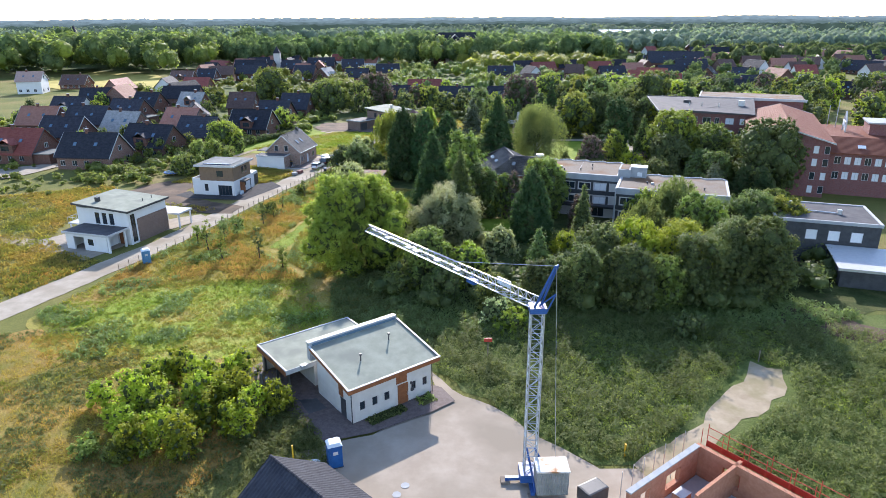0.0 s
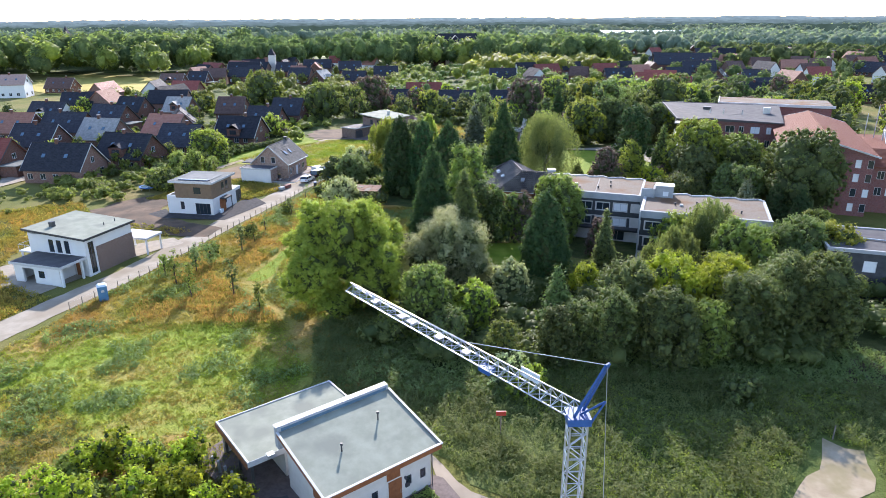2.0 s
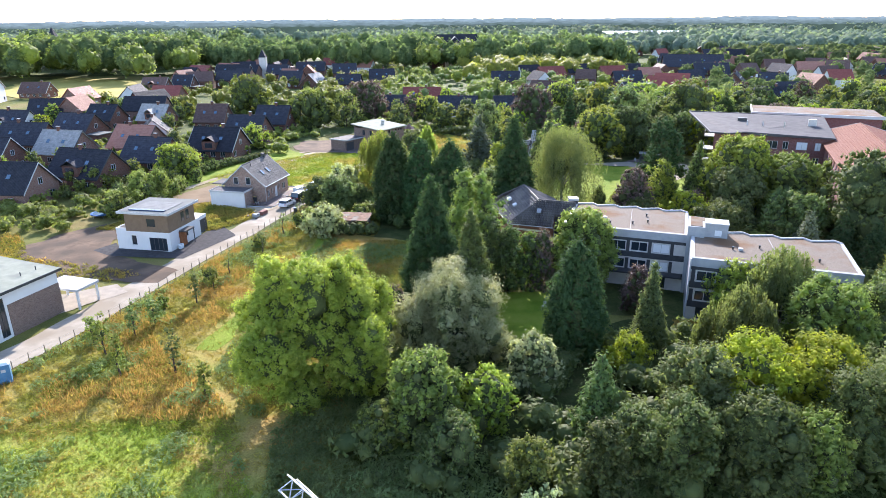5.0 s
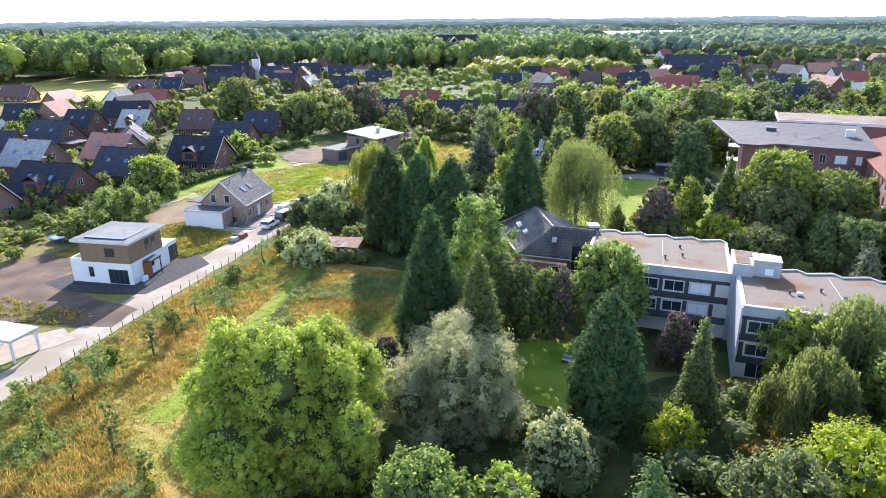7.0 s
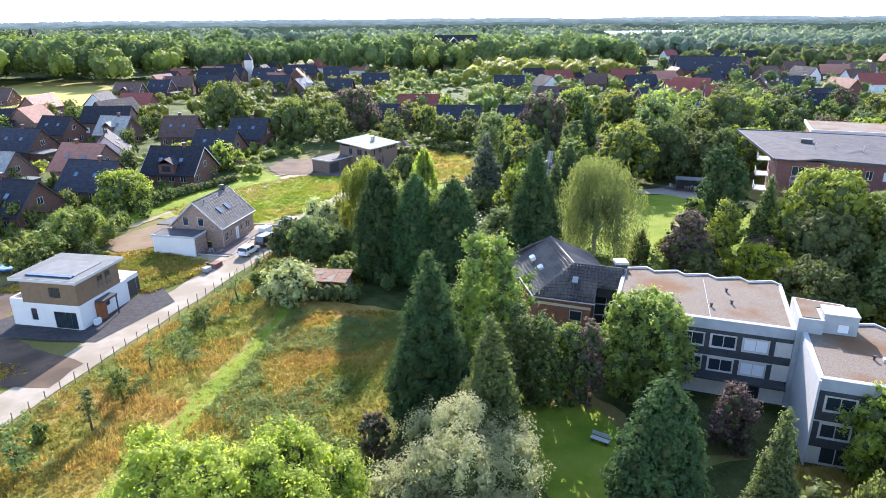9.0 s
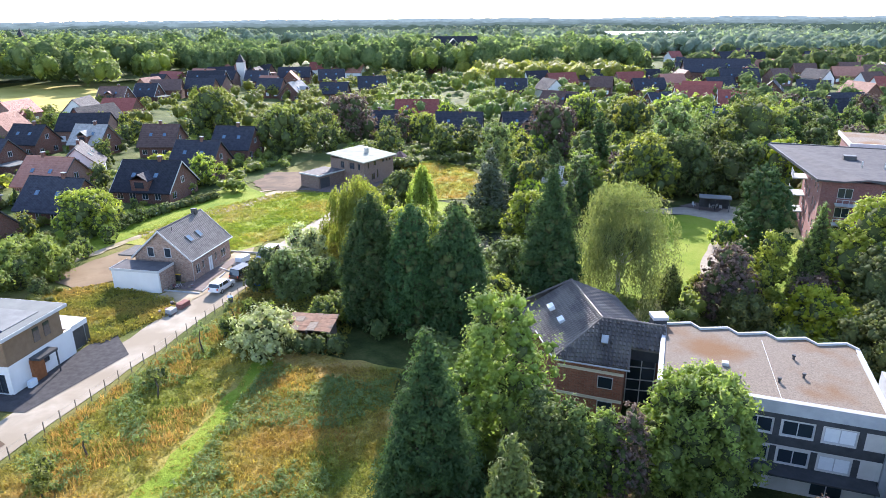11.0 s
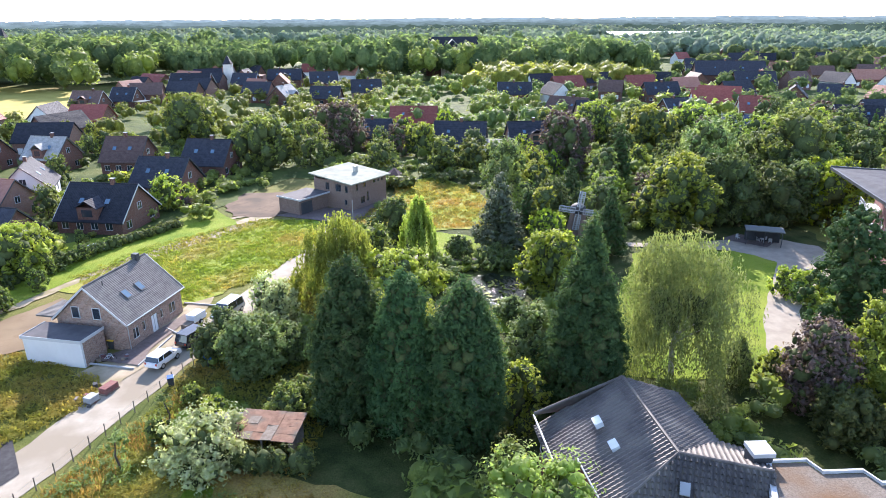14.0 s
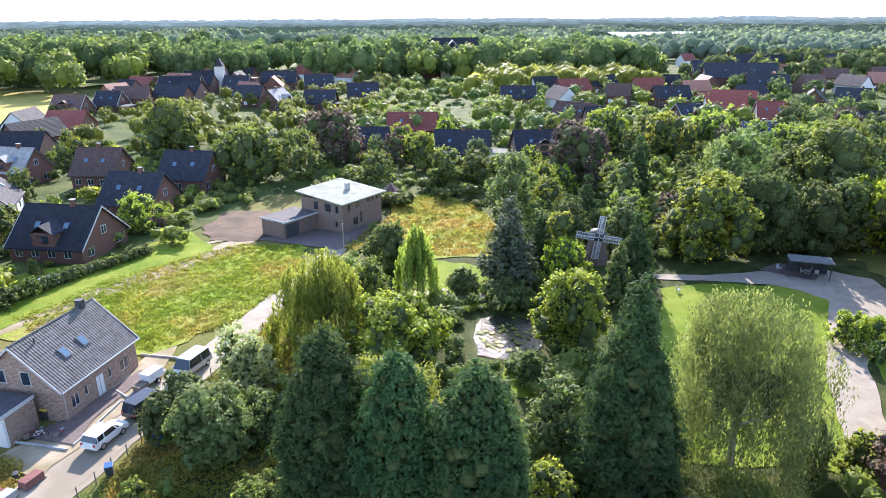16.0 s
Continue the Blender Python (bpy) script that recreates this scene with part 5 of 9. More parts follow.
def brick_new_house():
    h = thing("house", pose(-32.4, 157.8, 0, 0, 0, 77), "new mottled-brick gabled house with grey tiled roof", "house")
    L, W = 10.2, 8.6
    ops = [("s", 0.9, 0.9, 1.0, 1.3, 1), ("s", 2.6, 1.2, 0.5, 1.1, 0), ("s", 4.2, 0.05, 1.1, 2.2, 1, "screen"), ("s", 5.9, 1.2, 0.5, 1.1, 0), ("s", 7.6, 0.9, 1.3, 1.3, 1),
           ("w", 1.6, 0.2, 1.6, 2.1, 1), ("w", 5.2, 3.6, 1.0, 1.5, 0), ("w", 2.3, 3.6, 1.0, 1.5, 0)]
    # gable ends carry the upper windows
    walls(h, L, W, 3.4, M["mixbrick"], openings=[o for o in ops if o[2] < 3], gables={"w": (W / 2, 7.2), "e": (W / 2, 7.2)})
    for a in (2.6, 5.2):
        window(h, pose(0, W - a + 0.5, 3.5, 0, 0, 270) @ pose(0, -0.14, 0), 1.0, 1.4, M["trimwhite"], 0)
    gable_roof(h, L, W, 3.4, 7.2, M["r_site"], 0.35, "x", trim=M["trimwhite"])
    for x in (3.2, 5.6):
        z = 3.4 + (7.2 - 3.4) * (1.9 / (W / 2)) + 0.25
        bm = bx(-0.45, -0.6, -0.03, 0.45, 0.6, 0.07)
        bmesh.ops.transform(bm, matrix=pose(x, 1.9, z, 41.5), verts=bm.verts)
        w = part("roof_window", bm, M["trimdark"], h)
        bm = bx(-0.36, -0.5, 0.072, 0.36, 0.5, 0.085)
        bmesh.ops.transform(bm, matrix=pose(x, 1.9, z, 41.5), verts=bm.verts)
        part("pane", bm, M["bluepane"], w)
    part("chimney", bx(8.5, W / 2 - 0.35, 6.4, 9.1, W / 2 + 0.35, 8.0), M["trimdark"], h)
    part("vent_pipe", rods([((1.9, W / 2 - 0.7, 6.4), (1.9, W / 2 - 0.7, 7.3))], 0.07), M["trimdark"], h)
    part("rear_dormer_roof", bx(-0.1, W + 0.36, 3.3, 4.0, W + 2.6, 3.5), M["r_site"], h)
    for z in (3.38,):
        part("gutter", rods([((-0.35, -0.42, z - 0.12), (L + 0.35, -0.42, z - 0.12))], 0.07), M["metal"], h)
    part("downpipe", rods([((0.06, -0.08, 0), (0.06, -0.08, 3.2))], 0.05), M["metal"], h)
    g = thing("garage", pose(-35.6, 154.2, 0, 0, 0, 77), "white flat-roofed garage beside the brick house", "garage")
    part("garage_wall", bx(0, 0, 0, 3.4, 0.25, 2.9, 0, 6.75, 0, 3.4, 7.0, 2.9, 0, 0.25, 0, 0.25, 6.75, 2.9), M["white"], g)
    part("garage_roof", bx(-0.1, -0.1, 2.902, 3.45, 7.1, 3.1), M["greyroof"], g)
    part("roof_edge", bx(-0.16, -0.16, 2.86, -0.102, 7.16, 3.2, -0.1, 7.102, 2.86, 3.45, 7.16, 3.2, -0.1, -0.16, 2.86, 3.45, -0.102, 3.2), M["trimwhite"], g)
    part("side_wall", bx(0.26, -0.002, 0, 3.4, -0.05, 2.85), M["mixbrick"], g)


M["brownclad"] = mat("brown_cladding", (0.16, 0.105, 0.065), (0.20, 0.135, 0.085), 1.5, 0.7, 0.05)
M["panelpale"] = mat("grey_roof_sheet", (0.17, 0.175, 0.17), (0.22, 0.225, 0.22), 0.8, 0.85, spec=0.08)
M["r_site"] = ribbed("grey_concrete_tiles", (0.10, 0.096, 0.092), (0.155, 0.148, 0.142), 0.30, 0.85)
white_new_house()
brown_white_house()
brick_new_house()


def brown_hip_house():
    h = thing("house", pose(-13.6, 211.6, 0, 0, 0, 54), "brown brick two-storey house with pale roof", "house")
    L, D = 10.2, 9.6
    ops = [("s", 1.4, 3.6, 0.5, 1.8, 0), ("s", 3.4, 3.9, 0.8, 1.0, 0), ("s", 4.4, 1.0, 0.5, 1.9, 0), ("s", 2.6, 0.9, 1.2, 1.3, 1), ("s", 6.3, 4.2, 0.8, 0.6, 0), ("s", 7.6, 4.2, 0.6, 0.6, 0), ("s", 8.7, 4.2, 0.6, 0.6, 0),
           ("w", 3.0, 3.4, 1.0, 1.4, 1), ("w", 5.6, 3.4, 1.4, 1.4, 1), ("w", 8.0, 3.4, 0.7, 1.3, 0), ("w", 7.8, 1.0, 0.6, 1.0, 0)]
    walls(h, L, D, 5.3, M["brownbrick"], openings=ops, frame_mat=M["trimdark"])
    bm = bmesh.new()
    o = 0.7
    c = [(-o, -o, 5.35), (L + o, -o, 5.35), (L + o, D + o, 6.3), (-o, D + o, 6.3)]
    slab(bm, c, 0.2)
    part("roof", bm, M["yardroof"], h, "pale grey sloping roof")
    part("wall", bx(0.2, D - 0.25, 5.3, L - 0.2, D, 6.0), M["brownbrick"], h)
    part("chimney", bx(6.2, 4.4, 5.5, 7.0, 5.0, 7.0), M["metal"], h)
    a = part("annex", bx(-7.5, 6.2, 0, -0.002, 11.5, 2.9), M["brownbrick"], h)
    part("annex_roof", bx(-7.7, 5.6, 2.902, -0.002, 11.7, 3.05), M["greyroof"], a)
    part("annex_edge", bx(-7.76, 5.54, 2.86, -7.7, 11.76, 3.15, -7.7, 5.54, 2.86, -0.002, 5.599, 3.15), M["trimwhite"], a)
    part("garage_door", bx(-7.0, 6.15, 0.05, -4.2, 6.197, 2.3), M["trimdark"], a)


brown_hip_house()


# ---- dwellings of the old neighbourhood ----
LABELS = {"dark": "dark tiled roof", "brown": "brown tiled roof", "red": "faded red tiled roof", "redd": "deep red tiled roof", "grey": "pale grey tiled roof", "pink": "pale pink roof", "solar": "solar-panelled roof"}
WALLS = {"brick": "red-brown brick house", "pinkbrick": "rose brick house", "white": "white rendered house", "cream": "cream rendered house"}


def dwelling(x, y, yaw, L, W, eave, ridge, wall, roof, seed=0, chimney=True, dormer=False, annex=False):
    """A gabled house centred at x, y with its ridge along yaw."""
    rng = np.random.default_rng(seed * 7 + 3)
    h = thing("house", pose(x, y, 0, 0, 0, yaw) @ pose(-L / 2, -W / 2, 0), f"{WALLS[wall]} with {LABELS[roof]} among gardens", "house", "old neighbourhood houses")
    ops = []
    for side, ln in (("s", L), ("n", L)):
        for k in range(max(2, int(ln / 3))):
            ops.append((side, 0.8 + k * (ln - 1.2) / max(2, int(ln / 3)), 0.9, 1.3, 1.3, 1))
    for side in "ew":
        for a in (1.3, W - 2.9):
            ops.append((side, a, 0.8, 1.5, 1.4, 1))
    walls(h, L, W, eave, M[wall], openings=ops, gables={"e": (W / 2, ridge), "w": (W / 2, ridge)})
    for s, m in (("e", pose(L, W / 2 - 0.6, eave + 0.7, 0, 0, 90)), ("w", pose(0, W / 2 + 0.6, eave + 0.7, 0, 0, 270))):
        window(h, m @ pose(0, -0.14, 0), 1.2, 1.3, M["trimwhite"], 1)
    gable_roof(h, L, W, eave, ridge, M["r_" + roof], 0.45, trim=M["trimwhite"] if rng.random() < 0.45 else M["trimdark"])
    sl = (ridge - eave) / (W / 2)
    if chimney:
        cx = L * rng.uniform(0.3, 0.7)
        c = part("chimney", bx(cx, W / 2 - 0.3, ridge - 0.5, cx + 0.7, W / 2 + 0.3, ridge + 1.0), M["brick"], h)
        part("chimney_cap", bx(cx - 0.06, W / 2 - 0.36, ridge + 1.002, cx + 0.76, W / 2 + 0.36, ridge + 1.1), M["concrete"], c)
    for sgn in (-1, 1):
        for k in range(2):
            rx, off = L * (0.28 + 0.4 * k), W * 0.26
            bm = bx(-0.4, -0.5, 0, 0.4, 0.5, 0.08)
            bmesh.ops.transform(bm, matrix=pose(rx, W / 2 + sgn * off, ridge - sl * off + 0.26, -sgn * math.degrees(math.atan(sl))), verts=bm.verts)
            part("roof_window", bm, M["bluepane"], h)
    if dormer:
        dz = eave + 0.6
        d = part("dormer", bx(L * 0.35, -0.1, eave - 0.3, L * 0.65, W * 0.3, eave + 2.2), M[wall], h)
        bm = bmesh.new()
        x0, x1, xm = L * 0.35 - 0.3, L * 0.65 + 0.3, L * 0.5
        for a, b in ((x0, xm), (x1, xm)):
            slab(bm, [(a, -0.4, eave + 2.1), (b, -0.4, eave + 3.4), (b, W * 0.45, eave + 3.4), (a, W * 0.3, eave + 2.1)], 0.12)
        part("dormer_roof", bm, M["r_" + roof], d)
        part("dormer_window", bx(L * 0.42, -0.15, eave + 0.6, L * 0.58, -0.102, eave + 1.8), M["glass"], d)
    if annex:
        a = part("annex", bx(L + 0.002, 0.5, 0, L + 4.5, W * 0.6, 2.6), M[wall], h)
        part("annex_roof", bx(L + 0.003, 0.2, 2.602, L + 4.8, W * 0.6 + 0.3, 2.8), M["membrane"], a)
    return h


dwelling(-83.2, 160.5, -8, 13.5, 10, 3.2, 8, "pinkbrick", "dark", seed=0, dormer=False, annex=False)
dwelling(-73.8, 173.3, -18, 13.0, 10, 3.2, 8, "brick", "dark", seed=1, dormer=True, annex=False)
dwelling(-92.2, 199.0, -15, 11.0, 10, 3.2, 8, "pinkbrick", "grey", seed=2, dormer=False, annex=True)
dwelling(-105.2, 189.7, -10, 12.0, 10, 3.2, 8, "brick", "dark", seed=3, dormer=False, annex=False)
dwelling(-109.6, 213.1, -10, 13.0, 10, 3.2, 8, "brick", "dark", seed=4, dormer=False, annex=False)
dwelling(-129.3, 239.7, -10, 12.0, 10, 3.2, 8, "white", "dark", seed=5, dormer=True, annex=False)
dwelling(-134.7, 270.1, 5, 11.3, 10, 3.2, 8, "brick", "dark", seed=6, dormer=False, annex=False)
dwelling(-104.8, 231.1, -17, 11.9, 10, 3.2, 8, "brick", "dark", seed=7, dormer=False, annex=True)
dwelling(-106.8, 252.5, -14, 9.4, 9, 3.7, 8, "brick", "dark", seed=8, dormer=False, annex=False)
dwelling(-89.5, 251.0, -12, 9.0, 9, 3.7, 8, "brick", "grey", seed=9, dormer=True, annex=False)
dwelling(-80.0, 224.2, -70, 11.0, 9, 3.2, 7.5, "white", "dark", seed=10, dormer=False, annex=False)
dwelling(-78.5, 209.9, -15, 11.0, 11, 2.6, 7.5, "pinkbrick", "red", seed=11, dormer=False, annex=False)
dwelling(-67.1, 190.8, -15, 11.0, 10, 2.7, 7.5, "brick", "dark", seed=12, dormer=False, annex=True)
dwelling(-55.5, 204.9, -10, 12.0, 11, 2.6, 7.5, "brick", "dark", seed=13, dormer=True, annex=False)
dwelling(-70.7, 250.1, -4, 9.2, 10, 3.2, 8, "brick", "brown", seed=14, dormer=False, annex=False)
dwelling(-53.5, 227.3, -12, 10.5, 10, 2.7, 7.5, "brick", "dark", seed=15, dormer=False, annex=False)
dwelling(-49.7, 245.2, -10, 10.0, 10, 3.2, 8, "brick", "dark", seed=16, dormer=False, annex=False)
dwelling(-105.5, 168.3, -10, 14.0, 11, 2.7, 8, "brick", "redd", seed=17, dormer=True, annex=True)
dwelling(-124.5, 212.4, -5, 12.0, 10, 3.2, 8, "brick", "red", seed=18, dormer=False, annex=False)
dwelling(-195.2, 330.3, 10, 11.0, 10, 6.0, 10, "white", "pink", seed=19, dormer=False, annex=False)
dwelling(-183.0, 348.0, -4, 12.9, 9, 2.7, 7, "brick", "brown", seed=20, dormer=False, annex=False)
dwelling(-131.4, 357.6, -5, 11.4, 10, 3.2, 8, "brick", "brown", seed=21, dormer=True, annex=False)
dwelling(-122.7, 370.7, -6, 9.5, 10, 3.2, 8, "brick", "dark", seed=22, dormer=False, annex=True)
dwelling(-110.1, 414.4, 0, 18.0, 12, 5.2, 10, "brick", "dark", seed=23, dormer=False, annex=False)
dwelling(-87.8, 426.5, -7, 11.8, 10, 4.2, 9, "brick", "dark", seed=24, dormer=False, annex=False)
dwelling(-73.0, 450.0, 0, 17.0, 10, 4.2, 9, "brick", "dark", seed=25, dormer=True, annex=False)
dwelling(-50.2, 431.4, 10, 13.2, 10, 4.2, 9, "brick", "dark", seed=26, dormer=False, annex=False)
dwelling(-40.9, 372.9, -6, 11.9, 9, 3.2, 7.5, "brick", "dark", seed=27, dormer=False, annex=True)
dwelling(-25.1, 385.6, 7, 12.4, 10, 4.2, 9, "pinkbrick", "dark", seed=28, dormer=False, annex=False)
dwelling(-58.5, 373.4, 70, 11.0, 11, 2.7, 8, "brick", "grey", seed=29, dormer=True, annex=False)
dwelling(-3.2, 309.1, -5, 14.7, 10, 2.6, 7, "brick", "redd", seed=30, dormer=False, annex=False)
dwelling(-13.9, 281.2, -4, 9.0, 9, 2.7, 7, "brick", "dark", seed=31, dormer=False, annex=False)
dwelling(10.0, 271.8, -9, 13.5, 10, 2.7, 7.5, "white", "dark", seed=32, dormer=False, annex=True)
dwelling(29.7, 270.9, 5, 13.3, 10, 2.7, 7.5, "pinkbrick", "dark", seed=33, dormer=True, annex=False)
dwelling(38.9, 377.8, -6, 13.7, 9, 3.7, 8, "brick", "dark", seed=34, dormer=False, annex=False)
dwelling(50.5, 322.0, -40, 14.0, 10, 3.2, 8, "pinkbrick", "brown", seed=35, dormer=False, annex=False)
dwelling(100.1, 372.8, 5, 14.1, 9, 3.7, 8, "brick", "dark", seed=36, dormer=False, annex=False)
dwelling(115.4, 368.4, -6, 11.9, 12, 2.6, 6, "brick", "redd", seed=37, dormer=True, annex=True)
dwelling(114.6, 319.9, -16, 9.4, 10, 3.2, 8, "cream", "redd", seed=38, dormer=False, annex=False)
dwelling(144.0, 347.2, 60, 11.0, 10, 4.2, 9, "brick", "dark", seed=39, dormer=False, annex=False)
dwelling(159.5, 441.2, -12, 34.0, 16, 5.6, 12, "brick", "dark", seed=40, dormer=False, annex=False)
dwelling(88.9, 324.9, 17, 9.8, 9, 2.7, 7, "brick", "dark", seed=41, dormer=True, annex=False)
dwelling(96.9, 288.9, -18, 11.6, 10, 2.6, 6, "brick", "solar", seed=42, dormer=False, annex=True)
dwelling(172.6, 367.3, -30, 12.8, 10, 2.6, 7, "brick", "dark", seed=43, dormer=False, annex=False)
dwelling(139.0, 300.4, -18, 13.4, 10, 2.6, 7, "brick", "dark", seed=44, dormer=False, annex=False)
dwelling(158.6, 411.2, -6, 18.5, 12, 3.2, 9, "brick", "dark", seed=45, dormer=True, annex=False)
dwelling(181.5, 285.0, -4, 14.2, 10, 2.6, 7, "brick", "dark", seed=46, dormer=False, annex=False)
dwelling(261.2, 403.6, -60, 24.0, 11, 2.7, 8, "brick", "dark", seed=47, dormer=False, annex=True)
dwelling(159.1, 472.9, -6, 19.3, 10, 3.2, 8, "brick", "dark", seed=48, dormer=False, annex=False)

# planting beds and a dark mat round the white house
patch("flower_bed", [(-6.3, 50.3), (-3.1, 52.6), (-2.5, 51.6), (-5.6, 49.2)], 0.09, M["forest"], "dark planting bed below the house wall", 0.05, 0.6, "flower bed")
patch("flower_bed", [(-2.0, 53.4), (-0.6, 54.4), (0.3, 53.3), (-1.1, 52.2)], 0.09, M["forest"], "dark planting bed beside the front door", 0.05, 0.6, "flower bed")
patch("dark_mat", [(-13.0, 53.5), (-11.3, 53.8), (-10.0, 52.1), (-11.5, 51.2)], 0.09, M["trimdark"], "dark heap of mulch on the paving", 0.15, 0.4, "mulch")


# ---- trees that stand by themselves ----
tree(-10.7, 88.5, 13.6, 7.5, "round", "l_bright", 0.3, 95000, 0.14, label="large bright-green broadleaf tree in the meadow", k=24)
tree(2.5, 95.5, 9.6, 5.7, "tall", "l_silver", 0.3, 72000, 0.115, label="round silver-leaved willow beside the wood", k=15, lift=1.2, stretch=1.9, clump=0.10)
tree(0.1, 109.0, 16.5, 4.5, "cone", "l_conifer", 0.4, 40000, 0.14, label="tall dark conical conifer at the meadow")
tree(4.4, 101.1, 15.0, 3.5, "cone", "l_conlight", 0.4, 26000, 0.15, label="light-green conifer beside a darker one")
tree(14.9, 95, 13.0, 3.8, "column", "l_conifer", 0.3, 28000, 0.18, label="broad dark conifer before the clinic")
tree(-6.4, 144, 16.0, 4.5, "column", "l_conifer", 0.5, 30000, 0.17, label="tall dark giant conifer in a row of three", group="row of giant conifers")
tree(-1.6, 142, 15.4, 4.2, "column", "l_conifer", 0.5, 30000, 0.17, label="tall dark giant conifer in a row of three", group="row of giant conifers")
tree(3.2, 140.6, 15.4, 4.5, "column", "l_conifer", 0.5, 30000, 0.17, label="tall dark giant conifer in a row of three", group="row of giant conifers")
tree(14.5, 145, 18.7, 4.8, "cone", "l_conifer", 0.5, 32000, 0.17, label="tall pointed dark conifer beside the clinic")
tree(24, 148, 15.8, 5.8, "birch", "l_birch", 0.3, 40000, 0.115, label="large drooping birch on the lawn", bark="palebark")
tree(-10.7, 169.5, 12.2, 5.2, "weeping", "l_willow", 0.4, 22000, 0.15, label="weeping willow with long hanging branches", boughs=16, hang=0.8, loose=0.07)
tree(-0.8, 180, 11.5, 2.6, "weeping", "l_willow", 0.4, 8000, 0.17, label="young weeping willow beside the lawn")
tree(-0.5, 80.5, 8.2, 3.2, "tall", "l_green", 0.2, 11109, 0.17, label="broadleaf tree at the wood edge")
tree(4.6, 81.7, 5.5, 2.8, "round", "l_bright", 0.2, 7222, 0.17, label="bright young broadleaf tree")
tree(9.5, 87.7, 6.0, 2.6, "round", "l_silver", 0.2, 6776, 0.17, label="small silver-leaved willow in the park")
tree(13.7, 79.3, 8.2, 2.7, "cedar", "l_conlight", 0.2, 8996, 0.17, label="half-bare grey conifer in the park")
tree(15.5, 75.6, 6.0, 2.3, "loose", "l_birch", 0.2, 6909, 0.15, label="loose light-green tree in the park")
tree(20.0, 91.0, 4.0, 2.0, "loose", "l_yellow", 0.2, 5573, 0.17, label="small yellow-green shrub tree")
tree(21.4, 78.9, 9.0, 3.4, "loose", "l_birch", 0.3, 12974, 0.17, label="broadleaf tree in the wood")
tree(26.0, 79.9, 9.0, 4.1, "loose", "l_yellow", 0.3, 19136, 0.15, label="dark broadleaf tree in the wood")
tree(32.5, 80.2, 8.5, 4.4, "loose", "l_yellow", 0.3, 20357, 0.15, label="yellow-green broadleaf tree in the wood")
tree(28.3, 73.0, 6.8, 2.5, "loose", "l_green", 0.2, 8344, 0.15, label="slender tree with pale trunk")
tree(38.5, 79.5, 9.5, 3.3, "loose", "l_birch", 0.3, 15261, 0.15, label="airy birch at the wood edge")
tree(42.1, 77.0, 10, 3.9, "tall", "l_dark", 0.3, 16710, 0.17, label="dark broadleaf tree in the wood")
tree(31.6, 92.6, 9.0, 3.8, "weeping", "l_birch", 0.3, 20475, 0.13, label="weeping pale-green birch in the park", boughs=13, hang=0.8, loose=0.07)
tree(38.0, 98.5, 11.0, 4.4, "weeping", "l_birch", 0.4, 20475, 0.13, label="tall weeping birch in the park", boughs=14, hang=0.7, loose=0.07)
tree(39.1, 91.2, 9.5, 4.1, "loose", "l_green", 0.3, 19740, 0.15, label="broadleaf tree before the clinic")
tree(47.8, 93.4, 9.0, 4.9, "round", "l_dark", 0.3, 20475, 0.17, label="dark broadleaf tree before the clinic")
tree(-4.4, 79.2, 4.5, 2.0, "round", "l_green", 0.1, 4011, 0.17, label="shrub below the large tree")
tree(7.2, 73.2, 5.0, 1.9, "loose", "l_green", 0.1, 4522, 0.15, label="shrub at the wood edge")
tree(7.6, 69.8, 3.2, 1.9, "round", "l_silver", 0.1, 2948, 0.17, label="grey-green shrub at the wood edge")
tree(9.0, 67.9, 2.6, 2.2, "round", "l_bright", 0.1, 3125, 0.17, label="bright rounded shrub in the park")
tree(12.5, 73.0, 6.5, 2.1, "loose", "l_dark", 0.2, 6349, 0.15, label="thin tree at the wood edge")
tree(18.1, 73.2, 8, 2.9, "loose", "l_dark", 0.2, 11229, 0.15, label="shaded broadleaf tree in the park")
tree(23.7, 73.1, 8, 3.2, "tall", "l_dark", 0.2, 10746, 0.17, label="shaded broadleaf tree in the park")
tree(33.6, 75.3, 8.5, 3.8, "loose", "l_dark", 0.3, 16959, 0.15, label="shaded broadleaf tree in the park")
tree(28.8, 66.0, 2.5, 2.2, "round", "l_dark", 0.1, 1696, 0.22, label="dark shrub in the shade")
tree(1.8, 76.2, 5.0, 2.5, "round", "l_dark", 0.1, 5708, 0.17, label="shaded shrub in the park")
tree(53.2, 94.0, 8.0, 3.9, "round", "l_bright", 0.2, 14112, 0.17, label="bright broadleaf tree in the park")
tree(59.6, 121.8, 8.0, 2.6, "cone", "l_conifer", 0.2, 5543, 0.19, label="small dark conifer behind the clinic")
tree(54.1, 121.3, 8.0, 2.5, "cone", "l_cedar", 0.2, 5475, 0.19, label="small blue spruce in the park")
tree(60.6, 109.8, 5.5, 3.0, "round", "l_green", 0.2, 7700, 0.17, label="shrub by the clinic drive")
tree(19.9, 113.0, 10.4, 4.3, "round", "l_green", 0.3, 17000, 0.20, label="dense maple before the clinic")
tree(7.8, 112.2, 10.0, 2.1, "loose", "l_dark", 0.3, 8232, 0.15, label="dark tree before the brick building")
tree(10.1, 112.5, 9.0, 2.3, "loose", "l_dark", 0.3, 9101, 0.15, label="dark tree before the brick building")
tree(14.4, 112.2, 8.5, 1.8, "round", "l_purple", 0.3, 5339, 0.17, label="purple-leaved tree in the park")
tree(12.7, 112.7, 8.0, 2.1, "round", "l_green", 0.2, 6170, 0.17, label="green shrub tree before the brick building")
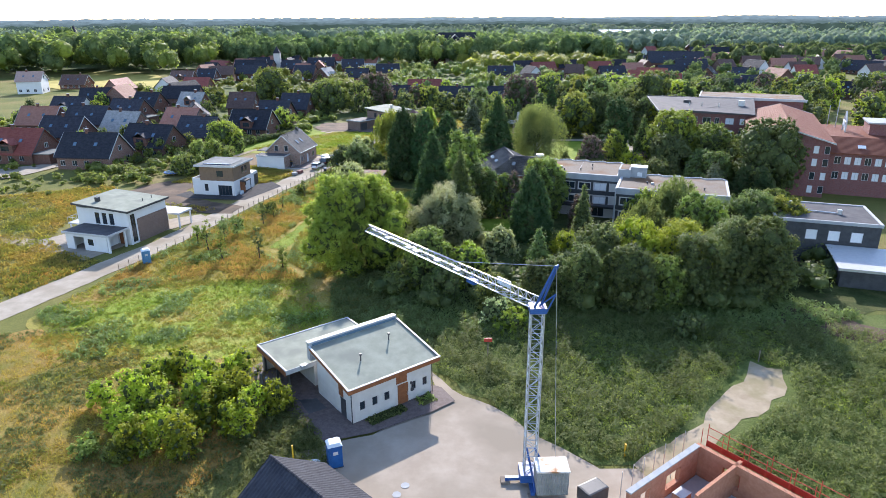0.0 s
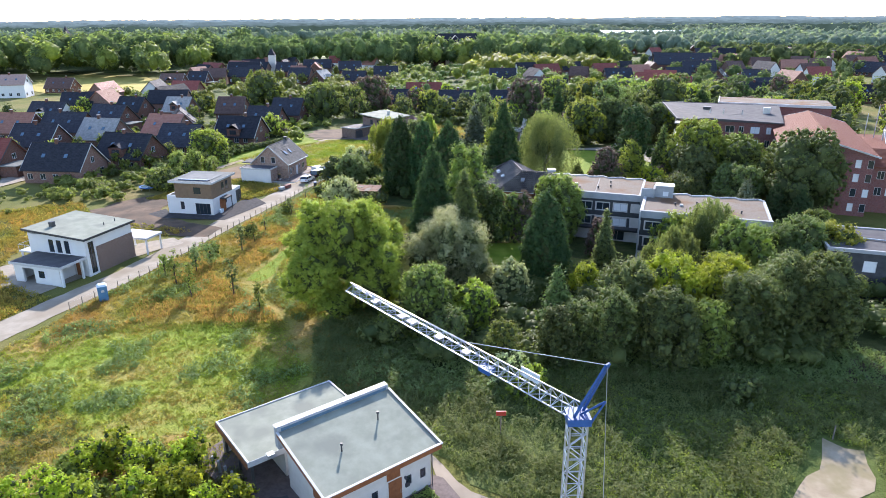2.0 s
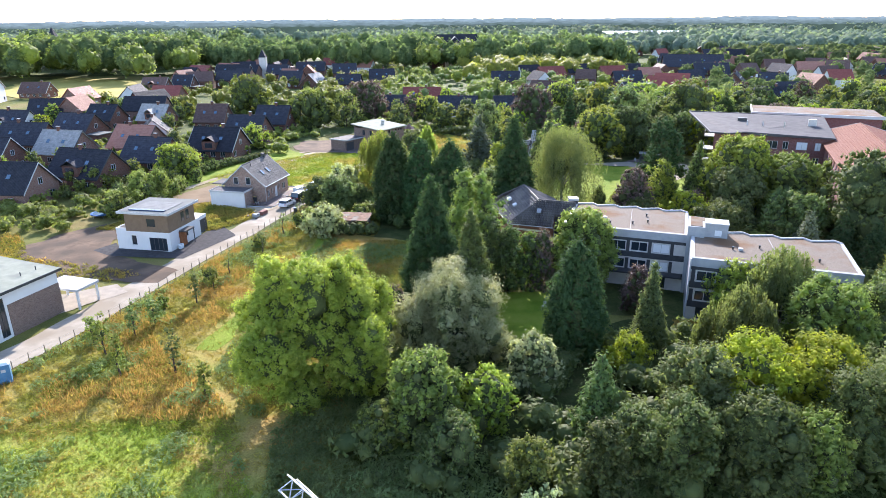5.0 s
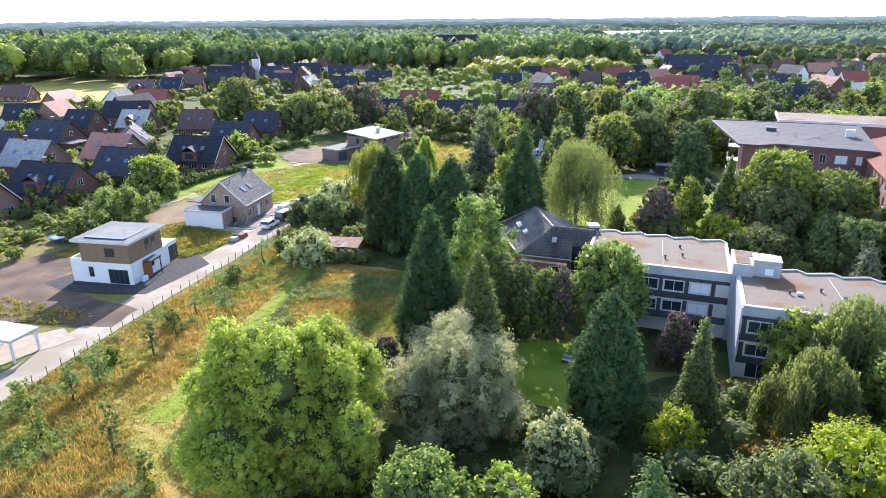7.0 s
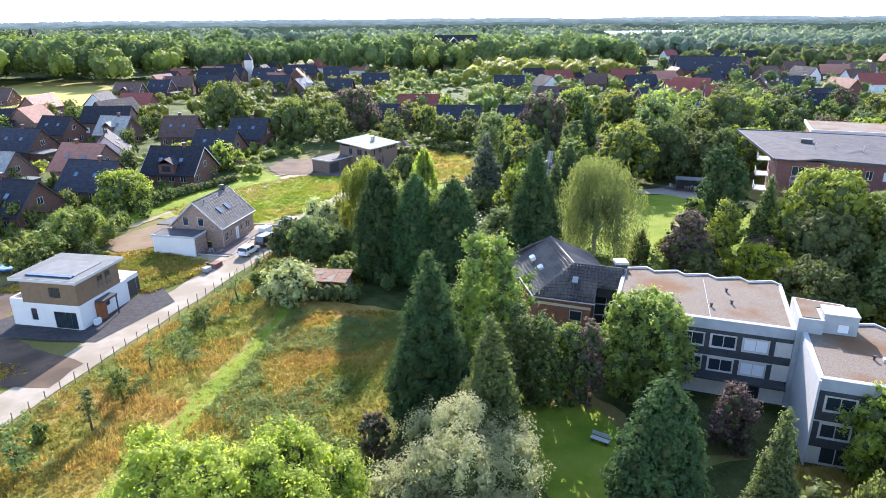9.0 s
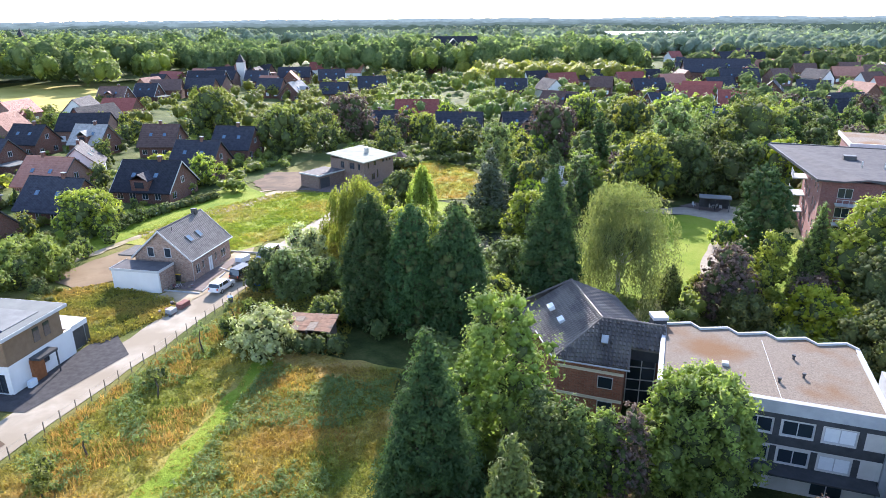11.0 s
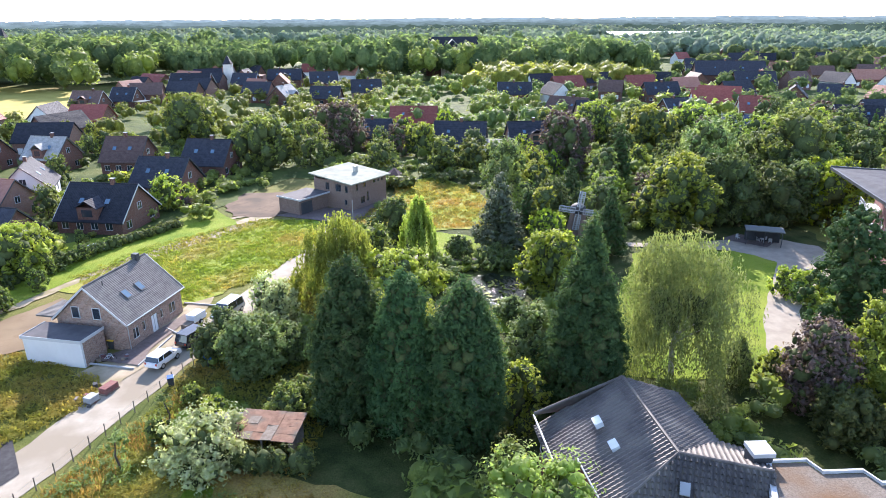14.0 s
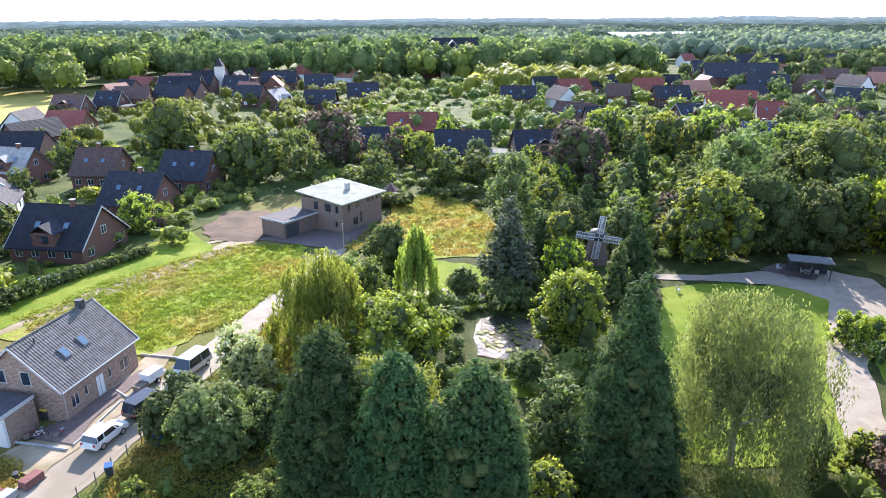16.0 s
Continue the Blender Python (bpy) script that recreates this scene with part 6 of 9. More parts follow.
tree(22.9, 95.2, 10.6, 2.1, "cone", "l_birch", 0.3, 15750, 0.12, label="slim light-green conifer beside the clinic")
tree(24.9, 105.1, 6.0, 1.9, "loose", "l_purple", 0.2, 5171, 0.15, label="reddish-leaved small tree in the park")
tree(-4.6, 105.1, 4.0, 1.4, "round", "l_purple", 0.1, 2247, 0.17, label="purple shrub beside the conifers")
tree(6.4, 118.0, 14.4, 4.0, "loose", "l_green", 0.4, 16000, 0.17, label="tall loose broadleaf tree beside the conifers")
tree(5.1, 128.0, 9.0, 1.9, "loose", "l_green", 0.3, 5071, 0.18, label="slim tree behind the conifers")
tree(5.1, 109.4, 9.0, 1.6, "cone", "l_conlight", 0.3, 4487, 0.17, label="young light conifer in the park")
tree(-17.7, 136.8, 4.8, 3.6, "loose", "l_silver", 0.1, 7101, 0.19, label="round silver-green shrub in the park")
tree(-3.1, 152.4, 8.0, 4.9, "round", "l_bright", 0.2, 13801, 0.19, label="light-green tree behind the giant conifers")
tree(-3.2, 166.6, 7.5, 5.9, "round", "l_bright", 0.2, 9332, 0.26, label="light-green tree by the pond")
tree(10.2, 149.1, 8.0, 2.9, "loose", "l_birch", 0.2, 7965, 0.18, label="pale flowering tree in the park")
tree(8.0, 142.0, 6.5, 2.1, "round", "l_bright", 0.2, 3860, 0.19, label="light-green shrub tree in the park")
tree(15.8, 169.3, 9.0, 4.1, "round", "l_bright", 0.3, 6532, 0.26, label="bright broadleaf tree by the pond")
tree(16.6, 193.3, 9.0, 2.0, "column", "l_conifer", 0.3, 1895, 0.30, label="dark columnar conifer in the park")
tree(27.8, 185.6, 11.0, 3.1, "cone", "l_conifer", 0.3, 3863, 0.30, label="dark conifer beside the windmill")
tree(24.5, 181.8, 8.5, 2.5, "cone", "l_conlight", 0.3, 2442, 0.30, label="soft green conifer in the park")
tree(18.6, 191.1, 9.5, 2.2, "tall", "l_bright", 0.3, 2284, 0.29, label="bright slender tree in the park")
tree(18.6, 186.8, 6.5, 3.4, "round", "l_yellow", 0.2, 3249, 0.29, label="golden-leaved shrub tree in the park")
tree(11.7, 189.0, 12.0, 5.0, "cedar", "l_cedar", 0.4, 8069, 0.29, label="blue-grey cedar by the pond")
tree(14.9, 217.5, 12.0, 4.5, "loose", "l_birch", 0.4, 3649, 0.38, label="pale-leaved broadleaf tree in the park")
tree(28.2, 214.7, 9.0, 3.0, "cone", "l_conifer", 0.3, 1401, 0.42, label="dark conifer in the park")
tree(35.3, 216.5, 11.0, 3.0, "round", "l_dark", 0.3, 1708, 0.41, label="dark round tree in the park")
tree(41.0, 227.4, 14.0, 3.3, "cone", "l_conifer", 0.4, 2132, 0.42, label="tall dark conifer in the park")
tree(42.5, 198.0, 12.3, 6.6, "round", "l_bright", 0.3, 9000, 0.30, label="dense light-green round tree")
tree(31.2, 238.3, 14.0, 6.5, "round", "l_purple", 0.4, 5594, 0.41, label="copper beech in the park")
tree(-22.9, 271.0, 13.0, 8.6, "round", "l_purple", 0.4, 7748, 0.41, label="copper beech in the park")
tree(-39.6, 251.8, 12.0, 7.6, "tall", "l_green", 0.4, 6251, 0.41, label="tall broadleaf tree by the gardens")
tree(-27.9, 251.9, 11.0, 5.4, "loose", "l_green", 0.3, 4370, 0.38, label="broadleaf tree by the gardens")
tree(-67.5, 283.3, 14.0, 7.1, "tall", "l_willow", 0.4, 6319, 0.41, label="bright yellow-green globe-shaped willow")
tree(-1.1, 263.0, 8.5, 5.1, "round", "l_bright", 0.3, 2947, 0.41, label="light-green garden tree in the park")
tree(12.2, 251.6, 9.0, 3.2, "round", "l_dark", 0.3, 1632, 0.41, label="dark garden tree in the park")
tree(5.0, 244.0, 8.0, 4.3, "round", "l_green", 0.2, 2211, 0.41, label="garden tree in the park")
tree(22.5, 226.5, 8.5, 3.3, "loose", "l_bright", 0.3, 1886, 0.38, label="light garden tree in the park")
tree(-11.4, 255.1, 8.0, 2.9, "cone", "l_conifer", 0.2, 1268, 0.42, label="dark garden conifer in the park")
tree(50.0, 281.0, 11.0, 6.9, "tall", "l_bright", 0.3, 5213, 0.41, label="tall bright broadleaf tree")
tree(61.2, 269.6, 11.0, 7.2, "tall", "l_bright", 0.3, 5540, 0.41, label="tall bright broadleaf tree")
tree(74.4, 273.8, 11.0, 7.5, "tall", "l_bright", 0.3, 5761, 0.41, label="tall bright broadleaf tree")
tree(63.4, 234.6, 12.0, 6.9, "birch", "l_birch", 0.4, 4954, 0.32, label="drooping pale tree in the park")
tree(67.1, 222.3, 12.0, 4.8, "loose", "l_birch", 0.4, 3963, 0.38, label="pale tree behind the park")
tree(91.1, 249.8, 11.0, 8.4, "tall", "l_green", 0.3, 6791, 0.41, label="tall broadleaf tree behind the park")
tree(51.0, 200.5, 12.0, 5.6, "round", "l_dark", 0.3, 7000, 0.30, label="dark tree behind the shelter")
tree(59.4, 200.5, 10.3, 5.0, "round", "l_dark", 0.3, 6000, 0.30, label="dark tree behind the shelter")
tree(70.5, 200.0, 11.0, 5.6, "round", "l_yellow", 0.3, 6000, 0.30, label="yellow-green tree behind the park")
tree(65.0, 201.0, 10.5, 4.2, "round", "l_dark", 0.3, 5000, 0.30, label="dark tree beside the shelter")
tree(53.5, 214.0, 15.8, 5.6, "loose", "l_birch", 0.4, 6000, 0.32, label="tall pale-leaved tree behind the shelter")
tree(72.0, 215.0, 17.0, 7.0, "tall", "l_green", 0.4, 8000, 0.34, label="tall broadleaf tree behind the park")
tree(89.9, 233.0, 12.0, 5.2, "cone", "l_conifer", 0.4, 3559, 0.42, label="dark conifer behind the park")
tree(34.2, 148.0, 4.0, 1.9, "round", "l_bright", 0.1, 2493, 0.19, label="bright shrub by the path")
tree(30.9, 149.0, 5.0, 1.8, "column", "l_dark", 0.1, 2450, 0.19, label="dark clipped bush in the park")
tree(35.3, 138.7, 5.0, 3.1, "round", "l_dark", 0.1, 5450, 0.19, label="dark shrub in the park")
tree(46.1, 143.3, 5.0, 3.0, "loose", "l_purple", 0.1, 6181, 0.18, label="purple shrub in the park")
tree(53.6, 127.4, 5.5, 2.3, "cone", "l_bright", 0.2, 3740, 0.19, label="bright pointed shrub in the park")
tree(74.2, 147.4, 9.0, 6.2, "round", "l_green", 0.3, 14625, 0.19, label="broadleaf tree before the red building")
tree(64.5, 148.2, 9.5, 7.3, "round", "l_green", 0.3, 14625, 0.19, label="broadleaf tree before the red building")
tree(-18.8, 164.5, 6.0, 2.2, "loose", "l_silver", 0.2, 4698, 0.18, label="loose grey-green shrub tree")
tree(-21.5, 157.2, 5.0, 2.1, "round", "l_dark", 0.1, 3191, 0.19, label="dark clipped shrub in the park")
tree(-18.4, 152.8, 6.0, 2.5, "loose", "l_birch", 0.2, 8837, 0.18, label="loose grey-green shrub tree")
tree(-14.0, 154.8, 4.0, 2.4, "round", "l_dark", 0.1, 3286, 0.19, label="dark shrub in the park")
tree(-11.5, 144.4, 3.0, 2.7, "round", "l_green", 0.1, 3177, 0.19, label="hedge-like shrub in the park")
tree(-17.6, 152.0, 6.0, 3.0, "loose", "l_birch", 0.2, 10867, 0.18, label="loose light-green tree by the road")
tree(-22.5, 154.9, 4.5, 2.0, "round", "l_dark", 0.1, 2778, 0.19, label="dark shrub by the road")
tree(-16.7, 162.4, 6.0, 2.2, "loose", "l_silver", 0.2, 4517, 0.18, label="pale shrub by the road")
tree(-14.3, 155.6, 4.0, 2.3, "round", "l_dark", 0.1, 3141, 0.19, label="dark shrub in the park")
tree(-18.4, 142.7, 3.5, 1.4, "loose", "l_bright", 0.1, 1745, 0.18, label="roadside bush in the park")
tree(-4.7, 193.7, 7.0, 3.2, "round", "l_dark", 0.2, 3137, 0.29, label="dark tree beside the brown house")
tree(-6.8, 180.3, 7.0, 2.4, "loose", "l_green", 0.2, 2528, 0.27, label="loose tree beside the willow")
tree(5.2, 185.9, 3.5, 2.6, "column", "l_dark", 0.1, 1447, 0.30, label="dark clipped yew by the pond")
tree(10.6, 181.4, 2.5, 4.7, "round", "l_dark", 0.1, 2618, 0.29, label="dark shrubs behind the pond")
tree(10.4, 162.4, 4.0, 1.7, "column", "l_dark", 0.1, 1973, 0.19, label="dark clipped yew by the pond")
tree(47.4, 168.6, 4.0, 3.4, "round", "l_bright", 0.1, 2970, 0.26, label="shrub beside the park path")
tree(-57.6, 179.4, 7.5, 4.3, "tall", "l_bright", 0.2, 4888, 0.29, label="bright garden tree in the park")
tree(-55.8, 159.7, 6.0, 5.9, "round", "l_green", 0.2, 14625, 0.19, label="garden shrubs in the park")
tree(-54.8, 184.2, 2.5, 2.7, "round", "l_dark", 0.1, 1260, 0.29, label="garden hedge shrub in the park")
tree(-48.8, 214.0, 6.5, 3.7, "loose", "l_bright", 0.2, 1862, 0.38, label="light garden tree in the park")
tree(-70.8, 170.1, 5, 5.3, "round", "l_green", 0.1, 6203, 0.26, label="garden shrubs in the park")
tree(-57.2, 148.7, 4.5, 3.3, "round", "l_green", 0.1, 5621, 0.19, label="garden shrub in the park")
tree(-57.7, 183.5, 6.5, 4.2, "tall", "l_bright", 0.2, 4297, 0.29, label="bright garden tree in the park")
tree(34.7, 101.0, 7.6, 3.6, "round", "l_bright", 0.2, 15984, 0.17, label="dense green tree before the clinic wing")
tree(66.2, 126.5, 14.6, 7.0, "tall", "l_dark", 0.4, 14625, 0.19, label="very dark dense tree before the red gable")
tree(43.5, 153, 16, 4.2, "loose", "l_conifer", 0.5, 14625, 0.18, label="dark drooping spruce beside the red building")
tree(35.6, 143.6, 9.2, 3.1, "round", "l_purple", 0.3, 8222, 0.19, label="round purple-leaved tree by the path")
tree(40.6, 144.6, 10.1, 2.6, "loose", "l_bright", 0.3, 8121, 0.18, label="bright young tree by the path")
tree(42.5, 137.4, 6.2, 4.3, "round", "l_yellow", 0.2, 9777, 0.19, label="yellow-green shrub tree behind the clinic")
tree(48.1, 147.8, 13.1, 3.1, "cone", "l_conlight", 0.4, 9893, 0.19, label="soft green conifer by the red building")
tree(53.4, 142.9, 14.2, 6.0, "tall", "l_bright", 0.4, 14625, 0.19, label="bright broadleaf tree before the red building")
tree(50.5, 138, 10.2, 5.4, "round", "l_birch", 0.3, 14625, 0.19, label="pale-leaved tree before the red building")
tree(59.9, 138.2, 12.0, 6.0, "round", "l_green", 0.4, 14625, 0.19, label="dense broadleaf tree before the red building")
tree(52, 117.6, 8.75, 2.5, "cone", "l_cedar", 0.3, 5672, 0.19, label="small blue spruce behind the clinic")
tree(56, 128, 8.5, 5, "round", "l_dark", 0.3, 14625, 0.19, label="dark tree behind the clinic")
tree(46, 130, 6.5, 4.5, "round", "l_dark", 0.2, 10721, 0.19, label="dark shrub tree behind the clinic")
tree(62, 118, 7.0, 3.0, "cone", "l_conifer", 0.2, 6235, 0.19, label="small dark conifer behind the clinic")


# ---- shrubs of the meadow thicket ----
def shrub(x, y, h, r, leaf, label, n=2600, size=0.20, kind="round"):
    return tree(x, y, h, r, kind, leaf, 0.05, n, size, label=label, name="shrub", category="shrub", k=14)


srng = np.random.default_rng(11)
for k in range(52):
    a, q = srng.uniform(0, math.tau), math.sqrt(srng.random())
    x, y = -23.2 + 9.4 * q * math.cos(a), 51.3 + 7.4 * q * math.sin(a)
    big = srng.random() < 0.55
    shrub(x, y, srng.uniform(2.6, 4.6) if big else srng.uniform(1.2, 2.4), srng.uniform(1.1, 1.9) if big else srng.uniform(0.9, 1.6), "l_yellow" if big else "l_green",
          "bright-green willow shrub in a thicket" if big else "low grey-green shrub in a thicket", 2000, 0.17, "loose")
for x, y in ((-35.2, 96.5), (-32.8, 103.9), (-26.2, 92.3), (-21.7, 88.0), (-29.8, 109.5), (-34.0, 101.0), (-28.9, 113.8), (-31.6, 92.0), (-37.6, 98.8)):
    tree(x, y, srng.uniform(3.2, 5.2), srng.uniform(0.7, 1.15), "loose", "l_green" if srng.random() < 0.6 else "l_birch", 0.5, 1100, 0.16, label="young roadside sapling in tall grass", name="sapling", k=11, core=0.25)
for x, y in ((-28.4, 119.4), (-26.0, 128.1), (-24.6, 137.5), (-22.8, 143.0)):
    tree(x, y, srng.uniform(3.6, 4.6), 1.1, "loose", "l_birch", 1.2, 420, 0.15, label="thin half-bare roadside sapling", name="sapling", k=7, core=0)
for x, y in ((-27.3, 131), (-23, 141), (-30.5, 116.5), (-22, 147), (-33.5, 108.2)):
    shrub(x, y, srng.uniform(1.4, 2.4), srng.uniform(0.8, 1.3), "l_green", "roadside bush beside the fence", 900)


# ---- a stock of mid-distance trees, shared by many ----
STOCK = {}


def stock(kind, leaf, var):
    key = (kind, leaf, var)
    if key not in STOCK:
        rng = np.random.default_rng(var * 13 + len(kind))
        if kind == "cone":
            lb = lobes_cone(2.6, 0.4, 10.0, rng, 9)
        else:
            lb = lobes_round(4.0, -0.3, 10.0, rng, 22, 0.40)
        STOCK[key] = (mesh_of(trunk_bm(6.0, 0.25, rng, 3, 1.5), "trunk", M["bark"]), crown_mesh("crown", lb, 2000, 0.30, M[leaf], rng, jitter=0.8, core=0.55, clump=0.16))
    return STOCK[key]


def mid_tree(x, y, h, r, kind, leaf, var, label, group):
    ob = thing("tree", pose(x, y, 0, 0, 0, (x * 37 + y * 91) % 360), label, "tree", group)
    tm, cm = stock(kind, leaf, var)
    sc = Matrix.Diagonal((r / 4.0, r / 4.0, h / 10.0, 1)) if kind != "cone" else Matrix.Diagonal((r / 2.6, r / 2.6, h / 10.0, 1))
    part("trunk", tm, M["bark"], ob, m=sc)
    part("crown", cm, M[leaf], ob, m=sc)
    return ob


TAKEN = [(o.matrix_basis.translation.x, o.matrix_basis.translation.y, 9.0) for o in scene.objects if o.parent is None and o.get("category") == "house"]
TAKEN += [(o.matrix_basis.translation.x, o.matrix_basis.translation.y, 5.0) for o in scene.objects if o.parent is None and o.get("category") == "tree"]


def scatter(n, x0, x1, y0, y1, hmin, hmax, mix, group, label, seed, gap=4.0, house_gap=8.5, keep_out=()):
    rng = np.random.default_rng(seed)
    names = [m[0] for m in mix]
    wts = np.array([m[1] for m in mix], float)
    made = tries = 0
    while made < n and tries < n * 25:
        tries += 1
        x, y = rng.uniform(x0, x1), rng.uniform(y0, y1)
        if any((x - a) ** 2 + (y - b) ** 2 < (house_gap if g > 6 else gap) ** 2 for a, b, g in TAKEN):
            continue
        if any(a < x < b and c < y < d for a, b, c, d in keep_out):
            continue
        leaf = names[rng.choice(len(names), p=wts / wts.sum())]
        cone = leaf == "l_conifer"
        h = rng.uniform(hmin, hmax)
        mid_tree(x, y, h * (1.15 if cone else 1), h * (rng.uniform(0.2, 0.27) if cone else rng.uniform(0.36, 0.5)), "cone" if cone else "round", leaf, int(rng.integers(3)), label, group)
        TAKEN.append((x, y, 4.0))
        made += 1


GARDEN = (("l_green", 3), ("l_bright", 3), ("l_dark", 2), ("l_purple", 0.8), ("l_conifer", 1), ("l_yellow", 1))
scatter(62, -150, -58, 172, 290, 3.5, 7.0, GARDEN, "garden trees", "garden tree between the brick houses", 1, 4.0, 8.0)
scatter(34, -20, 130, 250, 300, 6, 10, GARDEN, "garden trees", "broadleaf tree between houses", 3, 5.5, 9.0)
scatter(30, 66, 120, 195, 270, 8, 12, GARDEN, "park trees", "tall park tree behind the red building", 5, 6.0, 9.0)
scatter(46, 98, 200, 175, 300, 7, 12, GARDEN, "trees round the care home", "broadleaf tree beyond the care home", 8, 6.0, 11.0)
scatter(34, -14, 66, 196, 250, 4, 8, GARDEN, "park trees", "park tree among shrubs", 6, 4.5, 9.0, ((-10, 12, 196, 240), (30, 60, 180, 196)))
scatter(20, -66, -50, 150, 200, 2.0, 3.6, (("l_dark", 2), ("l_green", 2)), "garden hedge trees", "tall garden hedge shrub", 7, 2.6, 8.0)


# ---- far woods: uncountable crowns ----
def far_woods(name, spots, material, label, seed, quads=110, size=0.75, body=1.0, lumps=3):
    """Crowns in one mesh: lumpy masses each, with leaf clumps on their upper side."""
    rng = np.random.default_rng(seed)
    iv, fi = ICO1
    V, F = [], []
    off = 0
    for x, y, h, r in spots:
        for j in range(lumps):
            a = rng.uniform(0, math.tau)
            q = 0.42 if lumps < 4 else rng.uniform(0.15, 0.62)
            c = np.array((x + q * r * math.cos(a), y + q * r * math.sin(a), h * rng.uniform(0.42, 0.62 if lumps < 4 else 0.74)))
            rad = np.array((r * 0.68, r * 0.68, h * 0.38)) * rng.uniform(0.75, 1.1) * (1.0 if lumps < 4 else 0.74)
            v = c + iv * rad * body * (1 + 0.12 * rng.normal(size=(len(iv), 1)))
            V.append(v)
            F.append(fi + off)
            off += len(v)
            d = unit(rng.normal(size=(quads // lumps, 3)) + (0, -0.3, 0.45))
            q, f = leaf_tris(c + d * rad * (1 + 0.1 * rng.normal(size=(len(d), 1))), unit(0.8 * d + 0.5 * rng.normal(size=d.shape) + (0, 0, 0.5)), size * 1.25 * r / 5.0, rng)
            V.append(q)
            F.append(f + off)
            off += len(q)
    me = np_mesh(name, np.vstack(V), np.vstack(F), material)
    return tagged(new(name, me), label, "woods", kind="stuff")


def spread(n, x0, x1, y0, y1, hmin, hmax, seed, clear=(), skew=0.0, patchy=0.0, wide=0.5):
    rng = np.random.default_rng(seed)
    out = []
    while len(out) < n:
        y = rng.uniform(y0, y1)
        x = rng.uniform(x0, x1) * (1 + skew * (y - y0) / (y1 - y0))
        if patchy and noise.noise(Vector((x * 0.006, y * 0.004, seed))) < patchy - 0.5:
            continue
        if any(a < x < b and c < y < d for a, b, c, d in clear):
            continue
        h = rng.uniform(hmin, hmax)
        out.append((x, y, h, h * rng.uniform(0.84, 1.2) * wide))
    return out


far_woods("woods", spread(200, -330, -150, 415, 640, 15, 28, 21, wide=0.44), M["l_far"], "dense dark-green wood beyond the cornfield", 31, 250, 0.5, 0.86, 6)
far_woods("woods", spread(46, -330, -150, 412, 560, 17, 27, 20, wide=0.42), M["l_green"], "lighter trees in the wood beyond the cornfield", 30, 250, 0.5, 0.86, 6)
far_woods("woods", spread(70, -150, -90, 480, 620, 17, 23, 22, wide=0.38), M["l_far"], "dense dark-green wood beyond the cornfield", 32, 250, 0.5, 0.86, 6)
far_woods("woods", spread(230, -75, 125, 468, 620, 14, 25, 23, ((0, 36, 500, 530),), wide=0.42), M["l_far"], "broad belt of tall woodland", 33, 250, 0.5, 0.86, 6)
far_woods("woods", spread(34, -10, 125, 470, 600, 17, 23, 29, ((0, 36, 480, 530),), wide=0.4), M["l_green"], "lighter trees in the belt of woodland", 39, 250, 0.5, 0.86, 6)
far_woods("woods", spread(90, 20, 110, 415, 470, 9, 13, 24), M["l_bright"], "row of bright plantation trees", 34, 150, 0.6)
CLEAR = ((-240, -80, 640, 950), (-60, 120, 890, 985), (255, 420, 960, 1120))
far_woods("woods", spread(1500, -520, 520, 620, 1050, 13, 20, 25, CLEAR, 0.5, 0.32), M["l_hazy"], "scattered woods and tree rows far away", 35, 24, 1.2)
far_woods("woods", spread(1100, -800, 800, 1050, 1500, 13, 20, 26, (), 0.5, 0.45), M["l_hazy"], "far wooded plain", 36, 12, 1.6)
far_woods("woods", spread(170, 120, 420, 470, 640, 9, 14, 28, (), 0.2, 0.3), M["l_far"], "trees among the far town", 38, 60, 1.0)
far_woods("woods", spread(170, -150, -20, 285, 470, 3.5, 8, 61, ((-240, -138, 320, 470),)), M["l_green"], "garden trees between far houses", 62, 90, 0.7, 0.78)
far_woods("woods", spread(130, -20, 130, 300, 465, 4, 8.5, 63), M["l_green"], "trees between the far houses", 64, 90, 0.7, 0.78)
far_woods("woods", spread(100, -20, 130, 290, 465, 4, 8.5, 65), M["l_dark"], "dark trees between the far houses", 66, 90, 0.7, 0.78)
far_woods("woods", spread(150, 110, 340, 260, 500, 5, 10, 67), M["l_far"], "trees among the town houses", 68, 90, 0.7, 0.78)


far_woods("woods", spread(210, -150, 130, 285, 470, 2.0, 4.2, 101, ((-240, -138, 320, 470),)), M["l_dark"], "dark hedges and shrubs between far houses", 102, 60, 0.9, 0.8)
far_woods("woods", spread(120, -150, 130, 285, 470, 2.0, 4.5, 103, ((-240, -138, 320, 470),)), M["l_green"], "green hedges and shrubs between far houses", 104, 60, 0.9, 0.8)


# ---- low undergrowth that fills the park and the wood ----
def thicket(name, n, region, hmin, hmax, leaf, label, seed, quads=130, size=0.17, avoid=(), houses=0.0):
    rng = np.random.default_rng(seed)
    x0, x1, y0, y1 = region
    spots = []
    tries = 0
    while len(spots) < n and tries < n * 30:
        tries += 1
        x, y = rng.uniform(x0, x1), rng.uniform(y0, y1)
        if any(a < x < b and c < y < d for a, b, c, d in avoid):
            continue
        if houses and any((x - a) ** 2 + (y - b) ** 2 < houses ** 2 for a, b, g in TAKEN if g > 6):
            continue
        h = rng.uniform(hmin, hmax)
        spots.append((x, y, h, h * rng.uniform(0.55, 0.8)))
    far_woods(name, spots, M[leaf], label, seed + 1, quads, size * 3.2, 0.78)


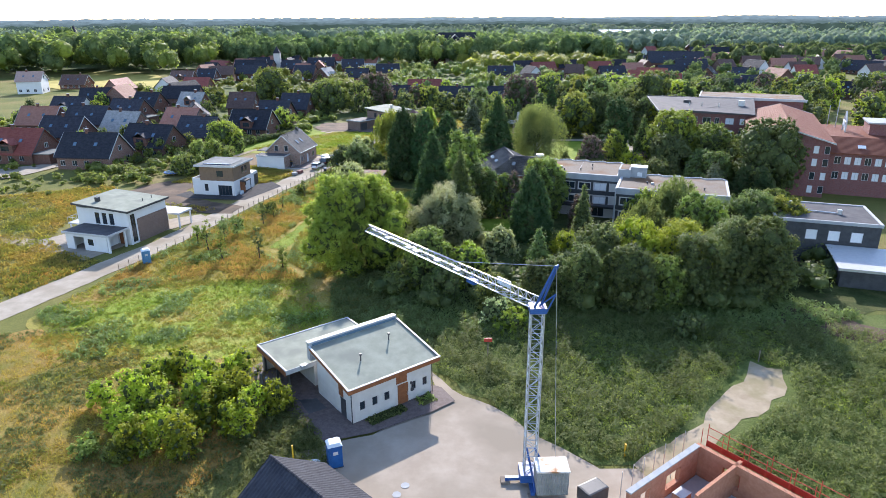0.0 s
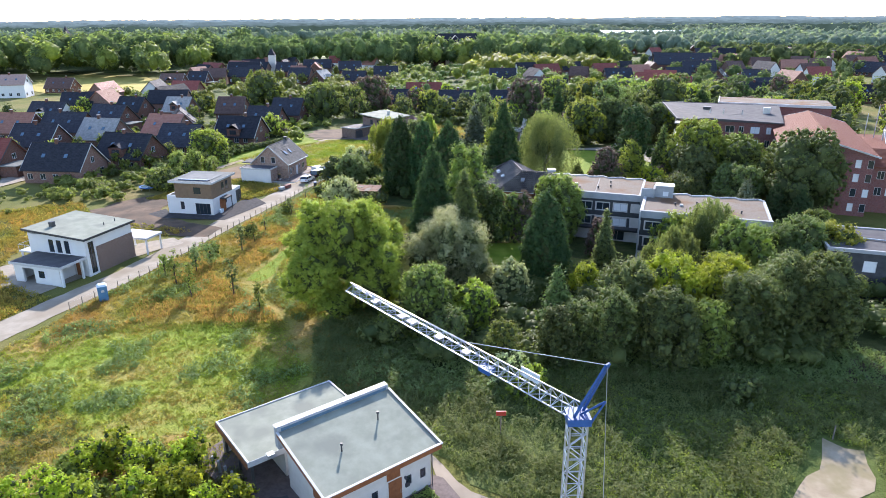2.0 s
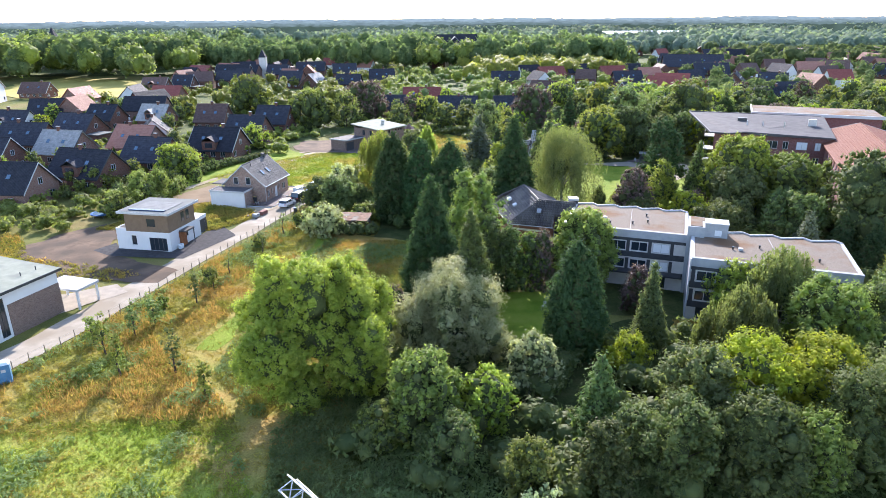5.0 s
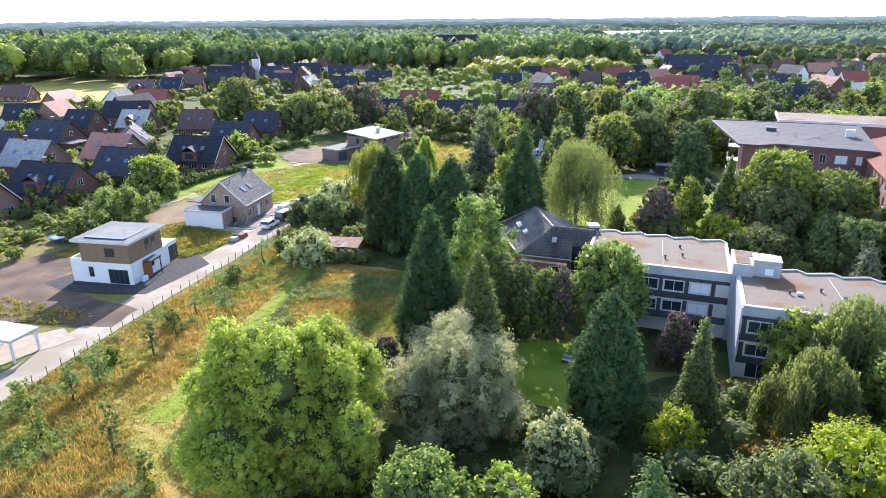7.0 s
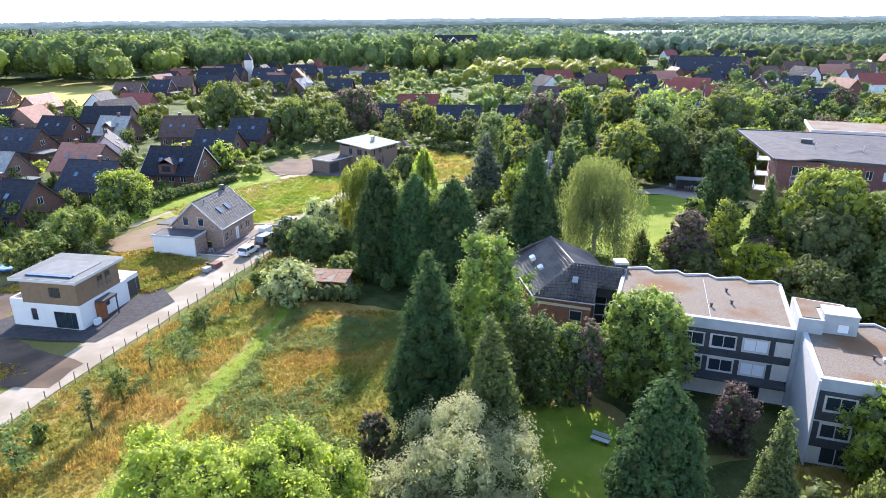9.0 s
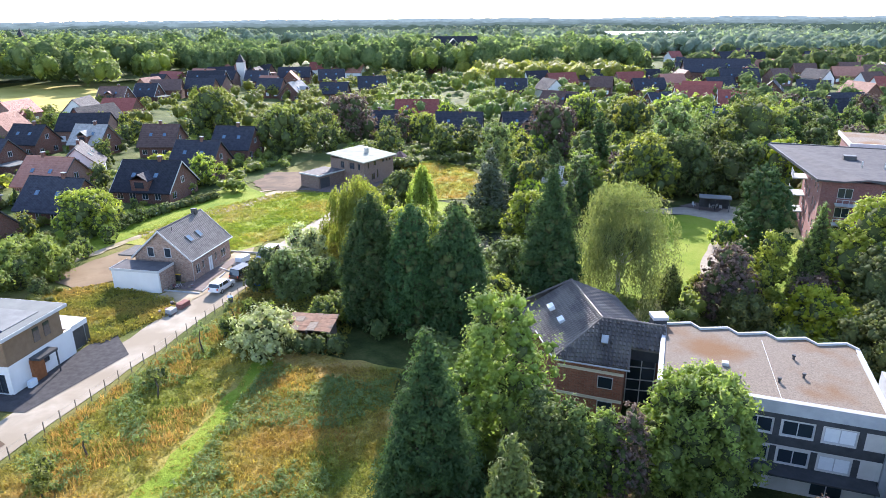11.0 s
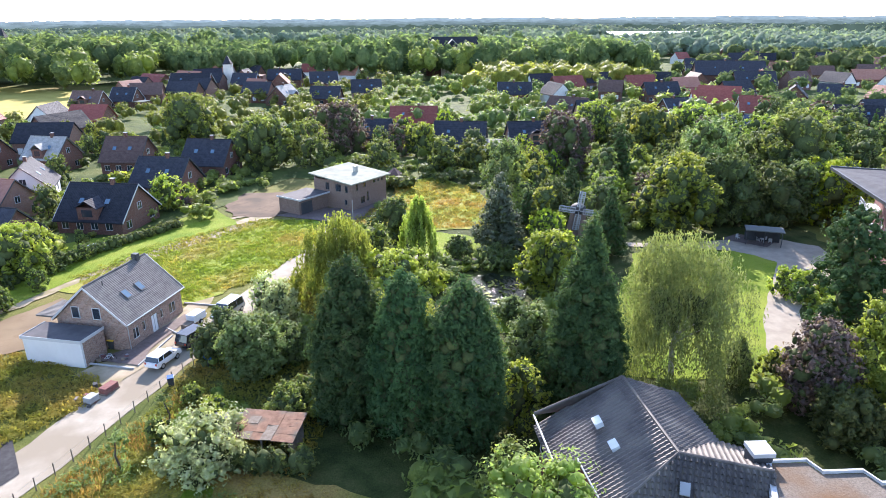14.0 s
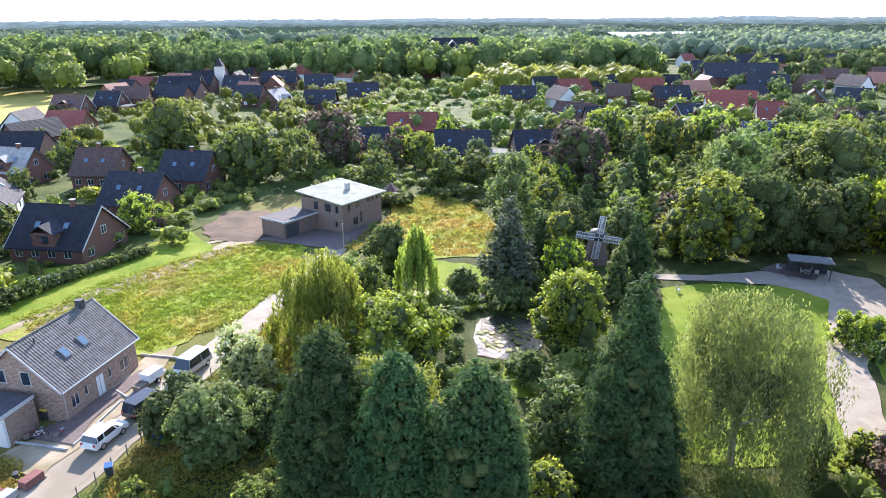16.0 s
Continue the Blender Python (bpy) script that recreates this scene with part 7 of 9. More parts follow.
PARK_OPEN = ((-8, 14, 198, 240), (33, 50, 146, 160), (-30, 0, 106, 138), (20, 60, 146, 196), (4, 15.5, 166, 180), (-3, 14, 181, 199), (5, 24, 120, 142), (14, 54, 96, 128), (5, 19, 96, 113), (40, 70, 160, 200), (-13, -5, 166, 173), (34, 62, 148, 180))
thicket("undergrowth", 260, (-9, 60, 112, 250), 1.4, 4.2, "l_green", "mixed green shrubs below the park trees", 71, avoid=PARK_OPEN)
thicket("undergrowth", 260, (-9, 66, 112, 250), 1.0, 3.4, "l_dark", "dark shrubs below the park trees", 73, avoid=PARK_OPEN)
thicket("undergrowth", 200, (-8, 56, 72, 100), 1.0, 3.6, "l_dark", "dark undergrowth in the wood", 75, avoid=((-30, -7, 60, 100), (41, 56, 60, 78), (28, 60, 97, 110), (5, 19, 96, 113)))
thicket("undergrowth", 60, (-22, -9, 138, 200), 0.8, 2.4, "l_green", "roadside shrubs beside the park", 77, avoid=((-30, -17, 160, 200), (-30, -13.5, 178, 200)))
thicket("undergrowth", 60, (-72, -48, 145, 215), 0.8, 2.2, "l_green", "garden shrubs along the lane", 79, avoid=((-56, -40, 156, 176), (-54, -30, 176, 215)))
GARDENS = ((-57, -26, 140, 207), (-150, -72, 140, 158), (-33, -3, 198, 236))
thicket("undergrowth", 260, (-150, -44, 158, 300), 1.0, 2.8, "l_green", "garden shrubs and hedges between the houses", 81, 60, 0.34, GARDENS, 7.0)
thicket("undergrowth", 200, (-150, -44, 158, 300), 1.0, 3.2, "l_dark", "dark garden shrubs and hedges between the houses", 83, 60, 0.34, GARDENS, 7.0)
thicket("undergrowth", 110, (-150, -44, 158, 300), 1.0, 3.4, "l_bright", "bright garden shrubs between the houses", 85, 60, 0.34, GARDENS, 7.0)
thicket("undergrowth", 40, (-150, -44, 165, 300), 1.5, 3.4, "l_purple", "reddish garden shrubs between the houses", 87, 60, 0.34, GARDENS, 7.0)
thicket("undergrowth", 200, (-34, 130, 238, 300), 1.0, 3.6, "l_green", "garden shrubs behind the park", 89, 60, 0.36, (), 7.0)
thicket("undergrowth", 90, (-82, -62, 140, 172), 0.8, 2.6, "l_green", "garden shrubs along the plots", 91, 90, 0.26, ((-64, -57, 150, 172),), 7.0)
thicket("undergrowth", 70, (-60, -34, 206, 250), 1.0, 3.0, "l_green", "garden shrubs behind the brown house", 93, 70, 0.32, ((-40, -22, 205, 228),), 7.0)
thicket("undergrowth", 60, (-26, 12, 226, 252), 1.0, 3.4, "l_dark", "dark garden shrubs behind the brown house", 95, 70, 0.32, (), 8.0)
thicket("undergrowth", 46, (1.5, 18, 163.5, 182), 0.7, 1.7, "l_dark", "dark reeds and shrubs round the pond", 97, 90, 0.26, ((4.6, 15, 166.5, 180),))
thicket("undergrowth", 30, (1.5, 18, 163.5, 182), 0.5, 1.2, "l_bright", "bright waterside plants round the pond", 99, 90, 0.26, ((5.2, 14.4, 167.2, 179.4),))
thicket("undergrowth", 90, (-135, -76, 128, 160), 0.8, 2.4, "l_green", "garden shrubs along the village street", 111, 80, 0.28, (), 7.5)


# ---- the clinic: two flat-roofed wings and a stair tower ----
def clinic():
    O = pose(30.1, 103.3, 0, 0, 0, -21)
    H = 7.7

    def wing(x0, y0, x1, y1, cols, label, recess):
        w = thing("clinic_wing", O @ pose(x0, y0, 0), label, "clinic building")
        W, D = x1 - x0, y1 - y0
        ops = []
        pitch = 2.75
        for k in range(int((W - 0.6) / pitch)):
            for z in (5.0, 2.55):
                ops.append(("s", 0.7 + k * pitch, z, 2.1, 1.25, 1, "screen" if (k * 2 + int(z)) % 3 == 1 else "glass"))
        ops.append(("s", 1.0, 0.15, 2.2, 1.9, 1))
        ops.append(("s", W - 4.2, 0.15, 2.2, 1.9, 1))
        ops += [("w", 2.0, 5.0, 0.9, 1.25, 0), ("w", 2.0, 2.55, 0.9, 1.25, 0)] if cols else []
        walls(w, W, D, H - 0.9, M["offwhite"], openings=ops, name="wall")
        part("fascia", bx(-0.12, -0.12, H - 0.9, W + 0.12, D + 0.12, H - 0.003), M["concrete"], w, "pale concrete fascia")
        for z in (4.15, 1.72):
            part("spandrel", bx(0.02, -0.10, z, W - 0.02, -0.003, z + 0.75), M["darkwall"], w, "dark spandrel band")
        part("spandrel", bx(0.02, -0.10, 6.4, W - 0.02, -0.003, 6.78), M["darkwall"], w)
        for k in range(int((W - 0.6) / pitch) + 1):
            for z in (4.9, 2.47):
                part("pier", bx(0.12 + k * pitch, -0.08, z, 0.55 + k * pitch, -0.003, z + 1.5), M["darkwall"], w)
        if recess:
            part("canopy", bx(0.2, -1.5, 2.3, W - 0.2, -0.103, 2.46), M["darkwall"], w, "dark terrace canopy")
        part("roof", bx(0.35, 0.35, H - 0.0, W - 0.35, D - 0.35, H + 0.05), M["moss"], w, "gravel roof with rusty moss")
        # front and side copings, stepped coping at the rear
        part("coping", bx(-0.14, -0.14, H, W + 0.14, 0.348, H + 0.14), M["concrete"], w)
        for x in (-0.14, W - 0.346):
            part("coping", bx(x + 0.08, 0.35, H, x + 0.40, D + 0.14, H + 0.16), M["trimwhite"], w)
        n = max(3, int(W / 3.0))
        for k in range(n):
            a, b = W * k / n, W * (k + 1) / n
            c = b - 0.8
            tooth = [(a, D), (b, D), (c, D + 0.95)]
            bm = bmesh.new()
            prism(bm, [(a, D + 0.001), (b, D + 0.001), (c, D + 0.95)], 0, H)
            part("bay", bm, M["offwhite"], w)
            bm = bmesh.new()
            prism(bm, [(a, D - 0.36), (b, D - 0.36), (b, D - 0.02), (c, D + 0.9), (a, D - 0.02)], H + 0.001, H + 0.052)
            part("roof", bm, M["moss"], w)
            bm = bmesh.new()
            prism(bm, [(a, D), (c, D + 0.95), (c, D + 1.13), (a, D + 0.18)], H + 0.06, H + 0.26)
            prism(bm, [(c + 0.005, D + 0.95), (b, D), (b, D + 0.18), (c + 0.005, D + 1.13)], H + 0.06, H + 0.26)
            part("stepped_coping", bm, M["trimwhite"], w)
        rng = np.random.default_rng(int(W))
        for k in range(4):
            x, y = rng.uniform(1.5, W - 1.5), rng.uniform(2, D - 2)
            bm = bmesh.new()
            rod(bm, (x, y, H), (x, y, H + 0.32), 0.1, 8)
            rod(bm, (x, y, H + 0.32), (x, y, H + 0.46), 0.15, 8)
            part("roof_vent", bm, M["trimdark"], w)
        part("lightning_wire", rods([((W * 0.55, 0.4, H + 0.08), (W * 0.52, D - 0.5, H + 0.08))], 0.025, 5), M["trimwhite"], w)
        part("roof_hatch", bbox_bevel(W * 0.3, D * 0.4, H + 0.05, W * 0.3 + 0.5, D * 0.4 + 0.5, H + 0.35, 0.04), M["trimwhite"], w)
        return w

    wing(-16.3, 8.4, -0.6, 18.8, False, "three-storey clinic wing with flat gravel roof", True)
    wing(0.0, 0.0, 17.2, 10.6, True, "three-storey clinic wing with mossy flat roof", False)
    part("end_wall", bx(-0.16, -0.5, 0, -0.003, 10.0, H + 0.1), M["trimwhite"], [o for o in scene.objects if o.name.startswith("clinic_wing") and o.parent is None][-1], "white rendered end wall")
    t = thing("stair_tower", O, "pale concrete stair tower between the clinic wings", "stair tower")
    bm = bmesh.new()
    prism(bm, [(-0.6, 8.1), (1.4, 8.1), (1.4, 10.65), (3.8, 10.65), (3.6, 12.4), (-0.58, 13.0)], 0, 9.1)
    part("tower_wall", bm, M["concrete"], t)
    bm = bmesh.new()
    prism(bm, [(-0.3, 8.4), (1.1, 8.4), (1.1, 11.0), (3.5, 11.0), (3.3, 12.1), (-0.3, 12.7)], 9.102, 9.16)
    part("roof", bm, M["moss"], t)
    part("penthouse", bx(1.42, 8.6, H + 0.06, 4.1, 10.63, 9.5), M["concrete"], t)
    part("tower_window", bx(2.6, 8.55, 8.0, 3.4, 8.597, 8.7), M["screen"], t)
    part("penthouse_cap", bx(1.36, 8.54, 9.502, 4.16, 10.7, 9.6), M["metal"], t)


clinic()


def tiled_face(name, poly, material, parent, ref, lift=0.13, course=0.40, ribw=0.36):
    """A sloping roof face with raised tile ribs: each rib is a low ridge running down the slope."""
    P = [Vector(p) for p in poly]
    q0, q1, q2 = (P[k] for k in ref)
    nrm = (q1 - q0).cross(q2 - q0).normalized()
    for p in P:
        p.z = q0.z - (nrm.x * (p.x - q0.x) + nrm.y * (p.y - q0.y)) / nrm.z
    if nrm.z < 0:
        nrm = -nrm
    if (P[1] - P[0]).cross(P[-1] - P[0]).z < 0:
        P.reverse()
    down = Vector((nrm.x, nrm.y, 0)).normalized()
    down = (down - nrm * down.dot(nrm)).normalized()
    side = nrm.cross(down)
    c0 = P[0]
    uv = [((p - c0).dot(side), (p - c0).dot(down)) for p in P]
    bm = bmesh.new()
    slab(bm, P, 0.14)
    part(name, bm, material, parent)
    V, F = [], []

    def span(axis, val):
        hits = []
        for (u0, v0), (u1, v1) in zip(uv, uv[1:] + uv[:1]):
            a0, a1, b0, b1 = (u0, u1, v0, v1) if axis == 0 else (v0, v1, u0, u1)
            if (a0 - val) * (a1 - val) < 0:
                hits.append(b0 + (b1 - b0) * (val - a0) / (a1 - a0))
        return (min(hits), max(hits)) if len(hits) >= 2 else None

    u = min(a for a, _ in uv) + ribw / 2
    while u < max(a for a, _ in uv):
        s = span(0, u)
        if s:
            v = s[0]
            while v < s[1] - 0.02:
                e = min(v + course, s[1])
                base = len(V)
                for du, dv, hh in ((-ribw * 0.36, v, 0.012), (0, v, 0.04), (ribw * 0.36, v, 0.012), (-ribw * 0.42, e, 0.04), (0, e, lift), (ribw * 0.42, e, 0.04)):
                    V.append(tuple(c0 + side * (u + du) + down * dv + nrm * hh))
                for du in (-0.36, 0.36):
                    V.append(tuple(c0 + side * (u + ribw * du) + down * e + nrm * 0.0))
                F += [(base, base + 1, base + 4, base + 3), (base + 1, base + 2, base + 5, base + 4), (base + 3, base + 4, base + 5, base + 7)]
                v += course
        u += ribw
    me = np_mesh("tiles", V, F, material)
    me.polygons.foreach_set("use_smooth", np.zeros(len(me.polygons), dtype=bool))
    ob = new("tiles", me)
    ob.parent = parent
    ob["kind"] = "stuff"


M["hiptile"] = mat("weathered_dark_roof_tiles", (0.075, 0.066, 0.062), (0.12, 0.106, 0.098), 1.2, 0.5, 0.1, c3=(0.16, 0.14, 0.122), scale3=0.4, spec=0.2)
M["hipbrick"] = brick_mat("orange_red_brick", (0.28, 0.095, 0.055), (0.35, 0.13, 0.08), (0.26, 0.19, 0.15))


def hip_building():
    h = thing("brick_annex_building", pose(0, 0, 0), "red brick clinic annex with dark tiled hipped roof", "building")
    e, r = 5.4, 8.4
    A, B, C, D_ = (8.5, 136.2, e), (8.95, 130.7, e), (10.7, 130.8, e), (11.4, 125.2, e)
    E_, F_, G_, H_, X_ = (17.58, 122.9, e), (18.07, 124.34, 6.79), (20.62, 123.33, 6.77), (23.0, 129.6, e), (21.2, 125.13, r)
    K, Lr = (21.3, 132.2, e), (20.6, 138.8, e)
    apex, knee = (15.2, 136.4, r), (16.1, 127.1, r)
    tiled_face("roof", [A, B, C, D_, knee, apex], M["hiptile"], h, (3, 4, 5))
    tiled_face("roof", [D_, E_, F_, G_, X_, knee], M["hiptile"], h, (0, 1, 5), 0.26)
    tiled_face("roof", [knee, X_, H_, K], M["hiptile"], h, (0, 1, 3))
    tiled_face("roof", [apex, knee, K, Lr], M["hiptile"], h, (0, 1, 3))
    tiled_face("roof", [A, apex, Lr], M["hiptile"], h, (0, 1, 2))
    part("hip_cap", rods([(apex, knee), (D_, knee), (A, apex), (knee, X_)], 0.12, 8), M["hiptile"], h)
    inner = [(11.9, 125.6), (17.3, 123.4), (18.4, 126.1), (21.4, 125.3), (23.0, 129.6), (20.9, 132.0), (20.1, 138.2), (9.0, 135.8), (9.4, 131.1), (11.1, 131.2)]
    bm = bmesh.new()
    prism(bm, inner, 0, [5.24, 5.24, 5.24, 5.24, 5.1, 5.2, 5.2, 4.4, 4.6, 5.2])
    part("wall", bm, M["hipbrick"], h, "orange-red brick wall")
    bm = bmesh.new()
    prism(bm, [(18.3, 125.0), (20.9, 124.0), (21.3, 125.6), (18.6, 126.4)], e - 0.158, 6.6)
    part("recess_wall", bm, M["darkwall"], h, "dark wall under the roof cut-out")
    ang = math.degrees(math.atan2(-2.2, 5.4))
    for z in (4.35, 1.6):
        part("stone_band", bx(-0.02, -0.06, z, 5.85, -0.003, z + 0.28), M["cream"], h, m=pose(11.9, 125.6, 0, 0, 0, ang))
    for x, z in ((3.6, 2.9), (3.7, 0.4)):
        window(h, pose(11.9, 125.6, 0, 0, 0, ang) @ pose(x, -0.16, z), 1.35, 1.2, M["trimwhite"], 0)
    a2 = math.degrees(math.atan2(5.4, -0.6))
    window(h, pose(9.4, 131.1, 0, 0, 0, a2 + 180) @ pose(-4.0, -0.16, 2.9), 1.2, 1.2, M["trimwhite"], 0)
    g = part("entrance_glazing", bx(-0.2, -0.12, 0.3, 2.4, -0.003, 5.0), M["glass"], h, m=pose(18.5, 125.95, 0, 0, 0, -14))
    for x in (-0.15, 1.1, 2.3):
        part("glazing_bar", bx(x, -0.2, 0.3, x + 0.09, -0.123, 5.0), M["trimwhite"], g)
    for z in (1.6, 2.7, 4.0):
        part("glazing_bar", bx(-0.2, -0.19, z, 2.4, -0.122, z + 0.09), M["trimwhite"], g)
    for x, y, z in ((12.4, 132.4, 7.05), (13.0, 130.2, 6.65)):
        bm = bx(-0.3, -0.45, -0.1, 0.3, 0.45, 0.3)
        bmesh.ops.transform(bm, matrix=pose(x, y, z, 0, -24, 5), verts=bm.verts)
        part("roof_window", bm, M["screen"], h)
    bm = bx(-0.3, -0.4, 0, 0.3, 0.4, 0.16)
    bmesh.ops.transform(bm, matrix=pose(15.9, 125.2, 7.15, 35, 0, -20), verts=bm.verts)
    part("roof_window", bm, M["concrete"], h)
    c = part("chimney", bx(20.7, 126.6, 6.0, 21.9, 127.8, 8.3), M["darkwall"], h)
    part("chimney_cap", bx(20.6, 126.5, 8.302, 22.0, 127.9, 8.6), M["trimwhite"], c)
    part("gutter", rods([((11.4, 125.15, 5.3), (17.6, 122.75, 5.3)), ((10.65, 130.8, 5.3), (11.35, 125.2, 5.3)), ((8.45, 136.2, 5.3), (8.9, 130.7, 5.3))], 0.08), M["trimwhite"], h)


hip_building()


# ---- the red brick care home ----
def red_home():
    h = thing("care_home", pose(57.6, 164.4, 0, 0, 0, -24), "large dark red brick care home with grey and red roofs", "building")
    # grey-roofed wing, local x along its front
    L, D, E = 21.0, 21.0, 11.7
    ops = []
    for z in (0.9, 3.7, 6.5, 9.4):
        for x in (2.2, 7.6, 9.8, 12.6, 15.0, 18.2):
            ops.append(("s", x, z - 0.1, 1.9 if x in (2.2, 9.8, 15.0) else 1.0, 1.5, 1, "screen" if (int(x * 3 + z)) % 3 == 0 else "glass"))
        for y in (14.5, 17.5):
            ops.append(("w", y, z - 0.1, 1.0, 1.5, 0))
        for y in (3.0, 6.0, 9.0):
            ops.append(("w", y, z - 0.1, 1.3, 1.5, 0, "screen" if (int(y + z)) % 3 else "glass"))
    walls(h, L, D, E, M["clinicbrick"], openings=ops)
    o = 0.7
    bm = bmesh.new()
    slab(bm, [(-o, -o, 12.0), (2.6, -o - 0.3, 12.0), (5.6, -o, 12.4), (8.4, -o, 12.0), (L + 0.4, -o, 12.0), (L + 0.4, D, 13.2), (-6.2, D + 1.5, 12.9)], 0.25)
    part("roof", bm, M["greyroof"], h, "grey felt mono-pitch roof")
    bm = bmesh.new()
    slab(bm, [(-o - 0.1, -o - 0.1, 12.05), (-o + 0.1, -o - 0.1, 12.05), (-6.05, D + 1.5, 12.96), (-6.3, D + 1.5, 12.96)], 0.4)
    part("roof_edge", bm, M["trimdark"], h)
    part("roof_edge", bx(-6.2, D + 1.4, 12.7, L, D + 1.6, 13.12), M["trimdark"], h)
    bm = bmesh.new()
    prism(bm, [(0.3, 1.0), (L - 0.3, 1.0), (L - 0.3, D), (0.3, D)], E, [11.9, 11.9, 12.8, 12.8])
    part("wall", bm, M["clinicbrick"], h)
    for x in (6.0, 9.0, 13.0):
        part("vent_pipe", rods([((x, 8.0, 12.2), (x, 8.0, 13.4))], 0.12), M["metal"], h)
    part("roof_light", bx(4.2, 13.0, 12.5, 6.0, 14.2, 13.2), M["trimdark"], h)
    part("chimney", bx(17.5, 10.0, 11.5, 19.0, 11.0, 13.9), M["metal"], h)
    for z in (2.7, 5.5, 8.4):
        b = part("balcony", bx(-2.2, 15.5, z, -0.003, 19.5, z + 0.18), M["trimwhite"], h)
        part("balcony_rail", rods([((-2.15, 15.5, z + 1.1), (-2.15, 19.5, z + 1.1)), ((-2.15, 15.5, z + 0.6), (-2.15, 19.5, z + 0.6))] + [((-2.15, 15.5 + 0.8 * k, z + 0.18), (-2.15, 15.5 + 0.8 * k, z + 1.1)) for k in range(6)], 0.04), M["trimwhite"], b)
        f = part("front_balcony", bx(2.0, -1.5, z, 6.0, -0.003, z + 0.18), M["concrete"], h)
        part("balcony_rail", rods([((2.0, -1.45, z + 1.0), (6.0, -1.45, z + 1.0))] + [((2.0 + 0.8 * k, -1.45, z + 0.18), (2.0 + 0.8 * k, -1.45, z + 1.0)) for k in range(6)], 0.04), M["trimwhite"], f)
    # rear wing with white-edged flat roof
    r = part("rear_wing", bx(8, D + 8, 0, 34, D + 22, 12.2), M["clinicbrick"], h)
    part("rear_roof", bx(7.6, D + 7.6, 12.202, 34.4, D + 22.4, 12.5), M["moss"], r)
    part("rear_edge", bx(7.3, D + 7.3, 12.1, 34.7, D + 7.598, 12.75, 7.3, D + 7.6, 12.1, 7.598, D + 22.4, 12.75), M["trimwhite"], r)

    # local x runs away along the ridge, local y to the left
    L2, W2, e2, r2 = 42.0, 14.4, 10.9, 13.0
    gable_at = pose(64.2, 130.0, 0, 0, 0, -24 + 90) @ pose(0, -W2, 0)
    w2 = thing("care_home_gable_block", gable_at, "dark red brick gable block with orange-red tiled roof", "building")
    ops = [("w", 2.0 + 1.9 * k, z, 0.95, 1.5, 0, "screen" if (k + int(z)) % 2 else "glass") for z in (0.8, 3.5, 6.2, 8.7) for k in (0, 1, 5, 6)]
    ops += [("n", 17 + k * 2.9, z, 1.2, 1.6, 0) for z in (0.8, 3.5, 6.2, 8.7) for k in range(8)]
    ops += [("s", 3 + k * 3.2, z, 1.2, 1.5, 0) for z in (0.8, 3.5, 6.2, 8.7) for k in range(4)]
    walls(w2, L2, W2, e2, M["clinicbrick"], openings=ops, gables={"w": (W2 / 2, r2), "e": (W2 / 2, r2)})
    gable_roof(w2, L2, W2, e2, r2, M["redroof"], 0.7, trim=M["trimwhite"])
    s = thing("care_home_side_wing", w2.matrix_basis @ pose(4, -30.0, 0), "red brick care home side wing with red mansard band", "building")
    ops = [("w", 1.5 + 1.75 * k, z, 1.15, 1.5, 1, "screen" if (k * 5 + int(z)) % 3 else "glass") for z in (3.2, 6.2) for k in range(16)]
    ops += [("w", 23.0, 0.0, 5.5, 2.6, 2)]
    walls(s, 22, 30, 8.4, M["clinicbrick"], openings=ops)
    bm = bmesh.new()
    slab(bm, [(-0.7, -0.5, 8.5), (-0.7, 29.9, 8.5), (4.5, 29.9, 11.0), (4.5, -0.5, 11.0)], 0.2)
    part("mansard", bm, M["redroof"], s, "orange-red mansard slope")
    for y in (8, 10, 24):
        bm = bx(-0.5, -0.7, 0, 0.5, 0.7, 0.12)
        bmesh.ops.transform(bm, matrix=pose(1.4, y, 9.55, 0, -26), verts=bm.verts)
        part("roof_window", bm, M["screen"], s)
    part("flat_roof", bx(4.502, -0.5, 10.4, 22, 29.9, 10.9), M["redroof"], s)
    part("plant_room", bx(9, 14, 10.902, 16, 22, 13.2), M["clinicbrick"], s)
    part("plant_roof", bx(8.6, 13.6, 13.202, 16.4, 22.4, 13.5), M["concrete"], s)
    p = part("roof_pavilion", rods([((11, 26, 10.9), (11, 26, 13.0)), ((15, 26, 10.9), (15, 26, 13.0)), ((11, 26, 13), (13, 26, 15)), ((15, 26, 13), (13, 26, 15)), ((11, 26, 13), (15, 26, 13)), ((11, 26, 11), (15, 26, 13)), ((13, 26, 13), (13, 26, 15))], 0.16), M["trimwhite"], s, "white steel roof pavilion")
    part("antenna", rods([((18, 27, 10.9), (18, 27, 17.0)), ((19, 28.5, 10.9), (19, 28.5, 15.5))], 0.09), M["metal"], s)


red_home()


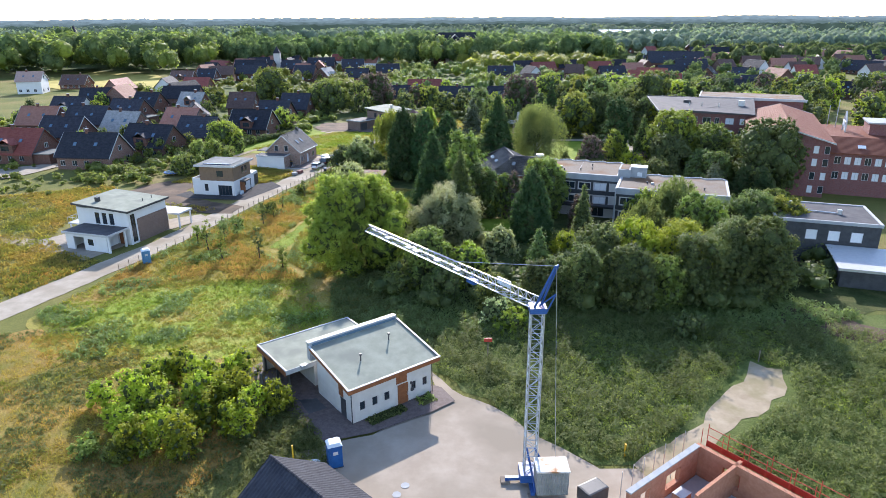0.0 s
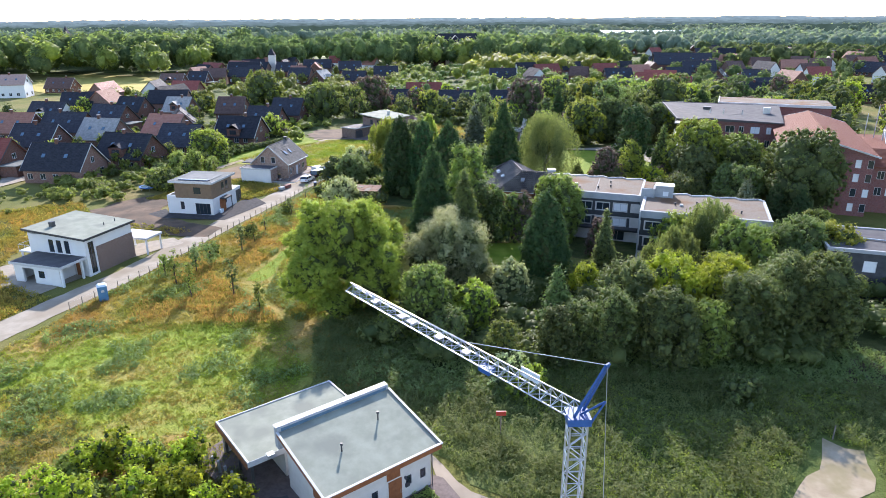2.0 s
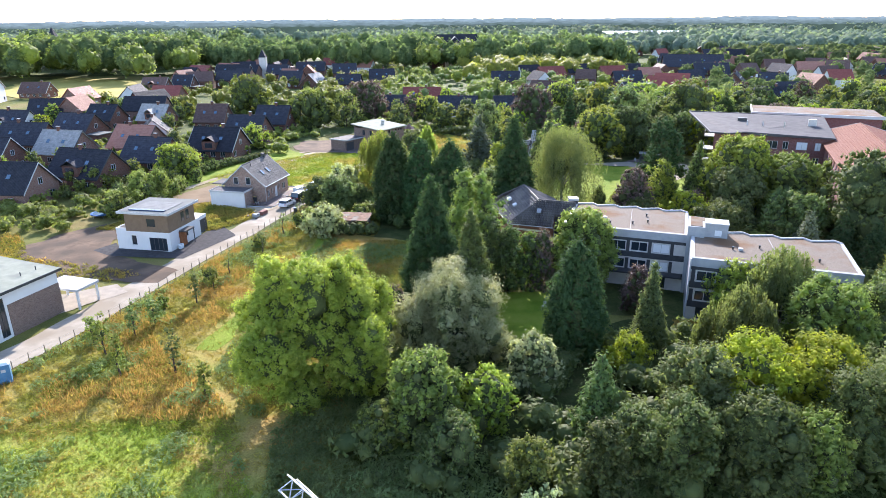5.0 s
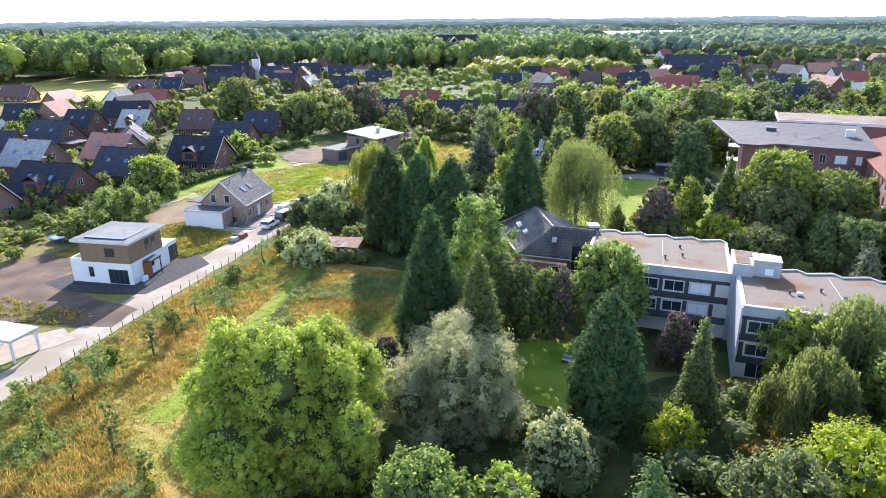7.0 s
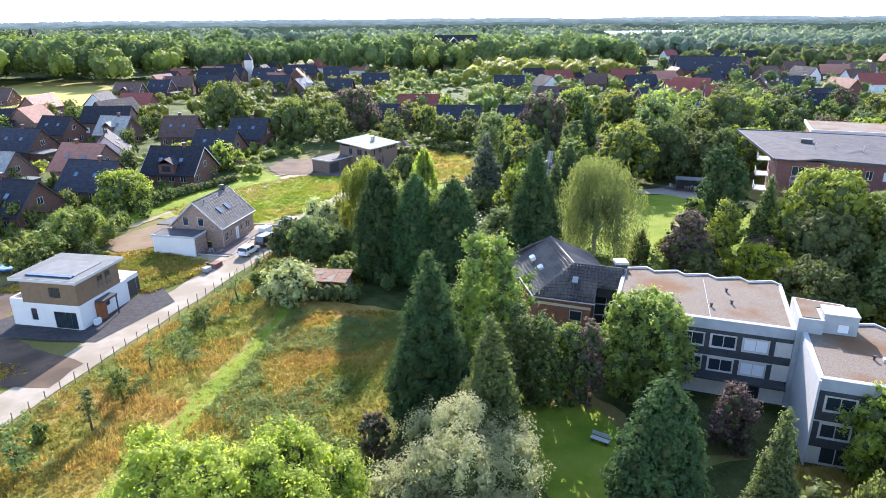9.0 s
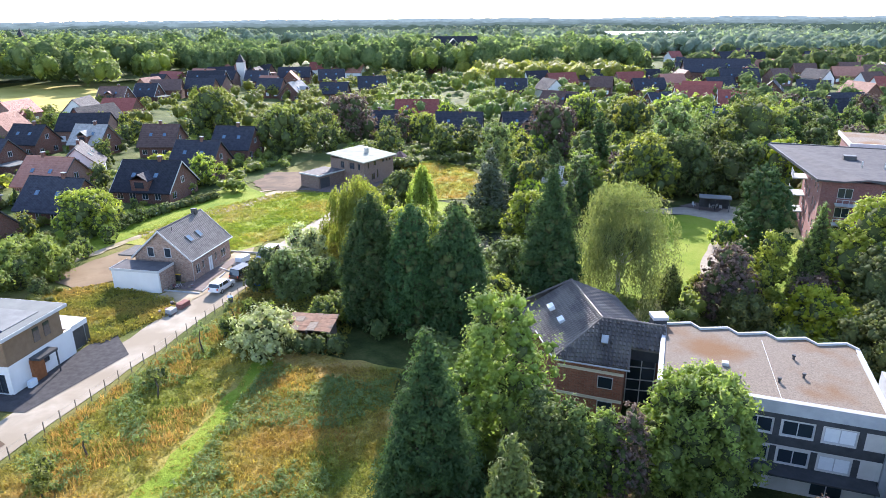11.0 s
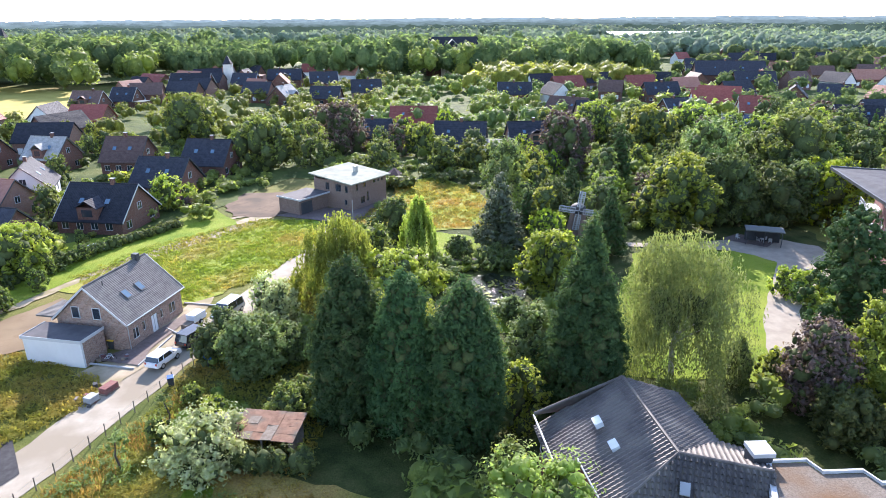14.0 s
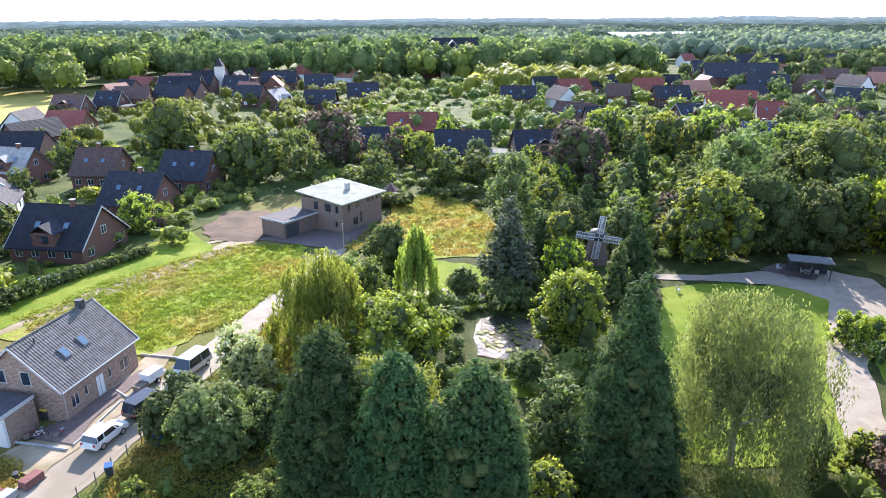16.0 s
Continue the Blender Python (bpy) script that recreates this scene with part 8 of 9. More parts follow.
# ---- the dark low building beside the wood ----
def dark_office():
    h = thing("office_building", pose(50.2, 90.4, 0, 0, 0, -19.5), "low dark-clad office building with flat grey roof", "building")
    ops = [("s", 4.2 + k * 2.9, 3.6, 1.5, 1.5, 0, "screen") for k in range(3)]
    walls(h, 13.6, 10.4, 6.2, M["darkwall"], openings=ops)
    part("roof", bx(0.2, 0.2, 6.202, 13.4, 10.2, 6.4), M["greyroof"], h)
    part("coping", bx(-0.15, -0.15, 6.1, 13.75, 0.18, 6.55, -0.15, 10.22, 6.1, 13.75, 10.55, 6.55), M["concrete"], h)
    for x in (-0.15, 13.42):
        part("coping", bx(x, 0.182, 6.1, x + 0.33, 10.218, 6.55), M["trimwhite"], h)
    part("roof_pipe", rods([((2, 5.5, 6.55), (9, 4.6, 6.55))], 0.1), M["metal"], h)
    part("roof_vent", bx(8.8, 4.4, 6.402, 9.4, 5.0, 7.1), M["metal"], h)
    a = thing("lean_to", pose(53.9, 79.4, 0, 0, 0, -19.5), "dark lean-to with pale sheet roof", "lean-to")
    part("wall", bx(0.2, 0.2, 0, 7.2, 8.4, 2.6), M["darkwall"], a)
    bm = bmesh.new()
    slab(bm, [(-0.2, -0.3, 2.75), (7.4, -0.3, 2.75), (7.4, 9.0, 3.1), (-0.2, 9.0, 3.1)], 0.12)
    part("sheet_roof", bm, M["trimwhite"], a)
    part("roof_edge", bx(-0.3, -0.4, 2.5, 7.5, -0.302, 2.85), M["metal"], a)


dark_office()


# ---- the windmill, the shelter and the park things ----
def windmill():
    h = thing("windmill", pose(25.6, 196.6, 0, 0, 0, -8), "small dark garden windmill with white lattice sails", "windmill")
    bm = bmesh.new()
    n = 8
    lo = [bm.verts.new((1.9 * math.cos(k * math.tau / n), 1.9 * math.sin(k * math.tau / n), 0)) for k in range(n)]
    hi = [bm.verts.new((1.15 * math.cos(k * math.tau / n), 1.15 * math.sin(k * math.tau / n), 4.0)) for k in range(n)]
    for k in range(n):
        bm.faces.new((lo[k], lo[(k + 1) % n], hi[(k + 1) % n], hi[k]))
    bm.faces.new(hi)
    part("tower", bm, M["brownbrick"], h)
    bm = bmesh.new()
    bmesh.ops.create_uvsphere(bm, u_segments=12, v_segments=6, radius=1.35)
    bmesh.ops.scale(bm, vec=(1.0, 1.1, 0.75), verts=bm.verts)
    bmesh.ops.translate(bm, vec=(0, 0, 4.25), verts=bm.verts)
    part("cap", bm, M["darkwall"], h, smooth=True)
    hub = Vector((0, -1.8, 4.4))
    part("axle", rods([((0, -1.0, 4.4), (0, -2.0, 4.4))], 0.12), M["trimdark"], h)
    for k in range(4):
        a = radians(82 + 90 * k)
        d, s = Vector((math.cos(a), 0, math.sin(a))), Vector((-math.sin(a), 0, math.cos(a)))
        segs = [(hub, hub + d * 3.3)]
        segs += [(hub + d * 0.7 + s * w, hub + d * 3.2 + s * w) for w in (-0.45, 0.45, 0.15)]
        segs += [(hub + d * (0.7 + 0.36 * j) - s * 0.45, hub + d * (0.7 + 0.36 * j) + s * 0.45) for j in range(8)]
        part("sail", rods(segs, 0.07, 4), M["trimwhite"], h, "white lattice sail")


windmill()


def shelter():
    h = thing("shelter", pose(51.2, 189.6, 0, 0, 0, -20), "flat-roofed park shelter over a paved square", "shelter")
    part("roof", bx(-0.4, -0.6, 2.5, 5.2, 2.2, 2.66), M["membrane"], h)
    part("rear_wall", bx(-0.2, 2.0, 0, 5.0, 2.15, 2.5), M["darkwall"], h)
    for x in (-0.2, 2.4, 4.85):
        part("post", bx(x, -0.4, 0, x + 0.12, -0.28, 2.5), M["trimdark"], h)
    patch("chess_square", [(48.0, 192.0), (53.6, 187.6), (57.0, 191.0), (52.0, 194.5)], 0.08, M["paving"], "grey paved square below the shelter", 0.02, category="paving")
    b = thing("chess_board", pose(50.6, 187.4, 0.085, 0, 0, -17), "large outdoor chess board of black and white slabs", "chess board")
    for i in range(8):
        for j in range(8):
            part("slab", bx(i * 0.5, j * 0.42, 0, i * 0.5 + 0.49, j * 0.42 + 0.41, 0.02), M["trimwhite"] if (i + j) % 2 else M["trimdark"], b)


shelter()


def garden_chair(x, y, yaw, first=[]):
    if first:
        return copy_thing(first[0], pose(x, y, 0.09, 0, 0, yaw))
    h = thing("garden_chair", pose(x, y, 0.09, 0, 0, yaw), "white plastic garden chair on paving", "chair", "garden chairs")
    part("seat", bbox_bevel(-0.25, -0.25, 0.40, 0.25, 0.25, 0.46, 0.02), M["trimwhite"], h)
    part("backrest", bbox_bevel(-0.25, 0.22, 0.462, 0.25, 0.28, 0.95, 0.02), M["trimwhite"], h)
    for a in (-0.22, 0.18):
        for b in (-0.22, 0.18):
            part("leg", bx(a, b, 0, a + 0.05, b + 0.05, 0.40), M["trimwhite"], h)
    for a in (-0.27, 0.23):
        part("armrest", bx(a, -0.2, 0.62, a + 0.05, 0.2, 0.66), M["trimwhite"], h)
    first.append(h)
    return h


for x, y, a in ((50.8, 191.8, 20), (53.4, 190.3, 80), (54.6, 190.6, 200), (55.0, 189.6, 150), (33.6, 184.6, 60), (24.6, 107.6, 30), (25.6, 107.2, 170), (26.2, 107.9, 100)):
    garden_chair(x, y, a)
gt = thing("garden_table", pose(54.0, 190.0, 0.09), "round white plastic garden table", "table")
bm = bmesh.new()
rod(bm, (0, 0, 0.68), (0, 0, 0.72), 0.5, 16)
part("tabletop", bm, M["trimwhite"], gt)
part("leg", rods([((0.28, 0, 0), (0.2, 0, 0.68)), ((-0.28, 0, 0), (-0.2, 0, 0.68)), ((0, 0.28, 0), (0, 0.2, 0.68)), ((0, -0.28, 0), (0, -0.2, 0.68))], 0.03), M["trimwhite"], gt)
bn = thing("bench", pose(14.3, 106.2, 0.04, 0, 0, -35), "pale wooden park bench on the lawn", "bench")
for k in range(4):
    part("slat", bx(-0.8, -0.25 + k * 0.13, 0.43, 0.8, -0.14 + k * 0.13, 0.46), M["trimwhite"], bn)
for k in range(3):
    part("back_slat", bx(-0.8, 0.29, 0.55 + k * 0.13, 0.8, 0.32, 0.65 + k * 0.13), M["trimwhite"], bn)
for x in (-0.65, 0.6):
    part("leg", bx(x, -0.22, 0, x + 0.06, 0.34, 0.428), M["trimdark"], bn)


def gazebo(x, y):
    h = thing("gazebo", pose(x, y, 0), "white garden gazebo with dark pointed roof", "gazebo")
    n = 6
    bm = bmesh.new()
    ring = [bm.verts.new((2.0 * math.cos(k * math.tau / n), 2.0 * math.sin(k * math.tau / n), 2.3)) for k in range(n)]
    tip = bm.verts.new((0, 0, 3.7))
    for k in range(n):
        bm.faces.new((ring[k], ring[(k + 1) % n], tip))
    bm.faces.new(ring[::-1])
    part("roof", bm, M["r_brown"], h)
    for k in range(n):
        c, s = 1.7 * math.cos(k * math.tau / n), 1.7 * math.sin(k * math.tau / n)
        part("post", bx(c - 0.07, s - 0.07, 0, c + 0.07, s + 0.07, 2.29), M["trimwhite"], h)
    part("railing", rods([((1.7 * math.cos(k * math.tau / n), 1.7 * math.sin(k * math.tau / n), 0.9), (1.7 * math.cos((k + 1) * math.tau / n), 1.7 * math.sin((k + 1) * math.tau / n), 0.9)) for k in range(n - 1)], 0.05), M["trimwhite"], h)


gazebo(-6.5, 232.5)


# ---- the old shed in the meadow ----
sh = thing("shed", pose(-16.0, 138.9, 0, 0, 0, -10), "ramshackle wooden shed with rusty roof", "shed")
for x in (0.0, 2.5, 4.9):
    for y in (0.0, 2.8):
        part("post", bx(x, y, 0, x + 0.14, y + 0.14, 1.95 + 0.08 * y), M["oldwood"], sh)
shrng = np.random.default_rng(8)
for i in range(6):
    for j in range(4):
        x, y = -0.2 + 0.93 * i, -0.3 + 0.92 * j
        z = 2.12 + 0.085 * (y + 0.3) + shrng.uniform(0.0, 0.06) + 0.02 * (i % 2)
        tip = shrng.uniform(-0.03, 0.05)
        bm = bmesh.new()
        slab(bm, [(x, y, z), (x + 0.97, y + 0.02, z + tip), (x + 0.96, y + 0.97, z + tip + 0.085), (x + 0.01, y + 0.95, z + 0.085)], 0.05)
        part("roof_sheet", bm, M["rustroof"] if shrng.random() < 0.72 else M["oldwood"], sh)
part("purlin", rods([((-0.2, 0.1, 2.03), (5.3, 0.1, 2.03))], 0.06, 5), M["oldwood"], sh)
part("purlin", rods([((-0.2, 2.9, 2.25), (5.3, 2.9, 2.25))], 0.06, 5), M["oldwood"], sh)
part("side_wall", bx(0.16, 2.96, 0, 4.9, 3.02, 2.1), M["oldwood"], sh)
part("end_wall", bx(5.06, 0.1, 0, 5.12, 2.9, 2.0), M["oldwood"], sh)
for k in range(5):
    x = -4.6 + 0.88 * k
    bm = bmesh.new()
    slab(bm, [(x, 0.1, 1.62 + 0.06 * k), (x + 0.9, 0.08, 1.68 + 0.06 * k), (x + 0.9, 3.2, 1.98 + 0.06 * k), (x, 3.1, 1.92 + 0.06 * k)], 0.04)
    part("sheet", bm, M["greysheet"], sh, "grey corrugated roof sheet")
part("end_wall", bx(-4.5, 0.2, 0, -4.42, 2.9, 1.6), M["oldwood"], sh)


# ---- vehicles ----
def wheel(parent, x, y, r=0.32):
    bm = bmesh.new()
    rod(bm, (x, y - 0.11, r), (x, y + 0.11, r), r, 14)
    w = part("tyre", bm, M["tyre"], parent)
    bm = bmesh.new()
    rod(bm, (x, y - 0.118, r), (x, y + 0.118, r), r * 0.6, 12)
    part("rim", bm, M["metal"], w)


def car(x, y, yaw, L, W, H, paint, label, van=False, z0=0.06):
    h = thing("car", pose(x, y, z0, 0, 0, yaw), label, "car")
    bm = bmesh.new()
    prof = [(-L / 2, 0.35), (-L / 2, 0.85), (-L / 2 + 0.1, 0.98), (L / 2 - 0.9 if not van else L / 2 - 0.75, 0.98), (L / 2 - 0.05, 0.75), (L / 2, 0.35)]
    va = [bm.verts.new((px, -W / 2, pz)) for px, pz in prof]
    vb = [bm.verts.new((px, W / 2, pz)) for px, pz in prof]
    for k in range(len(prof)):
        j = (k + 1) % len(prof)
        bm.faces.new((va[k], va[j], vb[j], vb[k]))
    bm.faces.new(va[::-1])
    bm.faces.new(vb)
    bmesh.ops.bevel(bm, geom=list(bm.edges), offset=0.07, segments=2, affect="EDGES")
    part("body", bm, paint, h, smooth=False)
    bm = bmesh.new()
    back = -L / 2 + 0.08 if van else -L / 2 + 0.12
    f0, f1 = (L / 2 - 0.95, L / 2 - 1.7) if not van else (L / 2 - 0.8, L / 2 - 1.45)
    q = 0.14
    lo = [bm.verts.new(p) for p in ((back, -W / 2 + 0.06, 0.97), (f0, -W / 2 + 0.06, 0.97), (f0, W / 2 - 0.06, 0.97), (back, W / 2 - 0.06, 0.97))]
    hi = [bm.verts.new(p) for p in ((back + 0.3, -W / 2 + q, H), (f1, -W / 2 + q, H), (f1, W / 2 - q, H), (back + 0.3, W / 2 - q, H))]
    for k in range(4):
        bm.faces.new((lo[k], lo[(k + 1) % 4], hi[(k + 1) % 4], hi[k]))
    bm.faces.new(lo[::-1])
    bm.faces.new(hi)
    part("cabin_glass", bm, M["glass"], h, "dark car windows")
    part("roof_panel", bbox_bevel(back + 0.22, -W / 2 + q - 0.03, H - 0.03, f1 + 0.05, W / 2 - q + 0.03, H + 0.04, 0.02), paint, h)
    for px in (back + 0.3, (back + f1) / 2, f1):
        for s in (-1, 1):
            bm = bmesh.new()
            rod(bm, (px + (0.35 if px == f1 else -0.1), s * (W / 2 - 0.055), 0.97), (px, s * (W / 2 - q), H), 0.05, 5)
            part("pillar", bm, paint, h)
    for wx in (-L / 2 + 0.8, L / 2 - 0.85):
        for wy in (-W / 2 + 0.1, W / 2 - 0.1):
            wheel(h, wx, wy)
    for s in (-1, 1):
        part("headlight", bx(L / 2 - 0.1, s * (W / 2 - 0.35) - 0.16, 0.62, L / 2 + 0.012, s * (W / 2 - 0.35) + 0.16, 0.76), M["screen"], h)
        part("tail_light", bx(-L / 2 - 0.012, s * (W / 2 - 0.2) - 0.1, 0.7, -L / 2 + 0.08, s * (W / 2 - 0.2) + 0.1, 0.92), M["red"], h)
        part("mirror", bx(f0 - 0.25, s * (W / 2 + 0.08) - 0.07, 0.98, f0 - 0.1, s * (W / 2 + 0.08) + 0.07, 1.12), paint, h)


car(-27.7, 155.0, 72, 3.9, 1.7, 1.45, M["carwhite"], "white parked hatchback beside the brick house")
car(-25.9, 159.6, 65, 4.4, 1.8, 1.75, M["carblack"], "black parked compact van on the forecourt", True)
car(-24.2, 166.6, 250, 4.7, 1.85, 1.85, M["carsilver"], "silver parked people carrier on the road", True)
car(-104.0, 147.0, -5, 4.6, 1.8, 1.6, M["carwhite"], "white van parked before the houses", True, 0.0)
tr = thing("trailer", pose(-27.4, 164.6, 0.07, 0, 0, 68), "small white box trailer", "trailer")
part("box", bbox_bevel(-1.0, -0.62, 0.42, 1.0, 0.62, 1.35, 0.06), M["carwhite"], tr)
part("drawbar", rods([((0.95, 0.4, 0.42), (1.9, 0, 0.42)), ((0.95, -0.4, 0.42), (1.9, 0, 0.42))], 0.04), M["metal"], tr)
for s in (-0.7, 0.7):
    wheel(tr, 0, s, 0.28)


# ---- site toilets, posts, fence and clutter ----
def site_toilet(x, y, yaw, body, roof, label):
    h = thing("portable_toilet", pose(x, y, 0.05, 0, 0, yaw), label, "portable toilet")
    part("cabin", bbox_bevel(-0.56, -0.56, 0.05, 0.56, 0.56, 2.05, 0.04), body, h)
    part("base", bx(-0.6, -0.6, 0, 0.6, 0.6, 0.05), M["trimdark"], h)
    d = part("door", bbox_bevel(-0.42, -0.6, 0.12, 0.42, -0.563, 1.95, 0.01), body, h)
    part("sign", bx(-0.2, -0.612, 1.3, 0.2, -0.601, 1.6), M["trimwhite"], d)
    bm = bmesh.new()
    lo = [bm.verts.new((a * 0.6, b * 0.6, 2.052)) for a, b in ((-1, -1), (1, -1), (1, 1), (-1, 1))]
    hi = [bm.verts.new((a * 0.4, b * 0.4, 2.28)) for a, b in ((-1, -1), (1, -1), (1, 1), (-1, 1))]
    for k in range(4):
        bm.faces.new((lo[k], lo[(k + 1) % 4], hi[(k + 1) % 4], hi[k]))
    bm.faces.new(hi)
    bm.faces.new(lo[::-1])
    part("roof", bm, roof, h)


M["midblue"] = mat("faded_blue_plastic", (0.06, 0.17, 0.30), (0.08, 0.20, 0.34), 2.0, 0.5)
site_toilet(-8.2, 44.2, 20, M["bluebox"], M["palebox"], "blue portable toilet with pale roof in the yard")
site_toilet(-42.6, 91.2, 30, M["midblue"], M["palebox"], "pale blue portable toilet beside the road")
tarp = bmesh.new()
bmesh.ops.create_icosphere(tarp, subdivisions=2, radius=0.8)
for v in tarp.verts:
    v.co = Vector((v.co.x * 1.1, v.co.y * 0.8, max(0, v.co.z * 0.6))) * (1 + 0.25 * noise.noise(v.co * 2))
solo("tarpaulin_heap", tarp, M["palebox"], "crumpled pale tarpaulin heap beside the toilet", "tarpaulin", m=pose(-10.4, 43.4, 0.0))


def post(name, x, y, h, material, label, r=0.06, head=None):
    ob = thing(name, pose(x, y, 0), label, "post")
    part("shaft", rods([((0, 0, 0), (0, 0, h))], r, 8), material, ob)
    if head:
        part("head", bx(-0.42, -0.05, h, 0.42, 0.05, h + 0.42), head, ob)


post("marker_post", 5.6, 60.6, 2.4, M["oldwood"], "wooden post with red sign board", 0.05, M["red"])
post("marker_post", 15.6, 44.6, 1.3, M["yellow"], "yellow marker post at the yard's edge", 0.09)
post("marker_post", -11.6, 44.4, 1.8, M["yellow"], "yellow marker post beside the toilet", 0.07)
post("marker_post", 34.0, 59.8, 1.4, M["oldwood"], "weathered wooden post among weeds")
post("street_lamp", -12.6, 203.6, 4.4, M["metal"], "slim street lamp beside the brown house", 0.06)
post("letter_post", -22.6, 153.6, 1.1, M["trimdark"], "dark post with a blue box by the road", 0.06, M["bluebox"])
fence = thing("fence", pose(0, 0, 0), "wire fence on wooden posts along the road", "fence")
for k in range(58):
    y = 88 + k * 1.75
    x = road_x(y) + 0.55
    part("fence_post", rods([((x, y, 0), (x, y, 1.25))], 0.05, 6), M["oldwood"], fence)
part("wire", rods([((road_x(88 + k * 1.75) + 0.55, 88 + k * 1.75, z), (road_x(88 + (k + 1) * 1.75) + 0.55, 88 + (k + 1) * 1.75, z)) for k in range(57) for z in (0.5, 1.1)], 0.008, 3), M["metal"], fence)


# ---- the building site and the slate roof at the near edge of the yard ----
def building_site():
    h = thing("building_shell", pose(13.6, 36.8, 0, 0, 0, 37), "unfinished orange brick building shell", "building site")
    part("wall", wall_bm(9.0, 2.9, 0.36, [(1.2, 0.9, 2.4, 2.2), (4.4, 0.9, 6.2, 2.2)]), M["orange"], h, m=pose(0, 0, 0))
    part("wall", wall_bm(9.0, 2.9, 0.36, [(2.0, 0.9, 3.4, 2.2)]), M["orange"], h, m=pose(8.64, 0, 0, 0, 0, -90) @ pose(0, 0, 0))
    part("wall_cap", bx(-0.05, -0.05, 2.902, 8.6, 0.41, 3.0), M["concrete"], h)
    part("floor_slab", bx(0.4, -9.0, 0.03, 8.6, -0.05, 0.3), M["concrete"], h)
    part("inner_wall", wall_bm(6.0, 2.6, 0.24), M["orange"], h, m=pose(3.5, -3.0, 0.3))
    for k in range(7):
        part("prop", rods([((0.4 + k * 1.3, 1.1, 0), (0.4 + k * 1.3, 1.1, 3.9))], 0.03), M["metal"], h)
    s = thing("scaffold", pose(13.6, 36.8, 0, 0, 0, 37) @ pose(9.0, 0.3, 0, 0, 0, -90), "red scaffold with boards along the shell", "scaffold")
    for k in range(8):
        for y in (0.3, 1.2):
            part("standard", rods([((k * 1.7, y, 0), (k * 1.7, y, 4.1))], 0.03), M["red"], s)
    for z in (2.1, 2.6, 3.1, 3.8):
        part("ledger", rods([((0, 1.2, z), (11.9, 1.2, z))], 0.03), M["red"], s)
    part("board", bx(0, 0.35, 2.0, 11.9, 1.15, 2.06), M["oldwood"], s)
    part("toe_board", bx(0, 1.22, 2.07, 11.9, 1.25, 2.6), M["red"], s)
    for k, (x, y) in enumerate(((4.2, -1.6), (6.4, -5.0))):
        p = thing("brick_pallet", h.matrix_basis @ pose(x, y, 0.3), "pallet of wrapped orange bricks", "pallet")
        part("bricks", bx(0, 0, 0.13, 1.1, 0.9, 1.0), M["orange"], p)
        part("pallet_base", bx(-0.05, -0.05, 0, 1.15, 0.95, 0.128), M["oldwood"], p)
        part("wrapping", bx(-0.01, -0.01, 1.002, 1.11, 0.91, 1.03), M["trimwhite"], p)


building_site()
rf = thing("house", pose(-11.3, 38.0, 0, 0, 0, -42), "house with dark slate roof at the yard's edge", "house")
walls(rf, 9.0, 8.0, 2.8, M["offwhite"])
gable_roof(rf, 9.0, 8.0, 2.8, 5.6, M["r_dark"], 0.4)
rf.matrix_basis = pose(-11.2, 37.6, 0, 0, 0, -45) @ pose(0, -4, 0)
solo("materials_container", bbox_bevel(-1.0, -0.7, 0, 1.0, 0.7, 1.1, 0.15), M["trimdark"], "dark covered materials container", "container", m=pose(11.8, 39.8, 0.05, 0, 0, 30))

# pallets and stacks beside the brick house
for x, y, w, mname in ((-31.0, 149.5, 0.9, "clinicbrick"), (-31.8, 147.6, 0.6, "concrete"), (-27.9, 163.0, 0.7, "oldwood"), ):
    p = thing("pallet_stack", pose(x, y, 0.07, 0, 0, 70), "stack of building material on a pallet", "pallet", "pallets on the building plots")
    part("pallet_base", bx(-w, -0.5, 0, w, 0.5, 0.12), M["oldwood"], p)
    part("load", bbox_bevel(-w * 0.9, -0.45, 0.122, w * 0.9, 0.45, 0.7, 0.03), M[mname], p)

# bins, a bicycle and kerbs before the brick house
def wheelie_bin(x, y, yaw, lid, label):
    h = thing("wheelie_bin", pose(x, y, 0.07, 0, 0, yaw), label, "bin")
    bm = bmesh.new()
    lo = [bm.verts.new(p) for p in ((-0.24, -0.26, 0.04), (0.24, -0.26, 0.04), (0.24, 0.26, 0.04), (-0.24, 0.26, 0.04))]
    hi = [bm.verts.new(p) for p in ((-0.3, -0.36, 0.98), (0.3, -0.36, 0.98), (0.3, 0.36, 0.98), (-0.3, 0.36, 0.98))]
    for k in range(4):
        bm.faces.new((lo[k], lo[(k + 1) % 4], hi[(k + 1) % 4], hi[k]))
    bm.faces.new(lo[::-1])
    bm.faces.new(hi)
    part("body", bm, M["trimdark"], h)
    part("lid", bbox_bevel(-0.32, -0.38, 0.982, 0.32, 0.4, 1.07, 0.03), lid, h)
    for s in (-0.26, 0.2):
        part("wheel", rods([((s, 0.3, 0.1), (s + 0.06, 0.3, 0.1))], 0.1, 10), M["tyre"], h)


wheelie_bin(-25.2, 150.2, 20, M["bluebox"], "dark wheelie bin with blue lid beside the road")
wheelie_bin(-34.6, 158.4, 75, M["yellow"], "dark wheelie bin with yellow lid by the garage")
wheelie_bin(-33.9, 158.8, 75, M["trimdark"], "dark wheelie bin by the garage")


